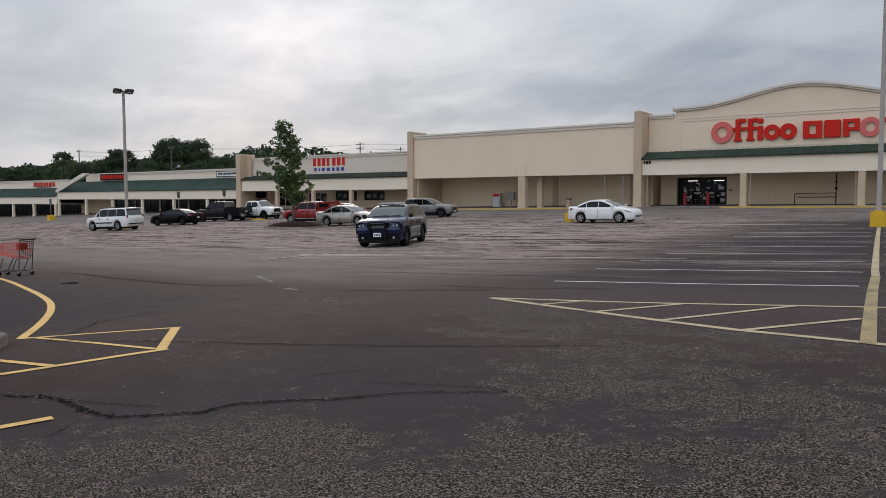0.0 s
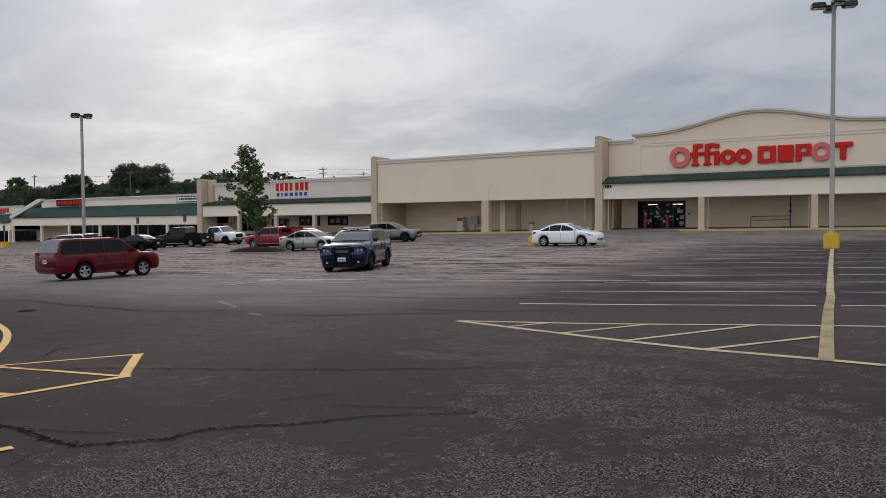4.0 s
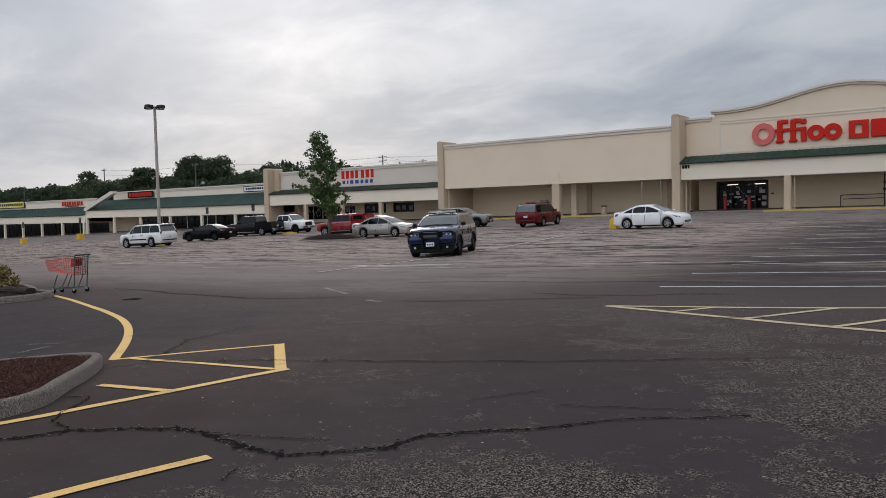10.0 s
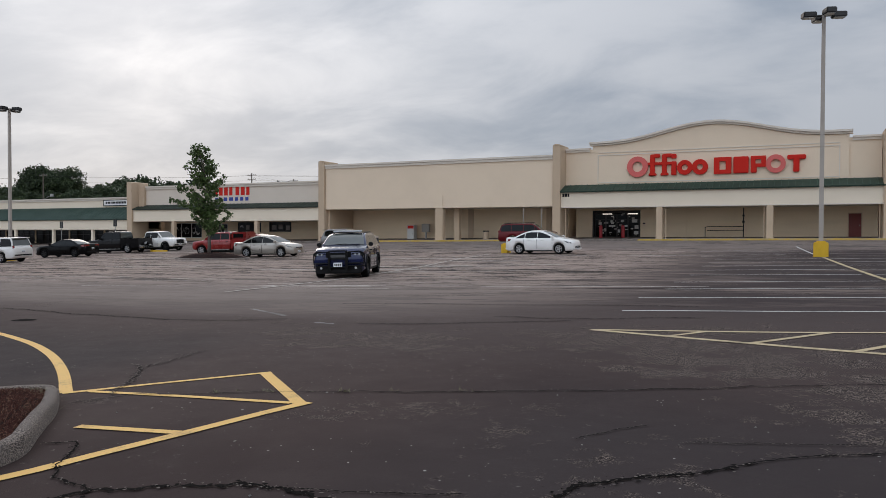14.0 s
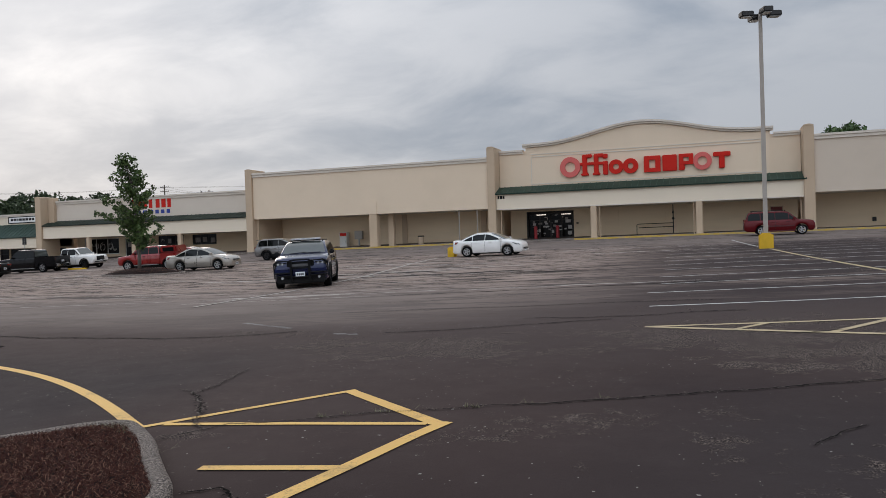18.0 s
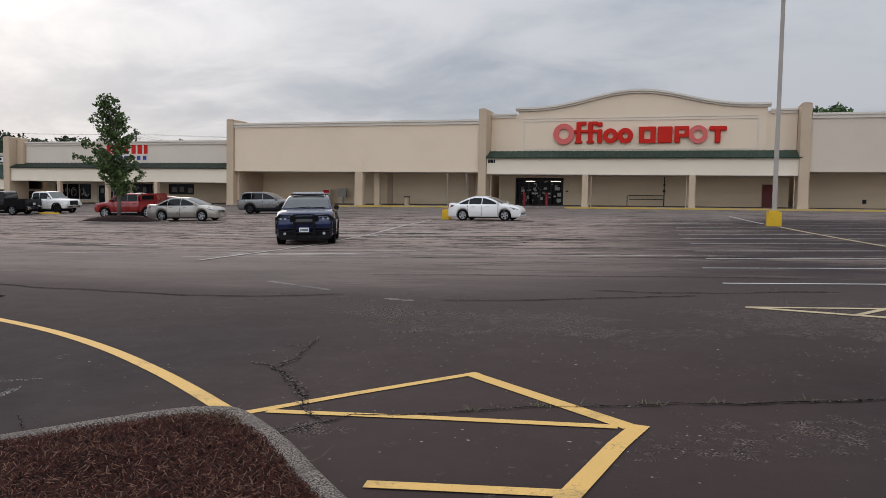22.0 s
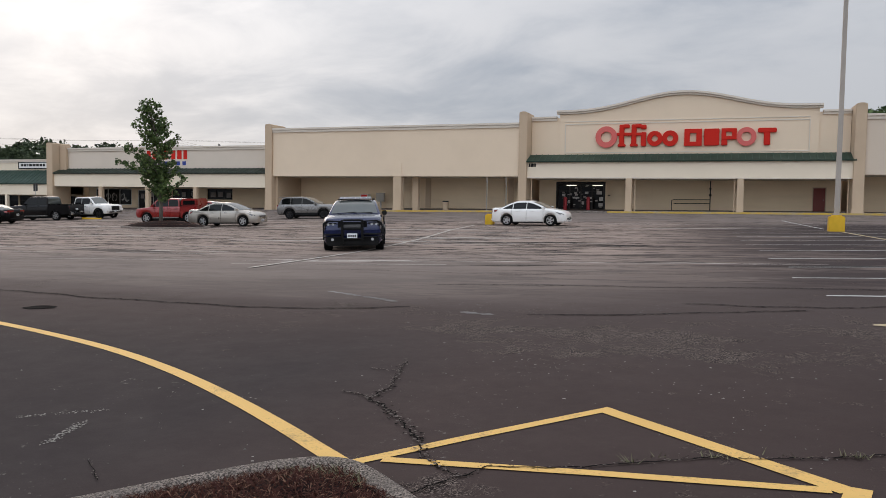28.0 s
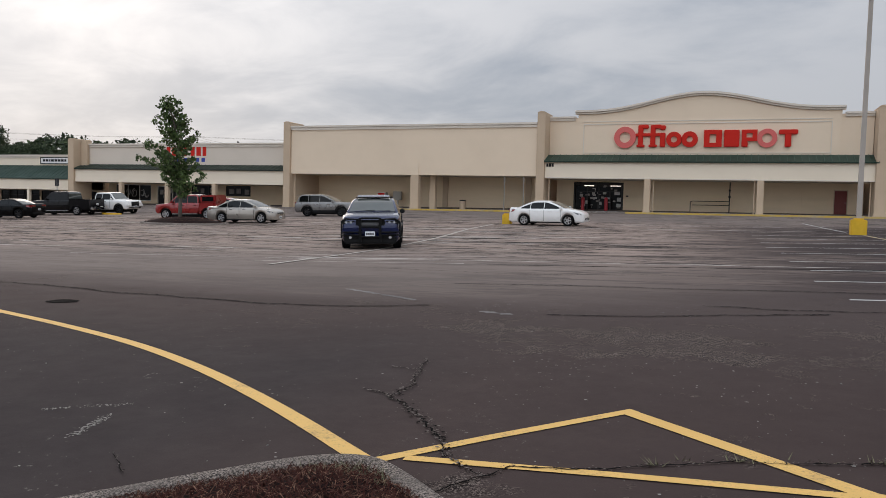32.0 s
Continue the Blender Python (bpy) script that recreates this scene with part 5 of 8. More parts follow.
    tagged(raw("crack_breakage", *crumbs["crack"], M["crack"], kind="stuff"), "dark broken edges along the asphalt cracks", "cracks")
    tagged(raw("crack_grit", *crumbs["patchy"], M["grit"], kind="stuff"), "pale grit along the asphalt cracks", "grit")
    for i, (pts, w) in enumerate((([(-12.2, 11.48), (-11.66, 11.28)], 0.14), ([(-15.4, 13.44), (-13.55, 12.34)], 0.1))):
        ribbon("old_line", pts, w, M["remnant"], 0.0046, "worn remnant of an old painted line", "road marking", step=0.06, rough=0.012, seed=i + 90, group="old line remnants")
    # tar seams and bleached streaks of the old field, all along the stalls
    for i in range(64):
        x, y, ln = rng.uniform(-52, -9), rng.uniform(19.5, 50), rng.uniform(2.5, 11)
        if -23 < x < -18 and 24 < y < 30:
            continue
        tilt = rng.uniform(0.05, 0.14)
        pts = [(x + ln * (k / 4 - 0.5), y + ln * tilt * (k / 4 - 0.5) + rng.uniform(-0.12, 0.12)) for k in range(5)]
        if i % 2:
            ribbon("tar_seam", pts, rng.uniform(0.06, 0.16), M["crack"], 0.0032, "dark tar seam in the old asphalt", "tar seam", step=0.25, rough=0.04, seed=i, group="tar seams")
        else:
            ribbon("bleached_streak", pts, rng.uniform(0.1, 0.3), M["white_faint"], 0.0042, "bleached streak on the old asphalt", "streak", step=0.25, rough=0.05, seed=i, group="bleached streaks")
    # weeds rooted in the crack beside the hatching
    for i, (wx, wy, many) in enumerate(((-9.25, 5.69, 16), (-9.0, 5.82, 9), (-8.74, 5.93, 20), (-8.02, 6.16, 26), (-8.3, 6.06, 8), (-7.55, 6.34, 9), (-6.9, 6.58, 12))):
        verts, faces = [], []
        for _ in range(many):
            a, ln, k = rng.uniform(0, 6.28), rng.uniform(0.025, 0.08), len(verts)
            bx, by = wx + rng.gauss(0, 0.05), wy + rng.gauss(0, 0.012)
            z, tx, ty = G(bx, by) + 0.008, bx + ln * math.cos(a), by + ln * math.sin(a)
            dx, dy = 0.004 * math.sin(a), -0.004 * math.cos(a)
            verts += [(bx - dx, by - dy, z), (bx + dx, by + dy, z), (tx, ty, z + rng.uniform(0.01, 0.045))]
            faces.append((k, k + 1, k + 2))
        tagged(raw("weed", verts, faces, M["dry_grass"]), "small dry weed rooted in an asphalt crack", "weed", group="weeds in the crack")
    verts, faces = [], []
    for wx, wy, many in ((-10.62, 4.72, 60), (-10.4, 4.66, 40), (-10.75, 4.66, 40), (-9.75, 4.15, 18), (-11.3, 4.22, 14)):
        for _ in range(many):
            a, ln, k = rng.uniform(0, 6.28), rng.uniform(0.04, 0.13), len(verts)
            bx, by = wx + rng.gauss(0, 0.07), wy + rng.gauss(0, 0.05)
            z, tx, ty = G(bx, by) + 0.12, bx + ln * math.cos(a), by + ln * math.sin(a)
            dx, dy = 0.003 * math.sin(a), -0.003 * math.cos(a)
            verts += [(bx - dx, by - dy, z), (bx + dx, by + dy, z), (tx, ty, z + rng.uniform(0.01, 0.06))]
            faces.append((k, k + 1, k + 2))
    tagged(raw("dry_grass", verts, faces, M["dry_grass"], kind="stuff"), "dry grass blades in the bark mulch at the kerb", "grass")
    # the pothole: a shallow ragged pit lined dark
    verts, faces = [], []
    n = 18
    for r, z in ((1.0, 0.006), (0.8, 0.012), (0.45, 0.004)):
        for i in range(n):
            a = 2 * math.pi * i / n
            q = r * rng.uniform(0.86, 1.1)
            x, y = -18.76 + 0.27 * q * math.cos(a), 10.27 + 0.21 * q * math.sin(a)
            verts.append((x, y, G(x, y) + z))
    for k in range(2):
        faces += [(k * n + i, k * n + (i + 1) % n, (k + 1) * n + (i + 1) % n, (k + 1) * n + i) for i in range(n)]
    faces.append(tuple(2 * n + i for i in range(n)))
    tagged(raw("pothole", verts, faces, M["crack"], kind="structure"), "dark shallow pothole in the asphalt", "pothole")
    # loose stones and litter of the seal coat
    verts, faces = [], []
    for i in range(1300):
        x, y = rng.uniform(-16, 3), rng.uniform(2.2, 13)
        r = rng.uniform(0.003, 0.008) * (1.8 if rng.random() < 0.1 else 1)
        z, k, t = G(x, y), len(verts), rng.uniform(0, 6.28)
        for j in range(3):
            a = t + j * 2.1
            verts.append((x + r * math.cos(a), y + r * math.sin(a), z + 0.001))
        verts.append((x, y, z + r * 0.9))
        faces += [(k, k + 1, k + 3), (k + 1, k + 2, k + 3), (k + 2, k, k + 3)]
    flakes = ([], [])
    for i in range(170):
        cx, cy = rng.uniform(-13, 2), rng.uniform(4.2, 12.5)
        for _ in range(rng.randint(1, 9)):
            x, y, n, t0 = cx + rng.gauss(0, 0.28), cy + rng.gauss(0, 0.2), rng.randint(4, 6), rng.uniform(0, 6.28)
            s, k = rng.uniform(0.004, 0.011) * (1.5 if rng.random() < 0.1 else 1), len(flakes[0])
            for q in range(n):
                a, r = t0 + 6.28 * q / n, s * rng.uniform(0.5, 1.3)
                vx, vy = x + r * math.cos(a), y + r * math.sin(a)
                flakes[0].append((vx, vy, G(vx, vy) + 0.004))
            flakes[1].append(tuple(range(k, k + n)))
    # what is left of an old painted arrow: scattered crumbs of paint
    for a, b, many in (((-12.82, 4.96), (-12.97, 5.46), 150), ((-13.55, 5.4), (-13.06, 5.73), 90)):
        for _ in range(many):
            f, n, t0, k = rng.random(), rng.randint(4, 6), rng.uniform(0, 6.28), len(flakes[0])
            x, y, s = a[0] + (b[0] - a[0]) * f + rng.gauss(0, 0.022), a[1] + (b[1] - a[1]) * f + rng.gauss(0, 0.022), rng.uniform(0.003, 0.011)
            for q in range(n):
                r = s * rng.uniform(0.5, 1.3)
                vx, vy = x + r * math.cos(t0 + 6.28 * q / n), y + r * math.sin(t0 + 6.28 * q / n)
                flakes[0].append((vx, vy, G(vx, vy) + 0.004))
            flakes[1].append(tuple(range(k, k + n)))
    tagged(raw("seal_flakes", *flakes, M["flake"], kind="stuff"), "small pale flakes on the dark asphalt", "flakes")
    tagged(raw("loose_stones", verts, faces, M["patchy"], kind="stuff"), "scattered pale loose stones on the asphalt", "stones")


cracks()


# ---- planted islands ----
def smooth_loop(pts, n=6):
    """A closed line rounded through its points."""
    out, m = [], len(pts)
    P = [Vector(p) for p in pts]
    for i in range(m):
        a, b, c, d = P[i - 1], P[i], P[(i + 1) % m], P[(i + 2) % m]
        for j in range(n):
            t = j / n
            out.append(0.5 * (2 * b + (c - a) * t + (2 * a - 5 * b + 4 * c - d) * t * t + (3 * b - a - 3 * c + d) * t**3))
    return out


def inset(loop, d):
    """The loop moved inward by d (counter-clockwise loops)."""
    n, out = len(loop), []
    for i in range(n):
        t = (loop[(i + 1) % n] - loop[i - 1]).normalized()
        out.append(loop[i] + Vector((-t.y, t.x)) * d)
    return out


def island(name, pts, label, fill, fill_label, width=0.17, high=0.15, mound=0.1, joints=True):
    loop = smooth_loop(pts)
    area = sum(a.x * b.y - b.x * a.y for a, b in zip(loop, loop[1:] + loop[:1]))
    if area < 0:
        loop.reverse()
    t = thing(name, label, "planting island")
    n = len(loop)
    rings = [(loop, -0.12), (loop, high - 0.03), (inset(loop, 0.03), high), (inset(loop, width - 0.02), high), (inset(loop, width), high - 0.02), (inset(loop, width), -0.12)]
    verts = [(p.x, p.y, G(p.x, p.y) + z) for ring, z in rings for p in ring]
    faces = [(k * n + i, k * n + (i + 1) % n, (k + 1) * n + (i + 1) % n, (k + 1) * n + i) for k in range(len(rings) - 1) for i in range(n)]
    raw("kerb", verts, faces, M["concrete"], t, "rough grey concrete kerb", smooth=True)
    # filling: rings drawn in toward the middle
    inner = inset(loop, width - 0.005)
    c = sum(inner, Vector((0, 0))) / n
    verts, faces = [], []
    steps = 8
    for k in range(steps):
        f = 1 - k / steps
        for p in inner:
            q = c + (p - c) * f
            verts.append((q.x, q.y, G(q.x, q.y) + high - 0.035 + mound * (1 - f * f) + 0.02 * noise.noise((q.x * 3, q.y * 3, 0))))
    verts.append((c.x, c.y, G(c.x, c.y) + high - 0.035 + mound))
    for k in range(steps - 1):
        faces += [(k * n + i, k * n + (i + 1) % n, (k + 1) * n + (i + 1) % n, (k + 1) * n + i) for i in range(n)]
    faces += [((steps - 1) * n + i, (steps - 1) * n + (i + 1) % n, steps * n) for i in range(n)]
    raw("bed", verts, faces, fill, t, fill_label, smooth=True)
    return t, inner, c


def inside(p, loop):
    hit, n = False, len(loop)
    for i in range(n):
        a, b = loop[i], loop[i - 1]
        if (a.y > p.y) != (b.y > p.y) and p.x < (b.x - a.x) * (p.y - a.y) / (b.y - a.y) + a.x:
            hit = not hit
    return hit


def chips(name, parent, inner, c, count, seed, size=(0.03, 0.09), mound=0.1, high=0.15):
    """Shredded bark lying over a bed."""
    rng = random.Random(seed)
    xs, ys = [p.x for p in inner], [p.y for p in inner]
    verts, faces = [], []
    made = 0
    while made < count:
        p = Vector((rng.uniform(min(xs), max(xs)), rng.uniform(min(ys), max(ys))))
        if not inside(p, inner):
            continue
        made += 1
        ln, w, a = rng.uniform(*size), rng.uniform(0.0009, 0.0032), rng.uniform(0, math.pi)
        u, v = Vector((math.cos(a), math.sin(a))), Vector((-math.sin(a), math.cos(a)))
        f = 0.14
        # how far toward the rim along this way
        for k in range(1, 9):
            if not inside(c + (p - c) * (1 + (k / 8.0) ** 2 * 6), inner):
                f = 1 / (1 + (k / 8.0) ** 2 * 6)
                break
        z = G(p.x, p.y) + high - 0.035 + mound * (1 - f * f) + 0.02 * noise.noise((p.x * 3, p.y * 3, 0)) + rng.uniform(0.002, 0.022)
        tip = rng.uniform(-0.016, 0.016)
        k = len(verts)
        for s, r, h in ((-1, -1, -tip), (1, -1, tip), (1, 1, tip), (-1, 1, -tip)):
            q = p + u * (s * ln / 2) + v * (r * w)
            verts.append((q.x, q.y, z + h))
        verts.append((p.x, p.y, z + 0.003))
        faces += [(k, k + 1, k + 4), (k + 1, k + 2, k + 4), (k + 2, k + 3, k + 4), (k + 3, k, k + 4)]
    return raw(name, verts, faces, M["mulch"], parent, kind="stuff")


def islands():
    near = [(-8.94, 2.6), (-8.86, 3.08), (-8.97, 3.45), (-9.35, 3.84), (-9.63, 4.12), (-9.9, 4.4), (-10.26, 4.71), (-10.5, 4.88), (-10.67, 4.92), (-10.84, 4.87), (-11.02, 4.74), (-11.24, 4.49), (-11.48, 4.19), (-11.95, 3.58), (-12.7, 2.5), (-13.05, 0.6), (-12.65, -0.9), (-11.4, -1.3), (-10.1, -0.2), (-9.3, 1.2)]
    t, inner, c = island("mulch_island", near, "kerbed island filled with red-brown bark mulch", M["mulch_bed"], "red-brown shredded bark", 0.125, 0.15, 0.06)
    chips("bark_mulch", t, inner, c, 84000, 3, (0.014, 0.046), mound=0.06)
    far = [(-22.3, 10.12), (-21.85, 9.85), (-21.6, 9.4), (-21.65, 8.75), (-22.2, 8.05), (-24.2, 7.75), (-26.5, 7.7), (-28.5, 8.1), (-29.2, 9.3), (-29.1, 10.8), (-28.1, 11.7), (-26.4, 11.3), (-24.6, 10.75), (-23.3, 10.25)]
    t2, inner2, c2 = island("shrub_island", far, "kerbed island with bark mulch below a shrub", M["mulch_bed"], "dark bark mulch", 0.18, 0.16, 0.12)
    chips("bark_mulch", t2, inner2, c2, 2500, 8, (0.05, 0.12), 0.12, 0.16)
    lawn = [(-15.2, 4.4), (-16.5, 5.45), (-18.6, 6.45), (-21.4, 7.1), (-25, 7.0), (-28, 5.4), (-29, 1.5), (-27, -2.3), (-21, -3.0), (-16.5, -0.5), (-15.1, 2.2)]
    t3, inner3, c3 = island("lawn_island", lawn, "kerbed island with mown green grass", M["grass"], "mown green lawn", 0.14, 0.15, 0.25)
    rng = random.Random(4)
    verts, faces = [], []
    while len(verts) < 45000:
        p = Vector((rng.uniform(-26, -15), rng.uniform(1.5, 7.1)))
        if not inside(p, inner3):
            continue
        f = min(((p - c3).length / 8.0), 1.0)
        z = G(p.x, p.y) + 0.11 + 0.25 * (1 - f * f) * 0.9
        a, h, k = rng.uniform(0, 6.28), rng.uniform(-0.008, 0.014), len(verts)
        dx, dy = 0.012 * math.cos(a), 0.012 * math.sin(a)
        verts += [(p.x - dx, p.y - dy, z - 0.03), (p.x + dx, p.y + dy, z - 0.03), (p.x + dy * 2, p.y - dx * 2, z + h)]
        faces.append((k, k + 1, k + 2))
    raw("grass_blades", verts, faces, M["grass"], t3, kind="stuff")
    # leaf litter blown against the lawn's kerb
    verts, faces = [], []
    rim = [p for p in smooth_loop(lawn) if p.x > -23 and p.y > 0]
    for _ in range(4200):
        p = rng.choice(rim)
        out = Vector((p.x - c3.x, p.y - c3.y)).normalized()
        q = Vector(p) + out * abs(rng.gauss(0.02, 0.22)) + Vector((-out.y, out.x)) * rng.uniform(-0.4, 0.4)
        a, r, k = rng.uniform(0, 6.28), rng.uniform(0.012, 0.04), len(verts)
        z = G(q.x, q.y) + rng.uniform(0.006, 0.03)
        verts += [(q.x + r * math.cos(a), q.y + r * math.sin(a), z), (q.x - r * math.sin(a) * 0.6, q.y + r * math.cos(a) * 0.6, z + 0.008), (q.x - r * math.cos(a), q.y - r * math.sin(a), z), (q.x + r * math.sin(a) * 0.6, q.y - r * math.cos(a) * 0.6, z + 0.004)]
        faces.append((k, k + 1, k + 2, k + 3))
    tagged(raw("leaf_litter", verts, faces, M["litter"], kind="stuff"), "dry brown leaf litter along the lawn kerb", "leaf litter")
    tree = [(-44.88, 40.0), (-43.28, 38.8), (-40.78, 38.1), (-38.28, 38.2), (-37.48, 39.2), (-38.48, 40.2), (-41.08, 41.5), (-43.48, 41.8), (-44.88, 41.2)]
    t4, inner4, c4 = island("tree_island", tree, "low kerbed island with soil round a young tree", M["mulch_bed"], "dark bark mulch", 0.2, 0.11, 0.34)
    chips("bark_mulch", t4, inner4, c4, 2600, 9, (0.06, 0.2), 0.34, 0.11)
    small = [(-86.0, 28.8), (-82.0, 26.9), (-78.4, 27.1), (-78.0, 28.8), (-81.6, 30.9), (-85.6, 30.8)]
    t5, inner5, c5 = island("small_tree_island", small, "low kerbed island round a small tree", M["mulch_bed"], "bare brown soil", 0.16, 0.13, 0.12)


islands()

# ---- vehicles ----
def along(keys, x):
    for (a, u), (b, v) in zip(keys, keys[1:]):
        if x <= b:
            f = min(max((x - a) / (b - a), 0), 1)
            return u + (v - u) * f
    return keys[-1][1]


def car_body(top, half, sill, axles, arch_r, hub, step=0.045):
    """A lofted body shell with wheel arches. top and half: height and half-width along x."""
    x0, x1 = half[0][0], half[-1][0]
    xs = list(np.arange(x0, x1, step)) + [x1]
    for a in axles:
        xs += [a - arch_r + 0.002, a + arch_r - 0.002, a - arch_r * 0.97, a + arch_r * 0.97]
    xs = sorted(xs)
    verts, faces = [], []
    for x in xs:
        w, zt = along(half, x), along(top, x)
        end = min(x - x0, x1 - x)
        zb = sill + max(0.0, 0.16 - end) * 0.9
        for a in axles:
            if abs(x - a) < arch_r:
                zb = max(zb, hub + math.sqrt(arch_r**2 - (x - a) ** 2))
        zb = min(zb, zt - 0.12)
        h = zt - zb
        side = [(0.55 * w, zb), (0.95 * w, zb), (w, zb + min(0.10, 0.2 * h)), (w * 1.005, zb + 0.5 * h), (0.985 * w, zb + 0.78 * h), (0.955 * w, zt - 0.045), (0.90 * w, zt - 0.008), (0.5 * w, zt + 0.012)]
        ring = [(-y, z) for y, z in side] + [(y, z) for y, z in reversed(side)]
        verts += [(x, y, z) for y, z in ring]
    n = 16
    for i in range(len(xs) - 1):
        faces += [(i * n + j, i * n + (j + 1) % n, (i + 1) * n + (j + 1) % n, (i + 1) * n + j) for j in range(n)]
    faces += [tuple(range(n))[::-1], tuple((len(xs) - 1) * n + j for j in range(n))]
    bm = bmesh.new()
    vs = [bm.verts.new(v) for v in verts]
    for f in faces:
        bm.faces.new([vs[i] for i in f])
    return bm


def wheel(parent, x, y, r, wide, rim_mat, out):
    hub = part("wheel", rod(bmesh.new(), (0, -wide * 0.3, 0), (0, wide * 0.3, 0), r * 0.32, sides=14), M["plastic"], parent)
    bm = bmesh.new()
    n = 28
    prof = ((r * 0.68, -0.5), (r * 0.93, -0.5), (r, -0.36), (r, 0.36), (r * 0.93, 0.5), (r * 0.68, 0.5))
    loops = [[bm.verts.new((q * math.cos(2 * math.pi * i / n), s * wide, q * math.sin(2 * math.pi * i / n))) for i in range(n)] for q, s in prof]
    for k in range(6):
        a, b = loops[k], loops[(k + 1) % 6]
        for i in range(n):
            bm.faces.new((a[i], a[(i + 1) % n], b[(i + 1) % n], b[i]))
    part("tyre", bm, M["tyre"], hub, smooth=False)
    bm = bmesh.new()
    face = out * wide * 0.42
    loops = [[bm.verts.new((q * math.cos(2 * math.pi * i / n), s, q * math.sin(2 * math.pi * i / n))) for i in range(n)] for q, s in ((r * 0.69, face), (r * 0.60, face), (r * 0.58, face * 0.2), (r * 0.69, face * 0.2))]
    for k in range(4):
        a, b = loops[k], loops[(k + 1) % 4]
        for i in range(n):
            bm.faces.new((a[i], a[(i + 1) % n], b[(i + 1) % n], b[i]))
    for i in range(5):
        a = 2 * math.pi * i / 5
        c, s = math.cos(a), math.sin(a)
        w0, w1 = r * 0.13, r * 0.09
        q = [(r * 0.06, -w0), (r * 0.62, -w1), (r * 0.62, w1), (r * 0.06, w0)]
        lo = [bm.verts.new((u * c - v * s, face * 0.55, u * s + v * c)) for u, v in q]
        hi = [bm.verts.new((u * c - v * s, face * 0.95, u * s + v * c)) for u, v in q]
        for j in range(4):
            bm.faces.new((lo[j], lo[(j + 1) % 4], hi[(j + 1) % 4], hi[j]))
        bm.faces.new(hi)
        bm.faces.new(lo)
    part("rim", bm, rim_mat, hub)
    hub.matrix_basis = pose(x, y, r)
    return hub


def roofline(belt, roof, xs, crown, arch):
    """The side outline of a cabin, its upper corners rounded off; arch: how far the rounding reaches along each edge."""
    rb, rr, fr, fb = xs
    P = [Vector((rb, belt - 0.05)), Vector((rr, roof - 0.02)), Vector(((rr + fr) / 2, roof + crown)), Vector((fr, roof - 0.02)), Vector((fb, belt - 0.05))]
    out = [P[0], P[0].lerp(P[1], (1 - arch) * 0.5)]
    for a, c, b in ((P[0], P[1], P[2]), (P[2], P[3], P[4])):
        u, v = c.lerp(a, arch), c.lerp(b, arch)
        out += [u.lerp(c, t).lerp(c.lerp(v, t), t) for t in (0, 0.2, 0.4, 0.6, 0.8, 1.0)]
    return out + [P[4].lerp(P[3], (1 - arch) * 0.5), P[4]]


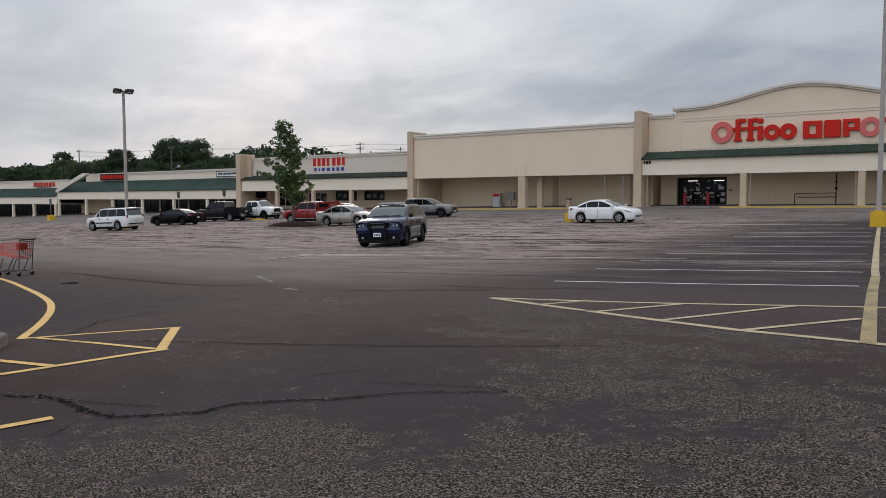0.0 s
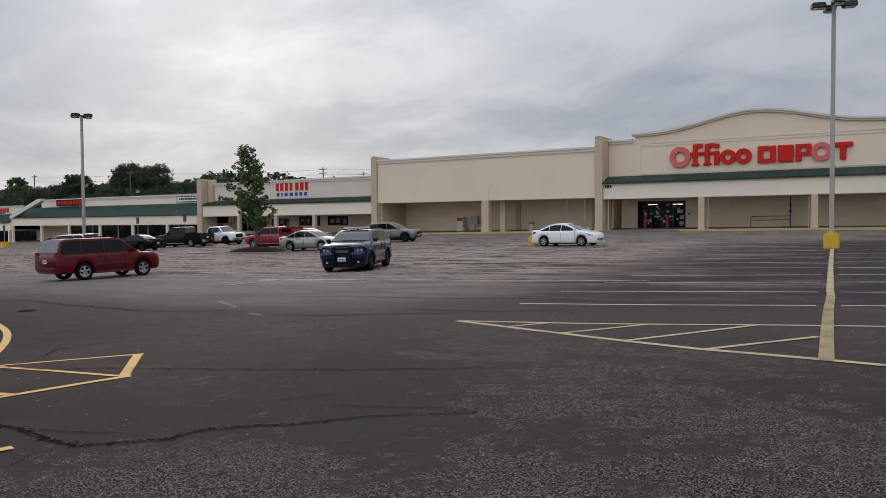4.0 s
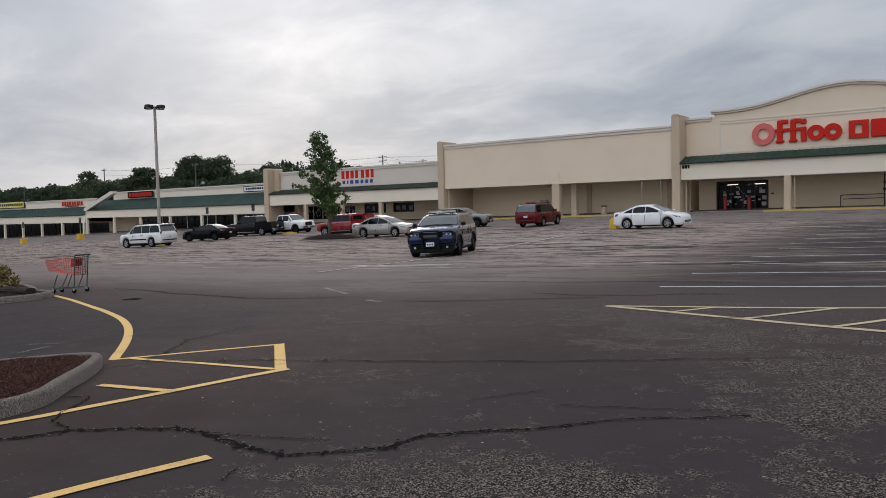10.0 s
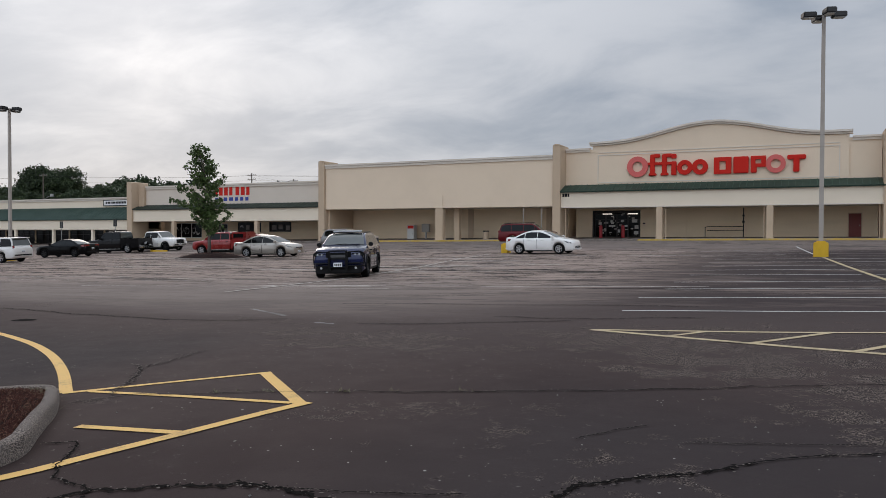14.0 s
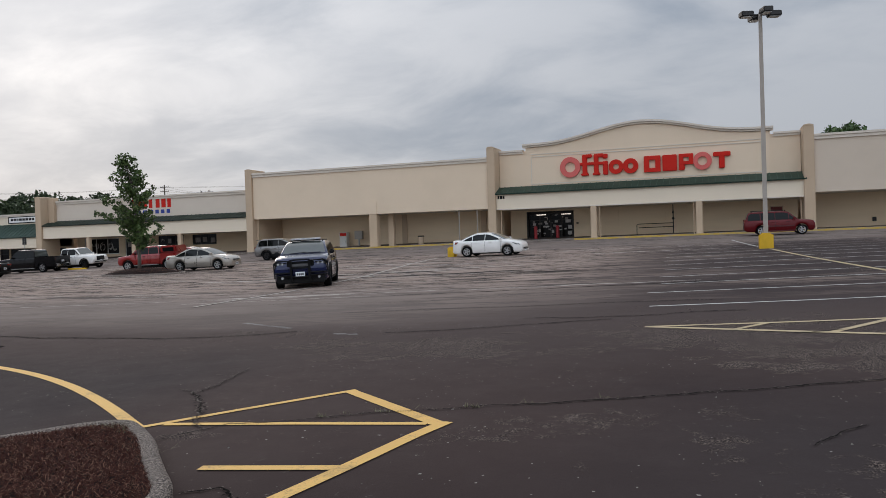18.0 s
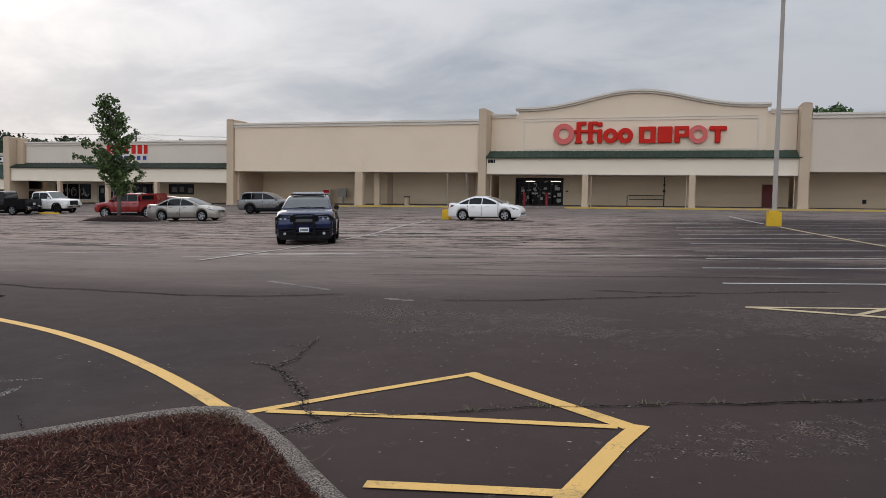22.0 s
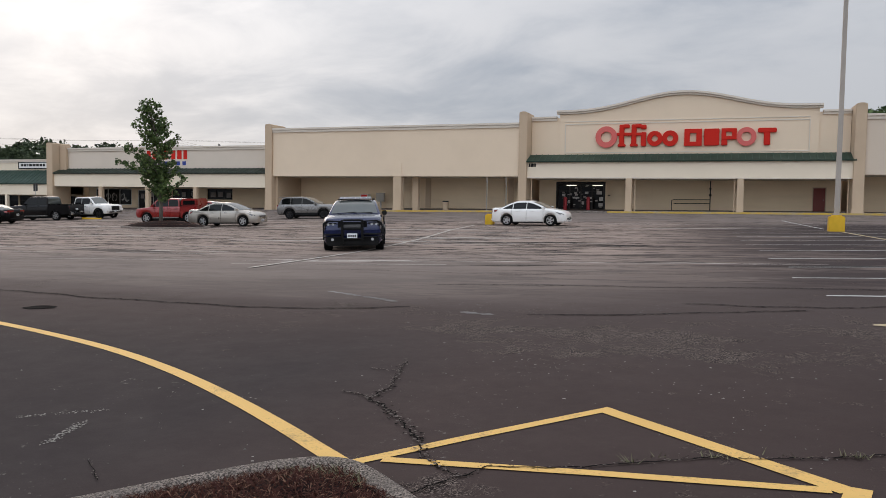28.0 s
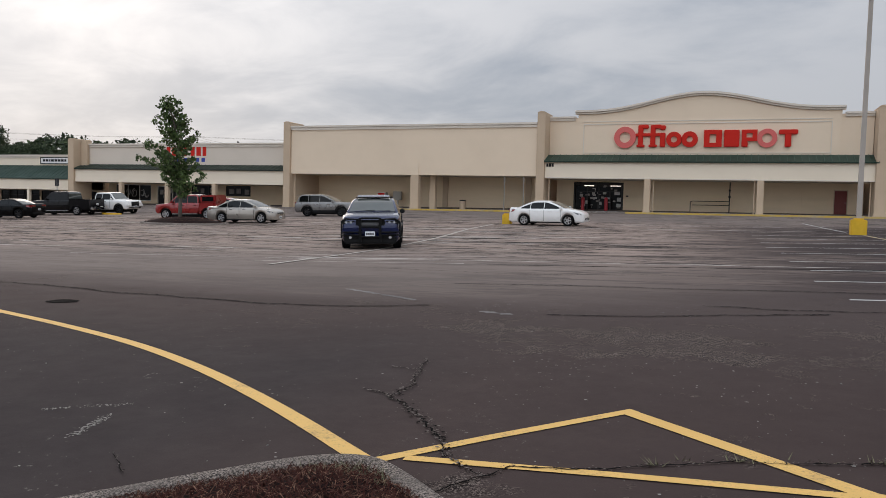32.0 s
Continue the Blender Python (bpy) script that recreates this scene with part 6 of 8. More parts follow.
def cabin(car, mat, belt, roof, xs, wb, wr, splits, rear_glass=True, crown=0.03, trim=None, arch=0.22, seams=()):
    """Pillars and roof as one shell, with the panes set on it. xs: rear base, rear roof, front roof, front base."""
    rb, rr, fr, fb = xs
    line = roofline(belt, roof, xs, crown, arch)
    h = roof - belt

    def wide(z):
        return wb + (wr - wb) * (z - belt + 0.05) / (h + 0.035)

    bm = bmesh.new()
    rows = [[bm.verts.new((p.x, wide(p.y) * f, p.y + d)) for f, d in ((-1, 0), (-0.95, 0.016), (-0.6, 0.03), (0, 0.038), (0.6, 0.03), (0.95, 0.016), (1, 0))] for p in line]
    for p, q in zip(rows, rows[1:]):
        for i in range(6):
            bm.faces.new((p[i], q[i], q[i + 1], p[i + 1])).smooth = True
    for k in (0, 6):
        bm.faces.new([r[k] for r in rows])
    bm.faces.new(rows[0])
    bm.faces.new(rows[-1])
    bmesh.ops.recalc_face_normals(bm, faces=bm.faces[:])
    part("cabin", bm, mat, car)

    def ztop(x):
        for p, q in zip(line, line[1:]):
            if p.x <= x <= q.x:
                return p.y + (q.y - p.y) * (x - p.x) / max(q.x - p.x, 1e-6)
        return belt - 0.05

    z0 = belt + 0.03
    for a, b in zip(splits, splits[1:]):
        a, b = max(a + 0.02, rb + 0.05), min(b - 0.02, fb - 0.05)
        upper = []
        for i in range(17):
            x = a + (b - a) * i / 16
            z = min(ztop(x) - 0.075, ztop(x - 0.06) - 0.045, ztop(x + 0.06) - 0.045)
            if z > z0 + 0.015:
                upper.append((x, z))
        if len(upper) < 4:
            continue
        ring = [(upper[0][0], z0), (upper[-1][0], z0)] + upper[::-1]
        for s in (-1, 1):
            bm = bmesh.new()
            lo = [bm.verts.new((x, s * (wide(z) - 0.01), z)) for x, z in ring]
            hi = [bm.verts.new((x, s * (wide(z) + 0.006), z)) for x, z in ring]
            for i in range(len(ring)):
                j = (i + 1) % len(ring)
                bm.faces.new((lo[i], lo[j], hi[j], hi[i]))
            bm.faces.new(hi)
            bm.faces.new(lo[::-1])
            part("side_window", bm, M["side_glass"], car)
    mid = (rr + fr) / 2
    for name, ok, side in (("windscreen", True, [p for p in line if p.x > mid]), ("rear_window", rear_glass, [p for p in line if p.x < mid])):
        if not ok:
            continue
        side = sorted(side, key=lambda p: p.y)
        strip = []
        for i in range(9):
            z = belt + h * (0.07 + 0.82 * i / 8)
            for p, q in zip(side, side[1:]):
                if p.y <= z <= q.y:
                    strip.append(p.lerp(q, (z - p.y) / max(q.y - p.y, 1e-6)))
                    break
        out = 1 if name == "windscreen" else -1
        bm = bmesh.new()
        lay = []
        for d in (-0.012, 0.014):
            lay.append([[bm.verts.new((p.x + out * d * 0.7, wide(p.y) * f, p.y + d * 0.7 + e)) for f, e in ((-0.9, 0.02), (-0.45, 0.034), (0, 0.04), (0.45, 0.034), (0.9, 0.02))] for p in strip])
        for g in lay:
            for p, q in zip(g, g[1:]):
                for i in range(4):
                    bm.faces.new((p[i], q[i], q[i + 1], p[i + 1]))
        for g, k in ((0, 0), (-1, -1)):
            for i in range(4):
                bm.faces.new((lay[0][g][i], lay[0][g][i + 1], lay[1][g][i + 1], lay[1][g][i]))
        for k in (0, 4):
            for i in range(len(strip) - 1):
                bm.faces.new((lay[0][i][k], lay[0][i + 1][k], lay[1][i + 1][k], lay[1][i][k]))
        part(name, bm, M["car_glass"], car)
    for s in (-1, 1):
        part("mirror", boxed(fb - 0.42, s * (wb + 0.02) - 0.0, belt + 0.0, fb - 0.26, s * (wb + 0.2), belt + 0.16, 0.03), mat if trim is None else trim, car)
        for x, w, zl in seams:
            part("door_seam", boxed(x - 0.004, s * w - 0.012, zl, x + 0.004, s * w + 0.002, belt - 0.03), M["black"], car)


def fittings(car, front, rear, w, lamp_z, tail_z, bumper_z, tail_size=(0.2, 0.2), lamp_size=(0.38, 0.15), grille=None, plate=(True, True), lit=False, trim="plastic", handles=(), handle_mat="plastic", handle_y=0.9, handle_z=0.9):
    """Lamps, grille, bumpers, plates and handles."""
    for s in (-1, 1):
        y0, y1 = sorted((s * (w - 0.06), s * (w - 0.06 - lamp_size[0])))
        if lamp_size[0]:
            part("headlight", boxed(front - 0.26, y0, lamp_z - lamp_size[1] / 2, front - 0.015, y1, lamp_z + lamp_size[1] / 2, 0.03), M["beam"] if lit else M["headlight"], car)
        y0, y1 = sorted((s * (w + 0.004), s * (w - tail_size[0])))
        if tail_size[0]:
            part("taillight", boxed(rear - 0.008, y0, tail_z - tail_size[1] / 2, rear + 0.22, y1, tail_z + tail_size[1] / 2, 0.02), M["brake"] if lit else M["taillight"], car)
        for hx in handles:
            part("door_handle", boxed(hx, s * handle_y - 0.02, handle_z, hx + 0.2, s * handle_y + 0.03, handle_z + 0.035, 0.008), M[handle_mat], car)
    if grille:
        gw, gz0, gz1, gm = grille
        g = part("grille", boxed(front - 0.1, -gw, gz0, front + 0.045, gw, gz1, 0.02), M[gm], car)
        for k in range(3):
            z = gz0 + (gz1 - gz0) * (k + 0.7) / 3.4
            part("grille_bar", boxed(front + 0.046, -gw * 0.94, z, front + 0.055, gw * 0.94, z + 0.02), M["pole_dark" if gm == "black" else "steel"], g)
    part("front_bumper", boxed(front - 0.28, -w * 0.9, bumper_z, front + 0.03, w * 0.9, bumper_z + 0.17, 0.05), M[trim], car)
    part("rear_bumper", boxed(rear - 0.04, -w * 0.93, bumper_z + 0.03, rear + 0.2, w * 0.93, bumper_z + 0.22, 0.05), M[trim], car)
    for ok, x, s, z in ((plate[0], front + 0.035, 1, bumper_z + 0.06), (plate[1], rear - 0.045, -1, bumper_z + 0.32)):
        if ok:
            p = part("number_plate", boxed(min(x, x + 0.012 * s), -0.155, z, max(x, x + 0.012 * s), 0.155, z + 0.15), M["plate"], car)
            for k in range(3):
                part("plate_bar", boxed(min(x + 0.0125 * s, x + 0.016 * s), -0.11 + 0.08 * k, z + 0.04, max(x + 0.0125 * s, x + 0.016 * s), -0.06 + 0.08 * k, z + 0.11), M["black"], p)


def wrap_lamps(car, half, pts, material, name="headlight"):
    """Lamps let into both flanks: pts outlines them along x and z, half gives the body's width there."""
    for s in (-1, 1):
        bm = bmesh.new()
        lo = [bm.verts.new((x, s * (along(half, x) * 1.003 - 0.16), z)) for x, z in pts]
        hi = [bm.verts.new((x + 0.006, s * (along(half, x) * 1.005 + 0.008), z)) for x, z in pts]
        for i in range(len(pts)):
            j = (i + 1) % len(pts)
            bm.faces.new((lo[i], lo[j], hi[j], hi[i]))
        bm.faces.new(hi)
        bm.faces.new(lo[::-1])
        part(name, bm, material, car)


def seat_car(car, x, y, heading):
    """Stand a vehicle on the sloping ground; a black underside box deepens its shade."""
    part("underbody", boxed(-1.75, -0.7, 0.16, 1.75, 0.7, 0.32, 0.03), M["plastic"], car)
    car.matrix_world = on_ground(x, y, heading)


def on_ground(x, y, heading):
    h = radians(heading)
    u = Vector((math.cos(h), math.sin(h), 0))
    v = Vector((-u.y, u.x, 0))
    d = 1.3
    fx = Vector((u.x, u.y, (G(x + u.x * d, y + u.y * d) - G(x - u.x * d, y - u.y * d)) / (2 * d))).normalized()
    fy = Vector((v.x, v.y, (G(x + v.x, y + v.y) - G(x - v.x, y - v.y)) / 2)).normalized()
    fz = fx.cross(fy).normalized()
    fy = fz.cross(fx)
    m = Matrix((fx, fy, fz)).transposed().to_4x4()
    m.translation = (x, y, (G(x + u.x * d, y + u.y * d) + G(x - u.x * d, y - u.y * d)) / 2 + 0.002)
    return m


def wheels(car, wb, track, r, wide, rim):
    return [wheel(car, x, s * track / 2, r, wide, rim, s) for x in (wb / 2, -wb / 2) for s in (-1, 1)]


def sedan(name, label, paint_mat, wb, front, rear, w, hood, boot, belt, roof, xs, r, rim="rim", splits=None):
    car = thing(name, label, "car")
    top = [(rear, belt - 0.2), (rear + 0.05, boot - 0.06), (rear + 0.12, boot), (rear + 0.4, boot - 0.02), (xs[0], belt + 0.03), (xs[3], belt + 0.02), (front - 0.8, hood), (front - 0.45, hood - 0.055), (front - 0.2, hood - 0.13), (front - 0.06, hood - 0.23), (front, hood - 0.36)]
    half = [(rear, w * 0.78), (rear + 0.08, w * 0.88), (rear + 0.35, w * 0.97), (-wb / 2 + 0.1, w), (wb / 2 - 0.1, w), (front - 0.55, w * 0.97), (front - 0.2, w * 0.88), (front - 0.06, w * 0.76), (front, w * 0.66)]
    part("body", car_body(top, half, 0.2, (-wb / 2, wb / 2), r + 0.055, r), paint_mat, car, smooth=True)
    cabin(car, paint_mat, belt, roof, xs, w * 0.93, w * 0.66, splits or [xs[0], xs[0] + 0.75, (xs[0] + xs[3]) / 2, xs[3]], arch=0.55, crown=0.05, seams=[(x, w * 1.006, 0.3) for x in (-0.98, -0.1, 0.92)])
    wrap_lamps(car, half, [(front - 0.58, hood - 0.13), (front - 0.15, hood - 0.24), (front - 0.12, hood - 0.31), (front - 0.34, hood - 0.28)], M["lamp_dark"])
    wrap_lamps(car, half, [(rear + 0.02, boot - 0.12), (rear + 0.05, boot - 0.3), (rear + 0.36, boot - 0.22), (rear + 0.44, boot - 0.1)], M["taillight"], "taillight")
    part("sill", boxed(-wb / 2 + r + 0.08, -w * 0.985, 0.17, wb / 2 - r - 0.08, w * 0.985, 0.26, 0.02), M["plastic"], car)
    wheels(car, wb, 2 * w - 0.24, r, 0.21, M[rim])
    return car


def arch_flares(car, wb, w, r):
    """Black lips round the wheel arches."""
    n = 12
    for a in (-wb / 2, wb / 2):
        for s in (-1, 1):
            outer = [(a + (r + 0.13) * math.cos(math.pi * i / n), r + (r + 0.13) * math.sin(math.pi * i / n)) for i in range(n + 1)]
            inner = [(a + (r + 0.06) * math.cos(math.pi * i / n), r + (r + 0.06) * math.sin(math.pi * i / n)) for i in range(n + 1)]
            y0, y1 = sorted((s * (w - 0.06), s * (w + 0.022)))
            part("wheel_arch", prism(bmesh.new(), outer + inner[::-1], y0, y1), M["plastic"], car)


def police_car():
    car = thing("police_car", "dark blue police sport utility car with a black push bar", "police car")
    pm = car_paint("navy_blue_car_paint", (0.003, 0.010, 0.055), 0.3, 0.2, 1.5, 0.85)
    wb, front, rear, w, r = 3.04, 2.42, -2.66, 1.03, 0.39
    top = [(rear, 1.0), (rear + 0.05, 1.16), (rear + 0.3, 1.2), (0.9, 1.22), (1.2, 1.26), (1.6, 1.235), (front - 0.4, 1.185), (front - 0.16, 1.12), (front - 0.05, 1.0), (front, 0.84)]
    half = [(rear, w * 0.86), (rear + 0.1, w * 0.95), (-1.4, w), (1.4, w), (front - 0.4, w * 0.98), (front - 0.12, w * 0.93), (front, w * 0.86)]
    part("body", car_body(top, half, 0.28, (-wb / 2, wb / 2), r + 0.07, r), pm, car, smooth=True)
    cabin(car, pm, 1.22, 1.74, (-2.52, -2.2, 0.34, 1.24), w * 0.93, w * 0.72, [-2.6, -1.45, -0.35, 0.62, 1.3], trim=M["plastic"], arch=0.35, seams=[(x, w * 1.006, 0.4) for x in (-0.9, -0.35, 0.9)])
    part("sill", boxed(-1.05, -w * 0.985, 0.25, 1.05, w * 0.985, 0.36, 0.02), M["plastic"], car)
    wheels(car, wb, 1.8, r, 0.27, M["rim_dark"])
    fittings(car, front, rear, w * 0.93, 0.96, 1.05, 0.3, (0.24, 0.2), (0, 0.10), None, plate=(False, True), handles=(-0.65, 0.35), handle_y=1.025, handle_z=1.04)
    g = part("grille", boxed(front - 0.1, -0.5, 0.82, front + 0.02, 0.5, 1.02, 0.02), M["black"], car)
    for z in (0.87, 0.92, 0.97):
        part("grille_bar", boxed(front + 0.021, -0.47, z, front + 0.03, 0.47, z + 0.014), M["plastic"], g)
    # the bar's two uprights, its cross tubes and the hoops round the headlights
    bar = part("push_bar", boxed(front + 0.08, -0.385, 0.26, front + 0.17, -0.295, 1.1, 0.02), M["black"], car, "black steel push bar")
    part("upright", boxed(front + 0.08, 0.295, 0.26, front + 0.17, 0.385, 1.1, 0.02), M["black"], bar)
    bm = bmesh.new()
    for z in (0.44, 0.78, 1.08):
        rod(bm, (front + 0.12, -0.295, z), (front + 0.12, 0.295, z), 0.032)
    for q in (-1, 1):
        rod(bm, (front + 0.12, q * 0.385, 1.04), (front + 0.02, q * 0.84, 1.06), 0.024)
        rod(bm, (front + 0.02, q * 0.84, 1.06), (front - 0.14, q * 1.0, 0.96), 0.024)
        rod(bm, (front - 0.14, q * 1.0, 0.96), (front - 0.14, q * 1.0, 0.56), 0.024)
        for z in (0.5, 0.6):
            rod(bm, (front - 0.14, q * 1.0, z), (front + 0.06, q * 0.86, z), 0.026)
            rod(bm, (front + 0.06, q * 0.86, z), (front + 0.12, q * 0.385, z), 0.026)
        rod(bm, (front + 0.12, q * 0.34, 0.7), (front - 0.1, q * 0.34, 0.7), 0.03)
    part("tube_frame", bm, M["black"], bar)
    part("siren_box", boxed(front + 0.04, -0.3, 0.82, front + 0.11, 0.3, 0.93, 0.02), M["pole_dark"], bar, "dark grey speaker box behind the bar")
    part("bumper_cover", boxed(front - 0.3, -0.96, 0.53, front + 0.035, 0.96, 0.80, 0.06), pm, car)
    part("lower_bumper", boxed(front - 0.3, -0.9, 0.2, front + 0.03, 0.9, 0.528, 0.05), M["plastic"], car)
    for q in (-1, 1):
        part("headlight_surround", boxed(front - 0.3, min(q * 0.5, q * 0.99), 0.85, front - 0.03, max(q * 0.5, q * 0.99), 1.03, 0.04), M["black"], car)
        lamp = part("headlight", boxed(front - 0.2, min(q * 0.56, q * 0.94), 0.88, front - 0.022, max(q * 0.56, q * 0.94), 0.99, 0.04), M["lamp_dark"], car, "smoked headlight, unlit")
        for y in (0.66, 0.82):
            part("projector", rod(bmesh.new(), (front - 0.03, q * y, 0.935), (front - 0.012, q * y, 0.935), 0.04, sides=12), M["headlight"], lamp)
    part("wiper", rod(bmesh.new(), (1.2, -0.6, 1.29), (1.12, 0.1, 1.33), 0.012), M["black"], car)
    part("wiper", rod(bmesh.new(), (1.2, 0.05, 1.3), (1.12, 0.65, 1.31), 0.012), M["black"], car)
    part("dashboard_top", boxed(0.7, -0.7, 1.18, 1.05, 0.7, 1.23, 0.02), M["plastic"], car)
    p = part("number_plate", boxed(front + 0.172, -0.17, 0.47, front + 0.184, 0.17, 0.63), M["plate"], car)
    for k in range(4):
        part("plate_bar", boxed(front + 0.185, -0.13 + 0.07 * k, 0.51, front + 0.189, -0.085 + 0.07 * k, 0.58), M["black"], p)
    part("bar_foot", boxed(-0.02, -0.58, 1.77, 0.2, 0.58, 1.805), M["black"], car)
    lb = part("light_bar", boxed(-0.05, -0.6, 1.806, 0.25, 0.6, 1.88, 0.03), M["cabinet_white"], car, "low pale roof light bar, unlit")
    for k in range(6):
        y = -0.58 + 0.2 * k
        part("light_lens", boxed(0.25, y, 1.815, 0.262, y + 0.17, 1.865), M["headlight"], lb)
    bm = bmesh.new()
    for s in (-1, 1):
        rod(bm, (-1.9, s * 0.64, 1.785), (0.1, s * 0.64, 1.785), 0.022)
    part("roof_rail", bm, M["plastic"], car)
    part("fog_lamp", rod(bmesh.new(), (front + 0.02, 0.68, 0.42), (front + 0.05, 0.68, 0.42), 0.05, sides=14), M["headlight"], car)
    part("fog_lamp", rod(bmesh.new(), (front + 0.02, -0.68, 0.42), (front + 0.05, -0.68, 0.42), 0.05, sides=14), M["headlight"], car)
    for s in (-1, 1):
        part("door_stripe", boxed(-0.9, s * 1.037 - 0.004, 0.72, 0.9, s * 1.037 + 0.004, 0.82), M["steel"], car, "pale stripe along the doors")
    arch_flares(car, wb, w, r)
    seat_car(car, -21.5, 26.85, -66.6)


def boxy_suv(name, label, pm, wb, front, rear, w, belt, roof, xs, splits, r, hood, rim="rim", rack=True, clad="plastic", sill=0.3, arch=0.25, moulding=True):
    car = thing(name, label, "car")
    top = [(rear, belt - 0.1), (rear + 0.03, belt), (rear + 0.3, belt + 0.01), (xs[3], belt), (front - 0.3, hood), (front - 0.08, hood - 0.08), (front, hood - 0.24)]
    half = [(rear, w * 0.92), (rear + 0.1, w * 0.97), (-wb / 2, w), (wb / 2, w), (front - 0.3, w * 0.97), (front - 0.1, w * 0.9), (front, w * 0.8)]
    part("body", car_body(top, half, sill, (-wb / 2, wb / 2), r + 0.06, r), pm, car, smooth=True)
    cabin(car, pm, belt, roof, xs, w * 0.94, w * 0.78, splits, arch=arch, seams=[(x, w * 1.006, sill + 0.1) for x in splits[1:-1] if abs(abs(x) - wb / 2) > r + 0.02])
    part("sill", boxed(-wb / 2 + r + 0.09, -w * 0.99, sill - 0.04, wb / 2 - r - 0.09, w * 0.99, sill + 0.09, 0.02), M[clad], car)
    for s in (-1, 1) if moulding else ():
        part("side_moulding", boxed(-wb / 2 + r + 0.12, s * w - 0.012, 0.62, wb / 2 - r - 0.12, s * w + 0.012, 0.72, 0.006), M[clad], car)
    if rack:
        bm = bmesh.new()
        for s in (-1, 1):
            rod(bm, (xs[1] + 0.2, s * w * 0.66, roof + 0.07), (xs[2] - 0.1, s * w * 0.66, roof + 0.07), 0.02)
            for x in (xs[1] + 0.25, xs[2] - 0.15):
                rod(bm, (x, s * w * 0.66, roof), (x, s * w * 0.66, roof + 0.07), 0.02)
        for x in (xs[1] + 0.7, xs[2] - 0.6):
            rod(bm, (x, -w * 0.66, roof + 0.075), (x, w * 0.66, roof + 0.075), 0.018)
        part("roof_rack", bm, M["plastic"], car)
    return car


def pickup(name, label, pm, wb, front, rear, w, belt, roof, xs, splits, r, hood, bed0, sill=0.42, rim="rim"):
    """A pickup: cab and nose as one shell, an open bed behind."""
    car = thing(name, label, "pickup truck")
    top = [(bed0, belt), (xs[3], belt), (front - 0.45, hood), (front - 0.1, hood - 0.05), (front, hood - 0.2)]
    half = [(bed0, w * 0.97), (bed0 + 0.06, w), (wb / 2, w), (front - 0.3, w * 0.98), (front - 0.1, w * 0.94), (front, w * 0.86)]
    part("body", car_body(top, half, sill, (wb / 2,), r + 0.07, r), pm, car, smooth=True)
    cabin(car, pm, belt, roof, xs, w * 0.92, w * 0.76, splits, arch=0.28, seams=[(x, w * 1.006, sill + 0.1) for x in splits[1:-1]])
    # bed walls with arches, floor and tailgate
    rail = belt + 0.02
    a, rr, n = -wb / 2, r + 0.07, 14
    arc = [(a + rr * math.cos(math.pi * i / n), r + rr * math.sin(math.pi * i / n)) for i in range(n + 1)]
    outline = [(rear, sill + 0.1), (a - rr - 0.001, sill + 0.06)] + arc[::-1] + [(bed0 - 0.03, sill), (bed0 - 0.03, rail), (rear, rail)]
    for s in (-1, 1):
        y0, y1 = sorted((s * (w - 0.09), s * w))
        part("bed_side", prism(bmesh.new(), outline, y0, y1), pm, car)
    part("bed_floor", boxed(rear + 0.08, -w + 0.092, sill + 0.32, bed0 - 0.09, w - 0.092, sill + 0.38), M["plastic"], car)
    part("bed_front", boxed(bed0 - 0.088, -w + 0.092, sill + 0.2, bed0 - 0.031, w - 0.092, rail), pm, car)
    part("tailgate", boxed(rear, -w + 0.092, sill + 0.3, rear + 0.07, w - 0.092, rail, 0.015), pm, car)
    part("step_bumper", boxed(rear - 0.16, -w * 0.94, sill + 0.02, rear - 0.003, w * 0.94, sill + 0.22, 0.03), M["chrome"], car)
    part("frame_rail", boxed(rear + 0.1, -0.5, sill - 0.08, front - 0.6, 0.5, sill + 0.15), M["plastic"], car)
    wheels(car, wb, 2 * w - 0.28, r, 0.27, M[rim])
    for s in (-1, 1):
        part("running_board", boxed(-wb / 2 + r + 0.35, min(s * (w - 0.1), s * (w + 0.04)), sill - 0.05, wb / 2 - r - 0.15, max(s * (w - 0.1), s * (w + 0.04)), sill, 0.01), M["steel"], car)
    return car


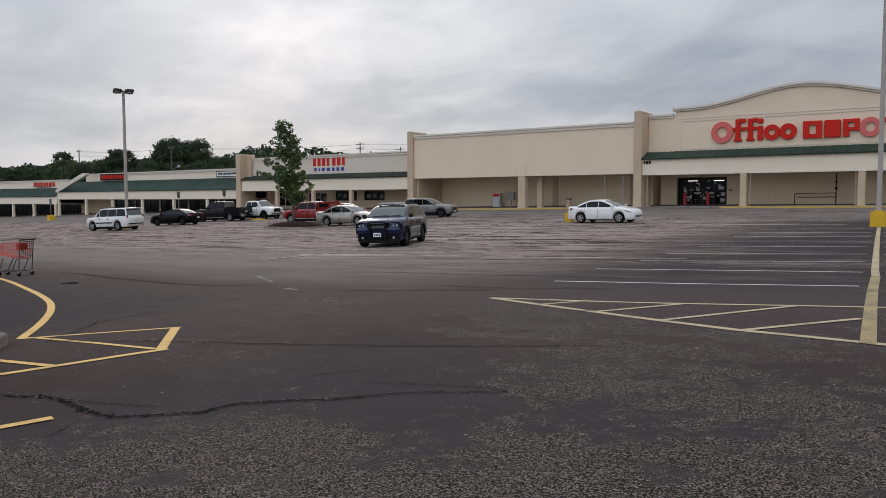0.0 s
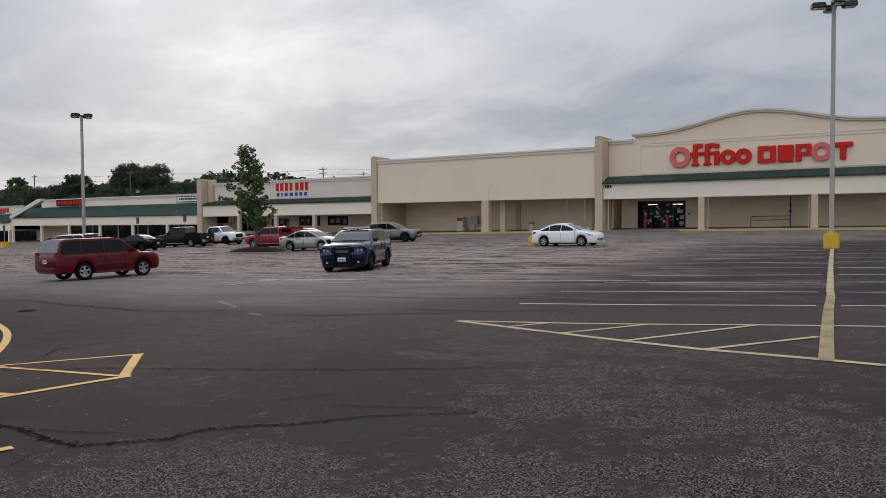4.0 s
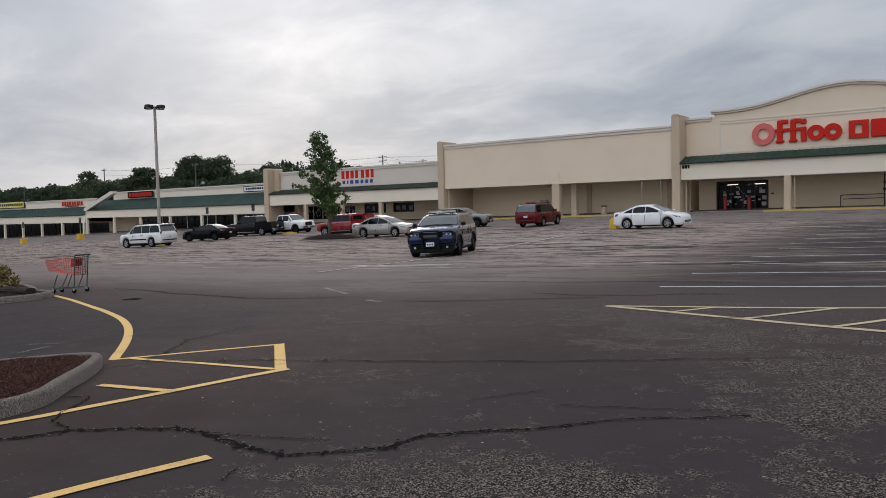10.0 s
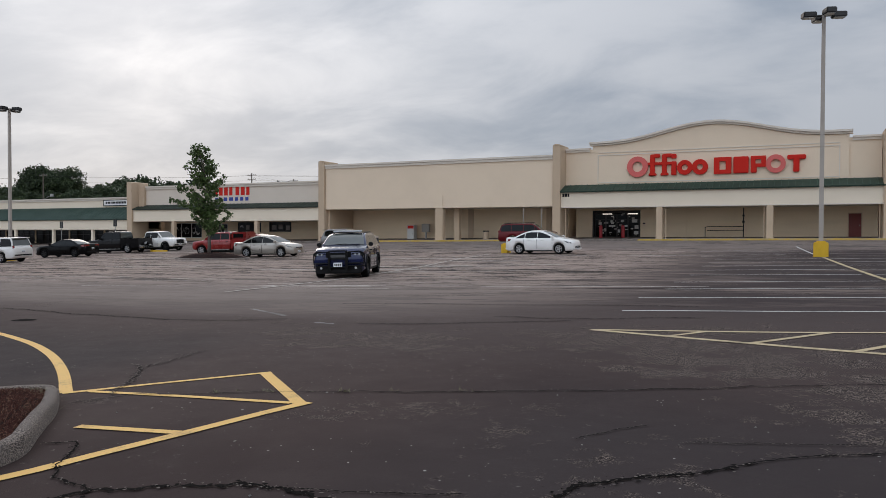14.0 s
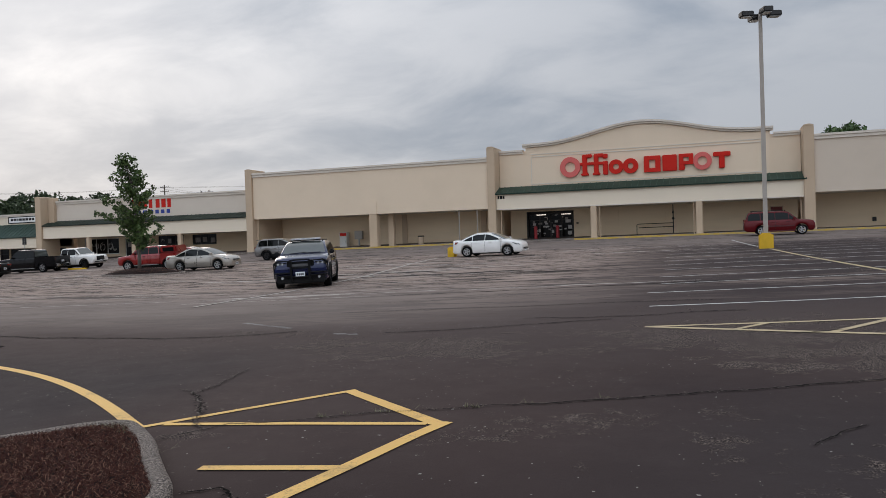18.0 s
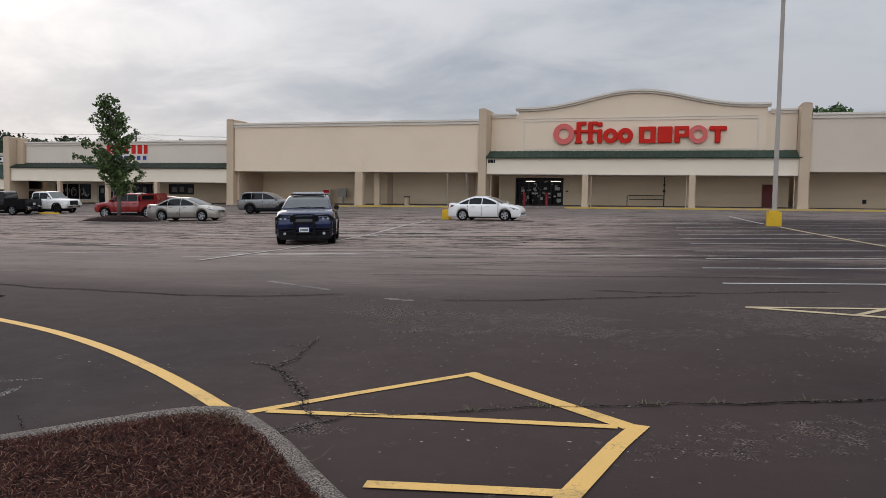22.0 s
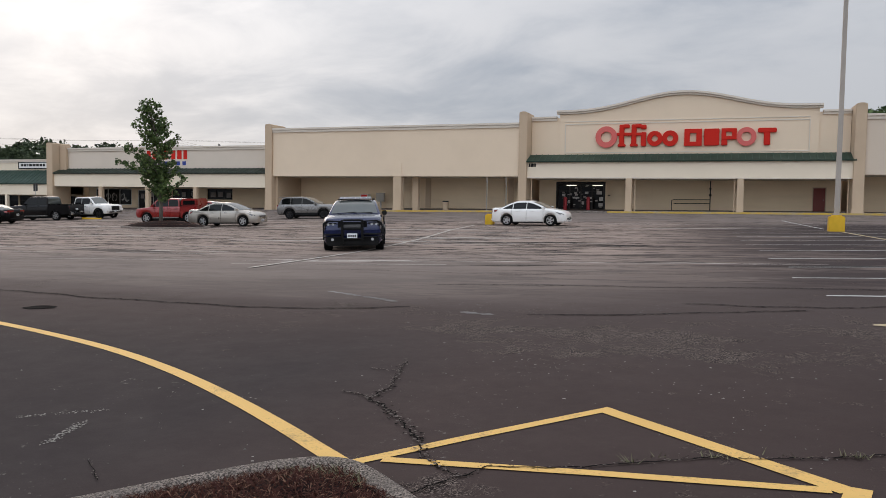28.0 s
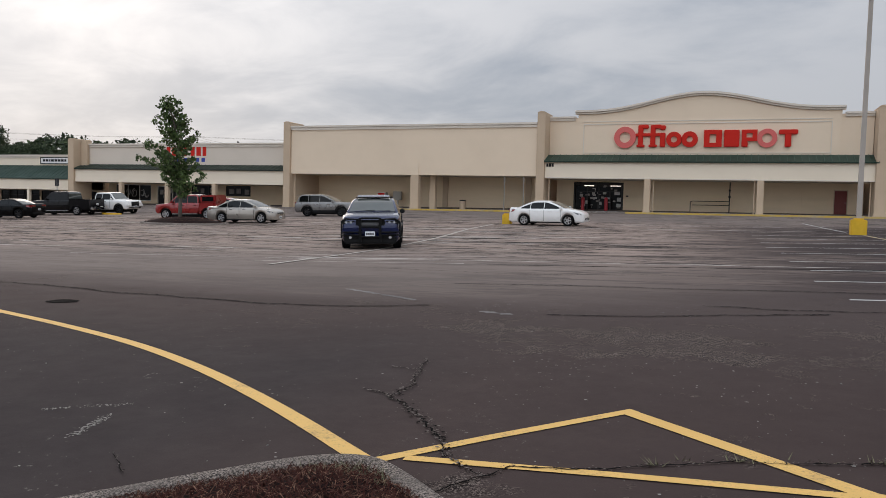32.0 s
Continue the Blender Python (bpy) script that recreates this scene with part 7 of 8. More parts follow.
def parked_cars():
    M["white_trim"] = car_paint("white_bumper_paint", (0.78, 0.75, 0.71), 0.0, 0.35)
    M["silver_trim"] = car_paint("silver_bumper_paint", (0.40, 0.36, 0.31), 0.6, 0.35)
    white, silver = car_paint("white_car_paint", (0.80, 0.77, 0.73), 0.0, 0.3), car_paint("silver_car_paint", (0.42, 0.375, 0.325), 0.6, 0.32)
    c = sedan("white_sedan", "white four-door sedan parked in the open car park", white, 2.65, 2.22, -2.31, 0.91, 0.95, 1.05, 0.96, 1.41, (-1.92, -0.95, 0.28, 1.28), 0.33, splits=[-1.6, -0.95, -0.12, 1.3])
    fittings(c, 2.19, -2.29, 0.82, 0.74, 0.92, 0.22, (0, 0.2), (0, 0.14), (0.42, 0.34, 0.47, "black"), trim="white_trim", handles=(-0.75, 0.15), handle_mat="white_board", handle_y=0.905, handle_z=0.86)
    seat_car(c, -19.2, 45.5, -4.0)
    c = sedan("silver_sedan", "silver-beige four-door sedan parked beside the tree island", silver, 2.795, 2.32, -2.52, 0.915, 0.95, 1.06, 0.96, 1.45, (-2.0, -1.0, 0.3, 1.35), 0.335, splits=[-1.7, -1.0, -0.1, 1.35])
    fittings(c, 2.29, -2.5, 0.82, 0.72, 0.9, 0.22, (0, 0.16), (0, 0.13), (0.4, 0.56, 0.66, "black"), trim="silver_trim", handles=(-0.8, 0.15), handle_mat="chrome", handle_y=0.91, handle_z=0.84)
    seat_car(c, -38.27, 42.36, 6.0)
    red2 = car_paint("red_car_paint", (0.22, 0.018, 0.014), 0.2, 0.3)
    c = sedan("red_sedan", "red sedan mostly hidden behind the silver sedan", red2, 2.7, 2.25, -2.4, 0.9, 0.95, 1.05, 0.96, 1.44, (-1.95, -0.95, 0.3, 1.3), 0.33)
    fittings(c, 2.23, -2.38, 0.81, 0.72, 0.9, 0.25, (0, 0.2), (0, 0.15))
    seat_car(c, -45.5, 49.3, 186)
    grey = car_paint("grey_metallic_car_paint", (0.20, 0.19, 0.18), 0.5, 0.3)
    c = boxy_suv("grey_crossover", "grey compact crossover parked by the kerb", grey, 2.705, 2.28, -2.36, 0.92, 1.10, 1.67, (-2.24, -1.95, -0.05, 1.05), [-2.0, -1.25, -0.35, 1.0], 0.37, 1.07, rack=False, arch=0.36, moulding=False)
    wheels(c, 2.705, 1.62, 0.37, 0.24, M["rim_dark"])
    part("lower_cladding", boxed(-0.93, -0.935, 0.3, 0.93, 0.935, 0.5, 0.02), M["plastic"], c)
    part("rear_spoiler", boxed(-2.26, -0.66, 1.62, -1.85, 0.66, 1.67, 0.02), grey, c)
    fittings(c, 2.26, -2.34, 0.85, 0.84, 1.0, 0.36, (0.34, 0.2), (0.36, 0.14), (0.4, 0.6, 0.85, "black"), handles=(-0.7, 0.25), handle_mat="chrome", handle_y=0.925, handle_z=0.9)
    arch_flares(c, 2.705, 0.92, 0.36)
    seat_car(c, -38.9, 53.6, 13)
    c = boxy_suv("white_suv", "white long sport utility car with dark side mouldings", white, 3.05, 2.4, -2.7, 0.95, 1.17, 1.86, (-2.65, -2.42, 0.55, 1.3), [-2.8, -1.4, -0.4, 0.62, 1.4], 0.395, 1.13)
    wheels(c, 3.05, 1.64, 0.395, 0.25, M["rim"])
    fittings(c, 2.38, -2.68, 0.87, 0.9, 1.02, 0.42, (0.16, 0.46), (0.3, 0.2), (0.45, 0.75, 0.98, "black"), handles=(-0.6, 0.4), handle_mat="plastic", handle_y=0.945, handle_z=0.98)
    part("rear_spoiler", boxed(-2.7, -0.7, 1.8, -2.35, 0.7, 1.86, 0.02), white, c)
    seat_car(c, -60.0, 36.75, 188)
    black = car_paint("black_car_paint", (0.002, 0.002, 0.0023), 0.0, 0.35, 1.4, 0.25)
    c = sedan("black_coupe", "black low muscle coupe between a white car and a dark pickup", black, 2.95, 2.45, -2.58, 0.96, 1.0, 1.1, 1.02, 1.45, (-1.95, -1.05, 0.1, 1.15), 0.36, "rim_dark", splits=[-1.5, -0.6, 1.15])
    fittings(c, 2.43, -2.56, 0.87, 0.78, 0.95, 0.28, (0.5, 0.14), (0, 0.14), (0.5, 0.66, 0.82, "black"), handles=(-0.2,), handle_y=0.955, handle_z=0.88)
    seat_car(c, -61.8, 44.2, 194)
    dark = car_paint("charcoal_pickup_paint", (0.008, 0.007, 0.0072), 0.1, 0.3, 1.4, 0.35)
    c = pickup("dark_pickup", "charcoal crew-cab pickup truck with chrome bumper", dark, 3.57, 2.75, -3.05, 1.0, 1.28, 1.95, (-1.05, -0.98, 0.75, 1.35), [-1.2, -0.15, 0.85, 1.4], 0.40, 1.24, -1.1)
    fittings(c, 2.73, -3.04, 0.92, 1.0, 1.1, 0.5, (0.14, 0.3), (0.32, 0.24), (0.52, 0.72, 1.08, "chrome"), trim="chrome", handles=(-0.8, 0.2), handle_mat="plastic", handle_y=1.0, handle_z=1.12)
    seat_car(c, -62.3, 50.0, 190)
    c = pickup("white_pickup", "white mid-size pickup truck with dark grille", white, 3.24, 2.6, -2.8, 0.95, 1.22, 1.84, (-1.0, -0.92, 0.6, 1.25), [-1.2, -0.2, 0.7, 1.3], 0.41, 1.2, -1.05, rim="rim_dark")
    fittings(c, 2.58, -2.79, 0.87, 0.98, 1.05, 0.5, (0.14, 0.3), (0.34, 0.13), (0.46, 0.68, 1.06, "black"), trim="plastic", handles=(-0.8, 0.1), handle_y=0.95, handle_z=1.06)
    for q in (-1, 1):
        part("bumper_corner", boxed(2.3, min(q * 0.5, q * 0.93), 0.62, 2.64, max(q * 0.5, q * 0.93), 0.86, 0.05), white, c)
    part("hood_scoop", boxed(1.5, -0.3, 1.2, 2.0, 0.3, 1.255, 0.02), white, c)
    arch_flares(c, 3.24, 0.95, 0.4)
    seat_car(c, -60.1, 52.9, 2)
    red = car_paint("red_pickup_paint", (0.27, 0.009, 0.007), 0.15, 0.3)
    c = pickup("red_pickup", "bright red crew-cab pickup truck behind the tree", red, 3.2, 2.45, -2.36, 0.92, 1.16, 1.74, (-0.95, -0.88, 0.75, 1.4), [-1.1, -0.1, 0.9, 1.5], 0.38, 1.1, -1.02)
    fittings(c, 2.43, -2.35, 0.84, 0.9, 1.0, 0.46, (0.14, 0.3), (0.34, 0.18), (0.46, 0.66, 0.95, "black"), handles=(-0.8, 0.15), handle_mat="plastic", handle_y=0.925, handle_z=1.0)
    cap = part("bed_cap", boxed(-2.3, -0.84, 1.182, -1.03, 0.84, 1.73, 0.09), red, c, "red fibreglass cap over the bed")
    for q in (-1, 1):
        part("cap_window", boxed(-2.12, min(q * 0.835, q * 0.846), 1.3, -1.25, max(q * 0.835, q * 0.846), 1.6), M["side_glass"], cap)
    seat_car(c, -45.85, 46.2, 191)


police_car()
parked_cars()


def red_suv():
    pm = car_paint("dark_red_suv_paint", (0.115, 0.0035, 0.006), 0.15, 0.35, 1.4, 0.5)
    c = boxy_suv("dark_red_suv", "dark red boxy sport utility car driving through the car park", pm, 2.70, 2.25, -2.52, 0.97, 1.10, 1.73, (-2.46, -2.22, 0.42, 1.18), [-2.6, -1.42, -0.42, 0.5, 1.3], 0.365, 1.04, clad="maroon_trim")
    w = wheels(c, 2.70, 1.68, 0.365, 0.24, M["rim"])
    fittings(c, 2.23, -2.50, 0.88, 0.85, 1.05, 0.42, (0.16, 0.3), (0.36, 0.2), (0.42, 0.7, 0.92, "black"), trim="maroon_trim", handles=(-0.75, 0.3), handle_y=0.975, handle_z=0.98, handle_mat="maroon_trim")
    return c, w


SUV, SUV_WHEELS = red_suv()

# ---- trees and shrubs ----
def leaves(centres, per, spread, size, seed, material, name, parent, squash=0.8, label=""):
    """Leaf blades in clumps: each a bent pair of triangles."""
    rng = np.random.RandomState(seed)
    c = np.repeat(np.array(centres, float), per, axis=0)
    n = len(c)
    d = rng.normal(size=(n, 3))
    d /= np.linalg.norm(d, axis=1)[:, None]
    c = c + d * (spread * rng.uniform(0.25, 1.0, (n, 1))) * (1, 1, squash)
    u = rng.normal(size=(n, 3)) + (0, 0, -0.35)
    u /= np.linalg.norm(u, axis=1)[:, None]
    w = np.cross(u, rng.normal(size=(n, 3)))
    w /= np.linalg.norm(w, axis=1)[:, None]
    s = size * rng.uniform(0.6, 1.3, (n, 1))
    fold = np.cross(u, w) * s * 0.18
    verts = np.stack([c - u * s * 0.5, c + w * s * 0.36 + fold, c + u * s * 0.55, c - w * s * 0.36 + fold], 1).reshape(-1, 3)
    k = np.arange(n) * 4
    faces = np.concatenate([np.stack([k, k + 1, k + 2], 1), np.stack([k, k + 2, k + 3], 1)])
    return raw(name, verts.tolist(), faces.tolist(), material, parent, label)


def limb(bm, a, b, r0, r1, sides=7, bend=0.1, rng=random):
    a, b = Vector(a), Vector(b)
    m = a.lerp(b, 0.5) + Vector((rng.uniform(-bend, bend), rng.uniform(-bend, bend), rng.uniform(0, bend))) * (b - a).length
    rod(bm, a, m, r0, (r0 + r1) / 2, sides)
    rod(bm, m, b, (r0 + r1) / 2, r1, sides)


def young_tree():
    """A slim conical tree with an uneven outline."""
    rng = random.Random(21)
    x, y = -41.77, 40.06
    base = G(x, y) + 0.1
    t = thing("young_tree", "slim young tree with glossy green leaves on a kerbed island", "tree", pose(x, y, base))
    bm = bmesh.new()
    top = 7.9
    rod(bm, (0, 0, -0.2), (0.05, 0, 2.2), 0.13, 0.10, 10)
    rod(bm, (0.05, 0, 2.2), (-0.12, -0.1, 5.2), 0.10, 0.06, 8)
    rod(bm, (-0.12, -0.1, 5.2), (-0.55, -0.48, top - 0.2), 0.06, 0.015, 6)
    # reach of the crown on its bushy western and thin eastern side, and how far the stem leans west
    west = [(1.5, 0.3), (2.0, 0.75), (2.5, 0.95), (3.1, 1.6), (3.6, 2.1), (4.2, 2.6), (4.6, 2.2), (5.2, 1.25), (5.8, 1.7), (6.5, 1.7), (7.1, 1.3), (7.7, 1.15), (8.1, 0.8)]
    east = [(1.5, 0.3), (2.0, 1.0), (2.5, 1.6), (3.1, 0.95), (4.2, 0.85), (5.2, 0.95), (5.8, 0.75), (6.5, 0.45), (7.1, 0.0), (7.7, -0.3), (8.1, -0.4)]
    lean = [(0.0, 0.0), (3.5, 0.0), (5.8, 0.25), (7.0, 0.55), (8.1, 0.75)]
    side = Vector((-0.755, -0.66))
    centres = []
    for i in range(104):
        h = 1.75 + 5.95 * (i / 103) ** 0.95
        a = i * 2.4 + rng.uniform(-0.4, 0.4)
        f = 0.5 + 0.5 * (math.cos(a) * side.x + math.sin(a) * side.y)
        shift = along(lean, h)
        ln = ((along(west, h) - shift) * f + (along(east, h) + shift) * (1 - f)) * rng.choice((0.5, 0.75, 0.9, 1.0, 1.08))
        if rng.random() < 0.14:
            continue
        z0 = max(h - 0.5 * ln, 1.3)
        root = Vector((side.x * along(lean, z0), side.y * along(lean, z0), z0))
        tip = Vector((side.x * shift + ln * math.cos(a), side.y * shift + ln * math.sin(a), h + 0.1 * ln))
        limb(bm, root, tip, 0.026, 0.007, 5, 0.08, rng)
        n = max(1, int(ln / 0.27))
        for k in range(n):
            centres.append(root.lerp(tip, (k + 0.95) / n) + Vector((rng.uniform(-0.12, 0.12), rng.uniform(-0.12, 0.12), rng.uniform(-0.1, 0.1))))
    for i in range(7):
        # bare twigs that stand out of the top
        z0, a = rng.uniform(5.5, 7.4), rng.uniform(0, 6.28)
        limb(bm, (-0.05 * z0, -0.04 * z0, z0), (-0.04 * z0 + 0.9 * math.cos(a), -0.03 * z0 + 0.9 * math.sin(a), z0 + 0.75), 0.012, 0.005, 4, 0.06, rng)
    part("trunk", bm, M["bark"], t, smooth=True)
    leaves(centres, 27, 0.27, 0.17, 5, M["leaf_young"], "crown", t)


def broad_tree(name, label, seed, height, radius, clumps, per, size, mat, low=0.25):
    """A rounded tree: trunk, limbs and a crown of clumps with gaps."""
    rng = random.Random(seed)
    t = thing(name, label, "tree")
    bm = bmesh.new()
    fork = height * low
    rod(bm, (0, 0, -0.4), (0, 0, fork), height * 0.028, height * 0.022, 9)
    centres = []
    lobes = [(Vector((rng.uniform(-0.5, 0.5) * radius, rng.uniform(-0.5, 0.5) * radius, fork + (height - fork) * rng.uniform(0.3, 0.78))), radius * rng.uniform(0.4, 0.62)) for _ in range(9)]
    for c, r in lobes:
        limb(bm, (0, 0, fork * rng.uniform(0.7, 1.0)), c, height * 0.014, height * 0.004, 6, 0.1, rng)
    for _ in range(clumps):
        c, r = rng.choice(lobes)
        v = Vector((rng.gauss(0, 1), rng.gauss(0, 1), rng.gauss(0, 1))).normalized() * r * rng.uniform(0.55, 1.0)
        p = c + v
        if p.z < fork * 0.8 or p.z > height:
            continue
        centres.append(p)
    part("trunk", bm, M["bark"], t, smooth=True)
    leaves(centres, per, radius * 0.17, size, seed, mat, "crown", t)
    return t


def woods():
    a = broad_tree("woodland_tree", "dark green woodland tree behind the shops", 31, 15, 6.0, 480, 34, 0.5, M["leaf_far"], 0.12)
    b = broad_tree("woodland_tree", "dark green woodland tree behind the shops", 32, 13, 6.5, 480, 34, 0.5, M["leaf_mid"], 0.1)
    c = broad_tree("woodland_tree", "dark green woodland tree behind the shops", 33, 16, 5.4, 480, 34, 0.48, M["leaf_far"], 0.14)
    rng = random.Random(12)
    spots = []
    for i in range(50):
        x = -340 + i * 3.7 + rng.uniform(-2, 2)
        spots.append((x, rng.uniform(126, 150), rng.uniform(0.84, 1.02)))
    for i in range(52):
        spots.append((-335 + i * 4.1 + rng.uniform(-1.5, 1.5), rng.uniform(112, 122), rng.uniform(0.7, 0.88)))
    spots += [(-214, 130, 1.26), (-221, 131, 1.2), (-207, 129, 1.2), (-246, 132, 1.34), (-237, 131, 1.28), (-292, 121, 1.25)]
    for i, (x, y, s) in enumerate(spots):
        src = (a, b, c)[i % 3]
        m = pose(x, y, -0.5 - 0.006 * (-x - 100), 0, 0, rng.uniform(0, 360)) @ Matrix.Scale(s, 4)
        if i < 3:
            src.matrix_world = m
            tagged(src, group="woods behind the shops")
        else:
            copy_thing(src, m)
    # the wooded ridge farther off
    rr = np.random.RandomState(3)
    pts = []
    for _ in range(11000):
        x = rr.uniform(-960, -230)
        y = rr.uniform(290, 372)
        top = (31.5 + 3.5 * math.exp(-((x + 368) / 30) ** 2) + 1.0 * math.sin(x * 0.11)) / (1 + math.exp((x + 262) / 14))
        pts.append((x * (0.9 + 0.1 * (y - 290) / 40), y, rr.uniform(0.2, 1.0) * top * (0.75 + 0.25 * min((y - 290) / 40, 1.1))))
    o = leaves(pts, 8, 2.4, 2.2, 9, M["leaf_far"], "wooded_ridge", None)
    tagged(o, "distant dark green wooded ridge", "woods", kind="stuff")
    g = broad_tree("great_tree", "large dark spreading tree standing behind the low shops", 37, 28.6, 11.5, 1000, 40, 0.65, M["leaf_far"], 0.1)
    g.matrix_world = pose(-249.5, 180, -1.0)
    d = broad_tree("roadside_tree", "leafy tree showing above the shop roof", 44, 12.2, 4.6, 300, 22, 0.42, M["leaf"], 0.2)
    d.matrix_world = pose(13.0, 118, -0.2) @ Matrix.Scale(1.27, 4)
    e = broad_tree("car_park_tree", "broad leafy tree at the edge of the car park", 45, 11.0, 5.6, 640, 46, 0.2, M["leaf"], 0.12)
    e.matrix_world = pose(-62.2, 16.9, G(-62.2, 16.9) - 0.1)
    f = broad_tree("small_tree", "small leafy tree on a kerbed island", 46, 5.6, 2.2, 170, 22, 0.2, M["leaf"], 0.22)
    f.matrix_world = pose(-81.2, 29.2, G(-81.2, 29.2) + 0.05) @ Matrix.Scale(0.85, 4)


def shrub():
    rng = random.Random(8)
    t = thing("shrub", "flat-topped shrub with yellow-green leaves above dark bark mulch", "shrub", pose(-27.05, 9.75, G(-26.6, 9.75) + 0.05))
    bm = bmesh.new()
    cs = []
    for i in range(190):
        a, q = rng.uniform(0, 6.28), math.sqrt(rng.random())
        x, y = 2.35 * q * math.cos(a), 1.15 * q * math.sin(a)
        z = 0.74 * max(0, 1 - q**10) ** 0.5 * rng.uniform(0.8, 1.06)
        for f in (1.0, 0.6, 0.3):
            cs.append((x * (0.75 + 0.25 * f), y * (0.75 + 0.25 * f), max(0.12, z * f)))
        if i % 4 == 0:
            limb(bm, (x * 0.3, y * 0.3, -0.1), (x * 0.9, y * 0.9, z * 0.9), 0.015, 0.005, 5, 0.1, rng)
    part("stems", bm, M["bark"], t)
    leaves(cs, 40, 0.19, 0.085, 4, M["leaf_bush"], "foliage", t)


young_tree()
woods()
shrub()


# ---- lamps, poles, posts ----
def lamp_post(x, y, height, heads, turn, label):
    t = thing("car_park_lamp", label, "lamp post", pose(x, y, G(x, y), 0, 0, turn), group="car park lamps")
    b = part("base", boxed(-0.33, -0.33, -0.3, 0.33, 0.33, 0.70, 0.04), M["base_yellow"], t, "chipped yellow concrete base")
    part("base_cap", boxed(-0.2, -0.2, 0.702, 0.2, 0.2, 0.76, 0.01), M["base_yellow"], b)
    bm = bmesh.new()
    w0, w1 = 0.105, 0.085
    lo = [bm.verts.new((sx * w0, sy * w0, 0.76)) for sx, sy in ((-1, -1), (1, -1), (1, 1), (-1, 1))]
    hi = [bm.verts.new((sx * w1, sy * w1, height)) for sx, sy in ((-1, -1), (1, -1), (1, 1), (-1, 1))]
    for i in range(4):
        bm.faces.new((lo[i], lo[(i + 1) % 4], hi[(i + 1) % 4], hi[i]))
    bm.faces.new(hi)
    part("pole", bm, M["pole"], t)
    for k in range(4):
        part("anchor_bolt", rod(bmesh.new(), (0.16 * (-1) ** k, 0.16 * (1 if k < 2 else -1), 0.76), (0.16 * (-1) ** k, 0.16 * (1 if k < 2 else -1), 0.82), 0.018, sides=6), M["steel"], t)
    for a in heads:
        c, s = math.cos(radians(a)), math.sin(radians(a))
        arm = part("arm", rod(bmesh.new(), (c * 0.05, s * 0.05, height - 0.1), (c * 0.4, s * 0.4, height - 0.1), 0.045), M["lamp_head"], t)
        h = part("lamp_head", boxed(0.38, -0.24, -0.13, 1.0, 0.24, 0.14, 0.04), M["lamp_head"], t)
        h.matrix_basis = pose(0, 0, height - 0.08, 0, 0, a)
        part("lens", boxed(0.44, -0.19, -0.145, 0.94, 0.19, -0.131), M["lens"], h)


def yellow_base(x, y, w=0.7, h=0.78):
    t = thing("concrete_bollard", "yellow painted concrete block in the car park", "bollard", pose(x, y, G(x, y)), group="yellow concrete blocks")
    part("block", boxed(-w / 2, -w / 2, -0.2, w / 2, w / 2, h, 0.04), M["base_yellow"], t)
    part("cap", boxed(-w * 0.3, -w * 0.3, h + 0.001, w * 0.3, w * 0.3, h + 0.05, 0.01), M["base_yellow"], t)


def sign_post(x, y, h=2.7, base=False):
    t = thing("sign_post", "thin post with a dark narrow sign seen from behind", "sign post", pose(x, y, G(x, y)), group="sign posts")
    part("post", rod(bmesh.new(), (0, 0, -0.2), (0, 0, h), 0.035), M["steel"], t)
    part("sign_plate", boxed(-0.28, -0.03, h - 0.75, 0.28, -0.036 + 0.03, h + 0.05), M["dark_frame"], t)
    if base:
        part("block", boxed(-0.4, -0.4, -0.2, 0.4, 0.4, 0.75, 0.04), M["base_yellow"], t)


def wheel_stop(x, y, turn):
    t = thing("wheel_stop", "low yellow concrete wheel stop", "wheel stop", pose(x, y, G(x, y), 0, 0, turn), group="wheel stops")
    part("stop", prism(bmesh.new(), [(-0.09, -0.02), (0.09, -0.02), (0.06, 0.13), (-0.06, 0.13)], -0.9, 0.9), M["base_yellow"], t)


lamp_post(-3.64, 40.88, 11.7, (20, 110, 200, 290), 0, "tall square lamp post with four heads on a yellow base")
lamp_post(-61.95, 39.2, 12.2, (15, 105, 195, 285), 0, "tall square lamp post behind parked cars")
yellow_base(-22.05, 46.2, 0.5, 0.6)
for px, py in ((-112.0, 50.5), (-108.0, 56.5), (-140.0, 50.0)):
    sign_post(px, py, 3.0, True)
for px, py in ((-84.0, 60.5), (-75.0, 60.5)):
    sign_post(px, py, 3.1)
wheel_stop(-58.6, 51.4, 98)
wheel_stop(-56.6, 55.5, 80)


def utility_pole(x, y, z0, z1, arms=1, lamp=False):
    t = thing("utility_pole", "weathered wooden utility pole with crossarm", "utility pole", pose(x, y, z0), group="utility poles")
    h = z1 - z0
    part("pole", rod(bmesh.new(), (0, 0, 0), (0, 0, h), 0.2, 0.13), M["wood"], t)
    for k in range(arms):
        z = h - 0.5 - 1.0 * k
        a = part("crossarm", boxed(-1.25, -0.07, z - 0.07, 1.25, 0.07, z + 0.07), M["wood"], t)
        for xx in (-1.1, -0.5, 0.5, 1.1):
            part("insulator", rod(bmesh.new(), (xx, 0, z + 0.07), (xx, 0, z + 0.26), 0.06, 0.04, 8), M["steel"], a)
    if lamp:
        part("lamp_arm", rod(bmesh.new(), (0, 0, h * 0.62), (2.6, 0, h * 0.68), 0.05), M["steel"], t)
        part("street_lamp", boxed(2.4, -0.15, h * 0.66, 3.3, 0.15, h * 0.7, 0.03), M["steel"], t)


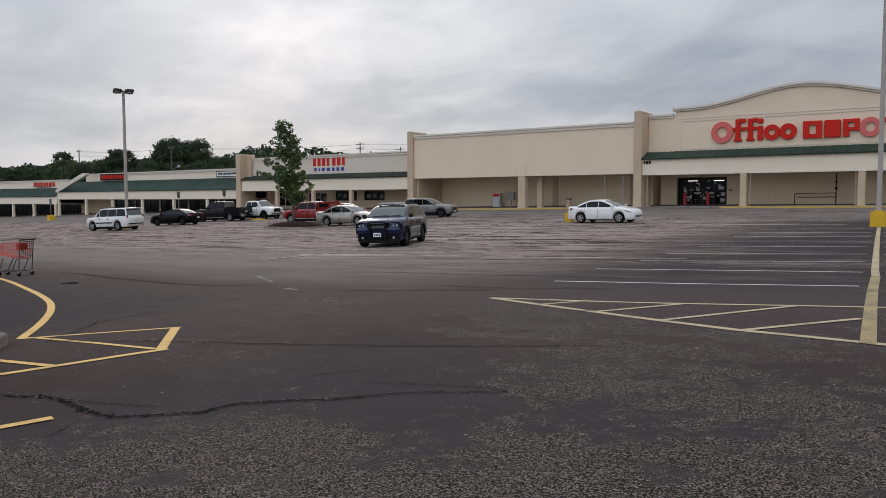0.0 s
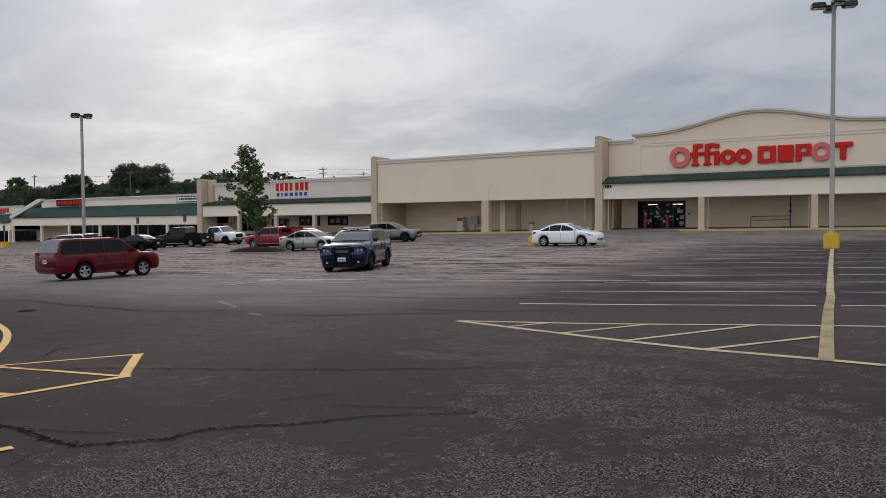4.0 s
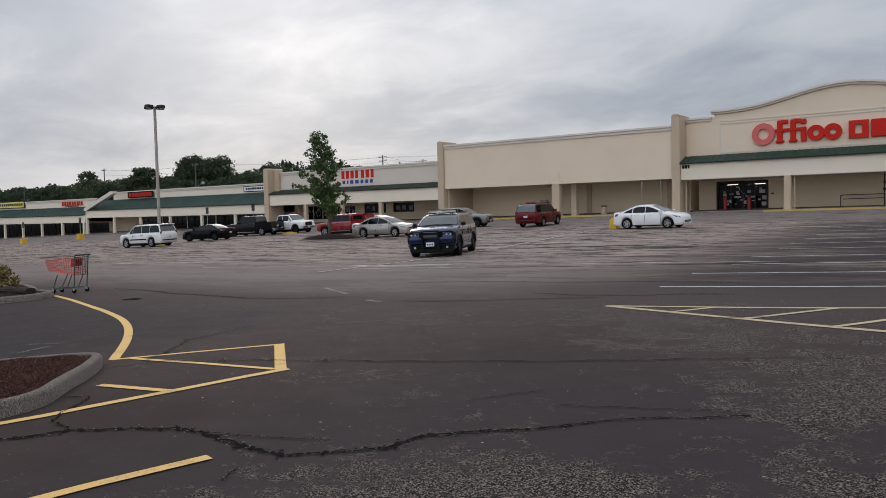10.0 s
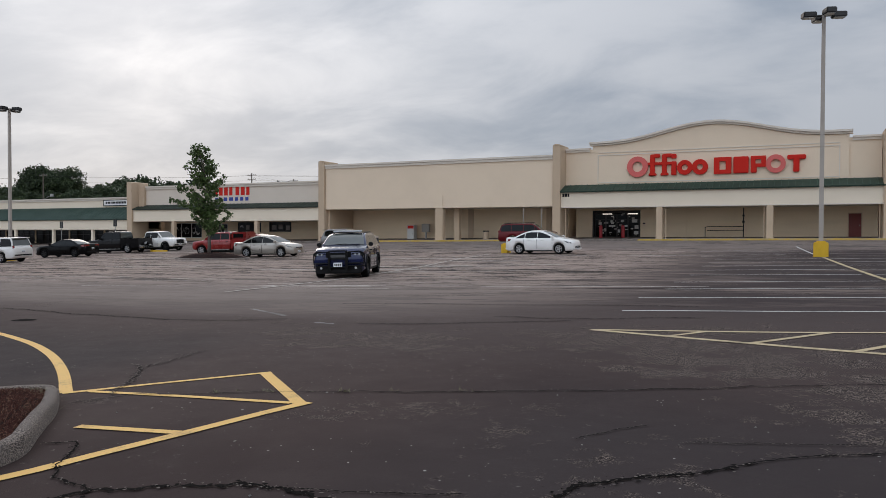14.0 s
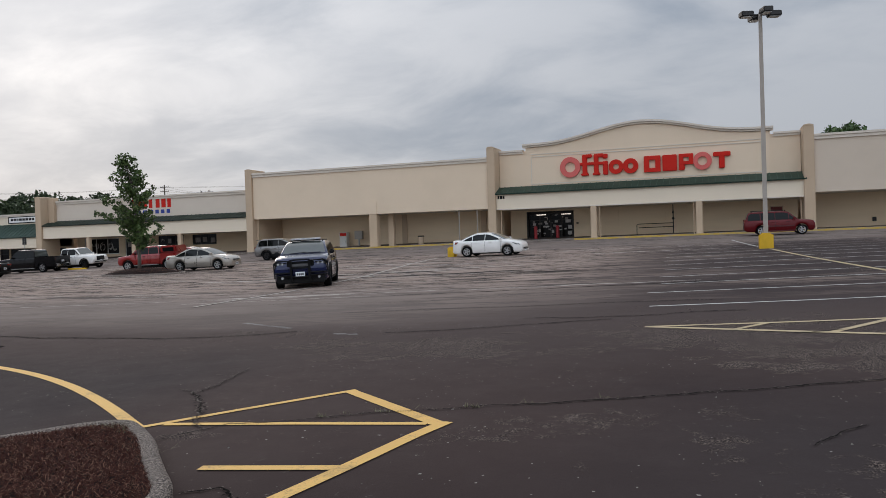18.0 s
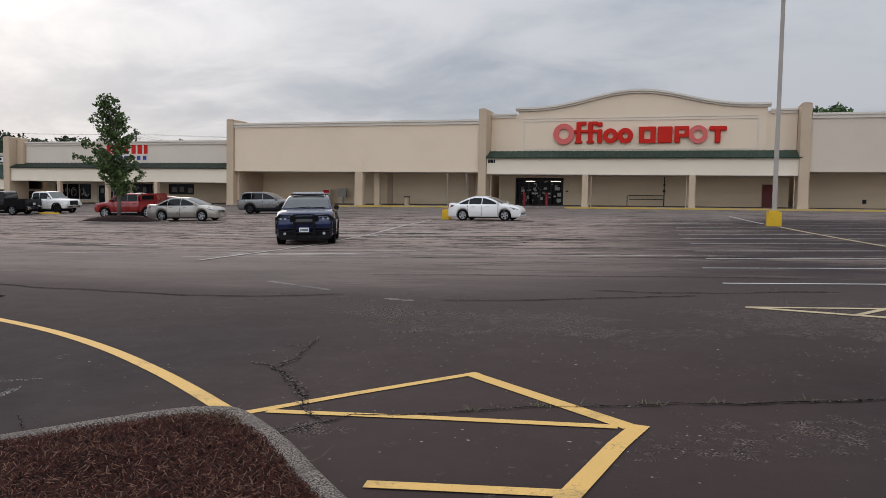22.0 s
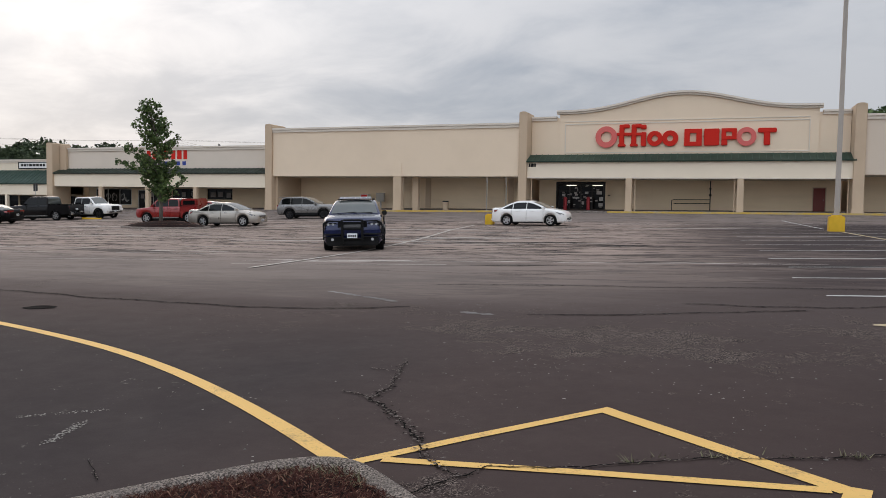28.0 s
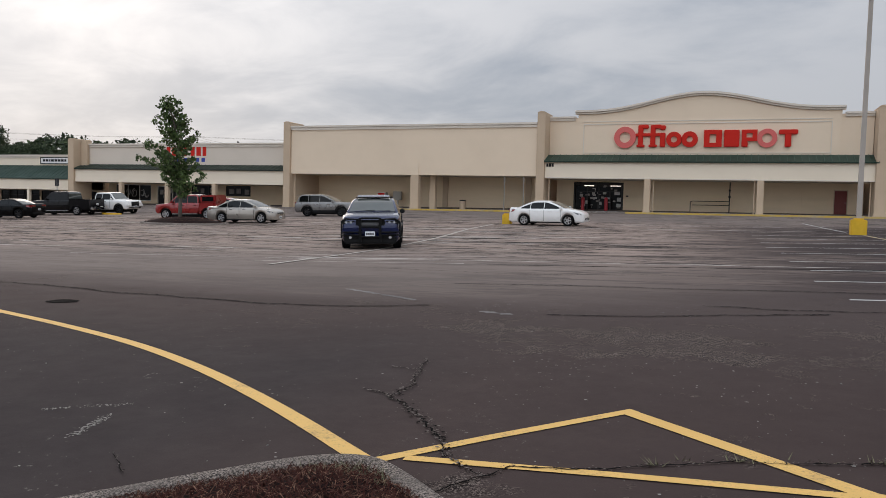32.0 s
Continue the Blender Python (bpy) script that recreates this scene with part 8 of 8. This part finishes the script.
for px, z1, lamp in ((-203.0, 15.6, True), (-161.5, 14.8, True), (-250, 12.5, True)):
    utility_pole(px, 114.5, -0.8, z1, 1, lamp)
utility_pole(-127.0, 144.8, -0.8, 16.0, 2)
utility_pole(-124.5, 158.0, -0.8, 15.4, 2)


def cables():
    bm = bmesh.new()
    for (xa, ya, za), (xb, yb, zb) in (((-161.5, 114.5, 14.2), (-127.0, 144.8, 15.4)), ((-127.0, 144.8, 15.4), (-124.5, 158.0, 14.8)), ((-127.0, 144.8, 15.4), (-40, 148, 13.6)), ((-203, 114.5, 15.0), (-161.5, 114.5, 14.2))):
        for dx, dz in ((-1.1, 0), (1.1, 0.05), (0, -1.2)):
            prev = None
            for i in range(13):
                f = i / 12
                p = (xa + (xb - xa) * f + dx, ya + (yb - ya) * f, za + (zb - za) * f + dz - 2.0 * f * (1 - f))
                if prev:
                    rod(bm, prev, p, 0.014, sides=4)
                prev = p
    tagged(part("overhead_cables", bm, M["black"]), "thin dark overhead cables", "cables")


cables()


# ---- things on the pavement and roof ----
def pavement_things():
    y = 71.3
    z = walk_z(-42.6)
    t = thing("ice_cabinet", "white metal cabinet with a red top panel", "cabinet", pose(-42.7, y, z))
    part("cabinet_body", boxed(-0.42, -0.3, 0.0, 0.42, 0.3, 1.18, 0.02), M["cabinet_white"], t)
    part("top_panel", boxed(-0.44, -0.32, 1.182, 0.44, 0.32, 1.62, 0.02), M["cabinet_white"], t)
    part("red_face", boxed(-0.36, -0.335, 1.24, 0.36, -0.322, 1.56), M["red_sign"], t)
    part("cabinet_door", boxed(-0.36, -0.33, 0.1, 0.36, -0.302, 1.1, 0.01), M["cabinet_white"], t)
    part("door_handle", rod(bmesh.new(), (0.28, -0.36, 0.5), (0.28, -0.36, 0.8), 0.015), M["steel"], t)
    t = thing("meter_box", "grey electrical box on a post", "electrical box", pose(-41.0, y, walk_z(-41)))
    part("box", boxed(-0.45, -0.18, 0.85, 0.45, 0.14, 1.72, 0.03), M["cabinet_grey"], t)
    part("lid", boxed(-0.38, -0.2, 0.93, 0.38, -0.182, 1.64, 0.01), M["cabinet_grey"], t)
    part("post", boxed(-0.07, -0.07, -0.02, 0.07, 0.07, 0.85), M["steel"], t)
    t = thing("litter_bin", "beige concrete litter bin with a dark rim", "litter bin", pose(-33.4, 69.6, walk_z(-33.4)))
    part("bin_body", rod(bmesh.new(), (0, 0, 0), (0, 0, 0.78), 0.28, 0.30, 18), M["stucco_tan"], t)
    part("bin_rim", rod(bmesh.new(), (0, 0, 0.782), (0, 0, 0.9), 0.32, 0.27, 18), M["dark_frame"], t)
    for x in (-22.15, -20.05):
        t = thing("bollard", "red painted steel bollard before the entrance", "bollard", pose(x, 70.9, walk_z(x)), group="entrance bollards")
        part("post", rod(bmesh.new(), (0, 0, 0), (0, 0, 1.22), 0.16, sides=16), M["red_post"], t)
        part("dome", rod(bmesh.new(), (0, 0, 1.222), (0, 0, 1.3), 0.155, 0.06, 16), M["red_post"], t)
    t = thing("cart_rail", "thin dark metal cart rail on the pavement", "rail", pose(0, 71.2, 0))
    za, zb = walk_z(-12.8), walk_z(-9.6)
    for a, b in (((-12.78, 0, za), (-12.78, 0, za + 1.0)), ((-12.6, 0, za + 1.06), (-9.6, 0, zb + 1.05)), ((-12.78, 0, za + 1.0), (-12.6, 0, za + 1.06)), ((-12.6, 0, za + 0.72), (-9.6, 0, zb + 0.72))):
        part("rail", rod(bmesh.new(), a, b, 0.032), M["dark_frame"], t)
    part("stand_pipe", rod(bmesh.new(), (-9.58, 0, zb), (-9.58, 0, zb + 2.7), 0.045), M["dark_frame"], t)
    part("valve", rod(bmesh.new(), (-9.58, -0.1, zb + 1.45), (-9.58, 0.1, zb + 1.45), 0.12), M["dark_frame"], t)
    part("valve", rod(bmesh.new(), (-9.58, -0.1, zb + 2.0), (-9.58, 0.1, zb + 2.0), 0.1), M["dark_frame"], t)
    for x, yy, zz in ((-38.5, 79, 8.1), (-63.0, 80, 6.6)):
        t = thing("roof_unit", "small grey air unit on the flat roof", "air unit", pose(x, yy, zz))
        part("unit_body", boxed(-0.9, -0.6, 0, 0.9, 0.6, 1.05, 0.03), M["roof"], t)
        part("unit_cap", boxed(-1.05, -0.75, 1.051, 1.05, 0.75, 1.14, 0.02), M["steel"], t)


pavement_things()


def shopping_cart():
    t = thing("shopping_cart", "abandoned shopping cart with a faded red basket", "shopping cart", on_ground(-22.82, 10.85, 202))
    # +x is the nose; the push handle is at the rear; the floor of the basket climbs to the nose
    def corner(i, f):
        x, y = ((-0.42, -0.23), (0.5, -0.18), (0.5, 0.18), (-0.42, 0.23))[i % 4]
        lo, hi = (0.50, 0.99) if x < 0 else (0.64, 0.93)
        return Vector((x + (0.08 if x > 0 else -0.03) * f, y * (1 + 0.18 * f), lo + (hi - lo) * f))
    def web(name, sides, mat, label, n):
        bm = bmesh.new()
        for i in sides:
            for k in range(8):
                f = k / 7
                rod(bm, corner(i, f), corner(i + 1, f), 0.012 if k == 7 else 0.006, sides=5)
            for k in range(n + 1):
                f = k / n
                rod(bm, corner(i, 0).lerp(corner(i + 1, 0), f), corner(i, 1).lerp(corner(i + 1, 1), f), 0.006, sides=4)
        return part(name, bm, mat, t, label)
    web("basket", (0, 1, 2), M["red_plastic"], "faded red mesh basket", 13)
    web("basket_back", (3,), M["dark_frame"], "dark wire gate at the back of the basket", 7)
    bm = bmesh.new()
    for k in range(10):
        y = -0.2 + 0.4 * k / 9
        rod(bm, (-0.42, y, 0.50), (0.5, y * 0.8, 0.64), 0.006, sides=4)
    part("basket_floor", bm, M["red_plastic"], t)
    bm = bmesh.new()
    for s in (-1, 1):
        rod(bm, (-0.46, s * 0.26, 1.04), (-0.36, s * 0.25, 0.14), 0.016)
        rod(bm, (-0.36, s * 0.25, 0.14), (0.4, s * 0.16, 0.14), 0.016)
        rod(bm, (0.4, s * 0.16, 0.14), (0.2, s * 0.2, 0.52), 0.014)
        rod(bm, (-0.1, s * 0.22, 0.14), (-0.3, s * 0.23, 0.52), 0.014)
    rod(bm, (0.4, -0.16, 0.14), (0.4, 0.16, 0.14), 0.014)
    part("frame", bm, M["cart_wire"], t)
    part("handle", rod(bmesh.new(), (-0.5, -0.29, 1.05), (-0.5, 0.29, 1.05), 0.022), M["dark_frame"], t)
    part("child_seat", boxed(-0.30, -0.2, 0.74, -0.27, 0.2, 0.95, 0.006), M["red_sign"], t)
    for x in (-0.36, 0.4):
        for s in (-1, 1):
            y = s * (0.25 if x < 0 else 0.16)
            w = part("castor", rod(bmesh.new(), (x, y - 0.015, 0.065), (x, y + 0.015, 0.065), 0.065, sides=14), M["tyre"], t)
            part("fork", boxed(x - 0.03, y - 0.025, 0.07, x + 0.03, y + 0.025, 0.14), M["steel"], w)


shopping_cart()


# ---- the bird ----
def bmesh_ball(rx, ry, rz, z, x=0.0):
    bm = bmesh.new()
    bmesh.ops.create_uvsphere(bm, u_segments=10, v_segments=7, radius=1.0)
    bmesh.ops.transform(bm, matrix=Matrix.Translation((x, 0, z)) @ Matrix.Diagonal((rx, ry, rz, 1)), verts=bm.verts[:])
    return bm


def make_bird(spot):
    """A dark pigeon with its wings half spread."""
    t = thing("bird", "small dark bird that flies up from the shop roof", "bird", spot)
    bm = bmesh.new()
    rings = []
    for x, r, z in ((-0.2, 0.012, 0.0), (-0.12, 0.045, 0.0), (-0.02, 0.062, -0.005), (0.08, 0.05, 0.01), (0.13, 0.032, 0.035), (0.165, 0.03, 0.045), (0.19, 0.012, 0.04)):
        rings.append([bm.verts.new((x, r * math.cos(a * math.pi / 4), z + r * math.sin(a * math.pi / 4))) for a in range(8)])
    for p, q in zip(rings, rings[1:]):
        for i in range(8):
            bm.faces.new((p[i], p[(i + 1) % 8], q[(i + 1) % 8], q[i]))
    bm.faces.new(rings[0])
    bm.faces.new(rings[-1][::-1])
    part("body", bm, M["feather"], t, smooth=True)
    part("tail", prism(bmesh.new(), [(-0.16, -0.02), (-0.34, -0.06), (-0.36, 0.0), (-0.34, 0.06), (-0.16, 0.02)], -0.006, 0.006, "xy"), M["feather"], t)
    part("beak", rod(bmesh.new(), (0.185, 0, 0.04), (0.225, 0, 0.034), 0.008, 0.002, 6), M["black"], t)
    wings = []
    for side in (1, -1):
        pts = [(0.07, 0.03), (0.1, 0.18), (0.05, 0.36), (-0.06, 0.46), (-0.05, 0.3), (-0.1, 0.16), (-0.09, 0.03)]
        wings.append((side, part("wing", prism(bmesh.new(), [(x, y * side) for x, y in pts][::side], -0.005, 0.005, "xy"), M["feather"], t)))
    return t, wings


BIRD, BIRD_WINGS = make_bird(pose(-63.5, 70.0, 6.75, 0, 0, 200))
t_perch = thing("perched_bird", "tiny dark bird perched on the cream parapet", "bird", pose(-58.35, 68.45, 7.09, 0, 0, 200))
part("body", bmesh_ball(0.1, 0.07, 0.09, 0.09), M["feather"], t_perch, smooth=True)
part("head", bmesh_ball(0.04, 0.04, 0.04, 0.2, 0.09), M["feather"], t_perch, smooth=True)
part("tail", prism(bmesh.new(), [(-0.08, -0.02), (-0.2, -0.03), (-0.2, 0.03), (-0.08, 0.02)], 0.05, 0.062, "xy"), M["feather"], t_perch)


# ---- odds and ends ----
def fallen_log(x, y, turn):
    t = thing("log", "dark rotten log lying in bark mulch beside a shrub", "log", pose(x, y, G(x, y) + 0.22, 0, 0, turn))
    bm = bmesh.new()
    rng, rings, n = random.Random(3), [], 12
    for i in range(9):
        u = -0.5 + i / 8
        rings.append([bm.verts.new((u, (0.15 + rng.uniform(-0.02, 0.02)) * math.cos(6.2832 * k / n), (0.10 + rng.uniform(-0.025, 0.02)) * math.sin(6.2832 * k / n))) for k in range(n)])
    for p, q in zip(rings, rings[1:]):
        for k in range(n):
            bm.faces.new((p[k], p[(k + 1) % n], q[(k + 1) % n], q[k]))
    bm.faces.new(rings[0])
    bm.faces.new(rings[-1])
    part("trunk", bm, M["rotten"], t)


fallen_log(-22.6, 9.35, 12)


def roof_vent(x, y, z):
    t = thing("roof_vent", "pale metal roof vent behind the parapet of the vacant shop", "roof vent", pose(x, y, z))
    part("kerb", boxed(-0.55, -0.5, 0, 0.55, 0.5, 0.5, 0.02), M["steel"], t)
    part("hood", prism(bmesh.new(), [(-0.7, 0.5), (0.7, 0.5), (0.5, 0.85), (-0.35, 0.92)], -0.6, 0.6), M["cabinet_white"], t)
    part("louvre", boxed(-0.45, -0.51, 0.2, 0.45, -0.502, 0.42), M["black"], t)


roof_vent(-38.3, 71.0, 8.1)


# ---- what moves ----
def motions():
    """The dark red car drives up the lane between the islands, and along the shopfronts."""
    way = [(0.0, -31.4, 5.2), (1.2, -31.05, 9.4), (2.4, -30.75, 13.75), (3.0, -30.65, 15.95), (3.5, -30.6, 17.95), (4.2, -30.4, 21.1), (4.8, -30.2, 24.1), (5.5, -30.0, 27.9), (6.0, -29.8, 30.6), (6.5, -29.9, 33.4), (7.2, -30.2, 38.0), (8.0, -30.6, 43.6), (8.5, -30.7, 46.3), (9.0, -30.8, 48.8), (10.0, -31.2, 52.8), (11.0, -31.2, 55.4), (12.0, -30.4, 57.2), (13.0, -28.4, 58.7), (14.0, -25.2, 59.7), (15.0, -20.6, 60.3), (16.0, -15.0, 60.7), (16.5, -11.9, 60.8), (17.0, -8.5, 60.9), (17.5, -5.0, 61.0), (18.0, -1.5, 61.1), (18.5, 2.2, 61.2), (19.0, 5.45, 61.3), (20.0, 12.6, 61.5), (22.0, 28.0, 61.8), (32.0, 110.0, 62.0)]
    ts, xs, ys = (np.array(c) for c in zip(*way))

    def spline(v):
        m = np.gradient(v, ts)
        def f(t):
            i = min(max(int(np.searchsorted(ts, t)) - 1, 0), len(ts) - 2)
            h = ts[i + 1] - ts[i]
            s = (t - ts[i]) / h
            return ((2 * s**3 - 3 * s**2 + 1) * v[i] + (s**3 - 2 * s**2 + s) * h * m[i] + (-2 * s**3 + 3 * s**2) * v[i + 1] + (s**3 - s**2) * h * m[i + 1])
        return f

    fx, fy = spline(xs), spline(ys)
    times = [i / 15 for i in range(481)]
    rows, turn, last, spin, spins = [], None, None, 0.0, []
    for t in times:
        x, y = float(fx(t)), float(fy(t))
        e = 0.15
        a, b = max(t - e, 0), min(t + e, 32)
        head = math.degrees(math.atan2(fy(b) - fy(a), fx(b) - fx(a)))
        if last is not None:
            spin += math.degrees(math.hypot(x - last[0], y - last[1]) / 0.365)
        last = (x, y)
        rows.append((t, on_ground(x, y, head)))
        spins.append((t, spin))
    walk(SUV, rows[::3])
    for w in SUV_WHEELS:
        place = w.matrix_basis.translation.copy()
        walk(w, [(t, Matrix.Translation(place) @ pose(0, 0, 0, 0, min(s, 1e9), 0)) for t, s in spins if t <= 22.0] + [(32.0, Matrix.Translation(place) @ pose(0, 0, 0, 0, [q for t, q in spins if t <= 22.0][-1] + 5.0, 0))])
    # the bird leaves the roof behind the tree and flaps off to the west
    air = [(0.0, -63.5, 70.0, 6.75), (24.3, -63.5, 70.0, 6.75), (24.55, -64.2, 67.0, 7.5), (24.8, -65.4, 62.0, 7.45), (25.0, -65.6, 62.0, 7.15), (25.2, -65.8, 62.0, 7.12), (25.4, -66.5, 62.0, 7.05), (25.6, -67.6, 62.0, 7.65), (25.8, -69.5, 62.0, 8.2), (26.0, -71.3, 62.0, 8.3), (26.2, -72.4, 62.0, 8.95), (26.5, -75.0, 62.0, 9.35), (27.5, -84.0, 64.0, 9.6), (28.6, -92.5, 67.6, 8.0), (29.4, -97.0, 69.3, 6.02), (32.0, -97.0, 69.3, 6.02)]
    walk(BIRD, [(t, pose(x, y, z, 0, 0, 200 if t < 24.5 else 180)) for t, x, y, z in air])
    for side, wing in BIRD_WINGS:
        beat = [(0.0, -65.0), (24.3, -65.0)] + [(24.4 + 0.1 * i, (55.0, 5.0, -30.0, 10.0)[i % 4]) for i in range(49)] + [(29.4, -65.0), (32.0, -65.0)]
        walk(wing, [(t, pose(0, 0, 0.02, side * a, 0, 0)) for t, a in beat])


motions()
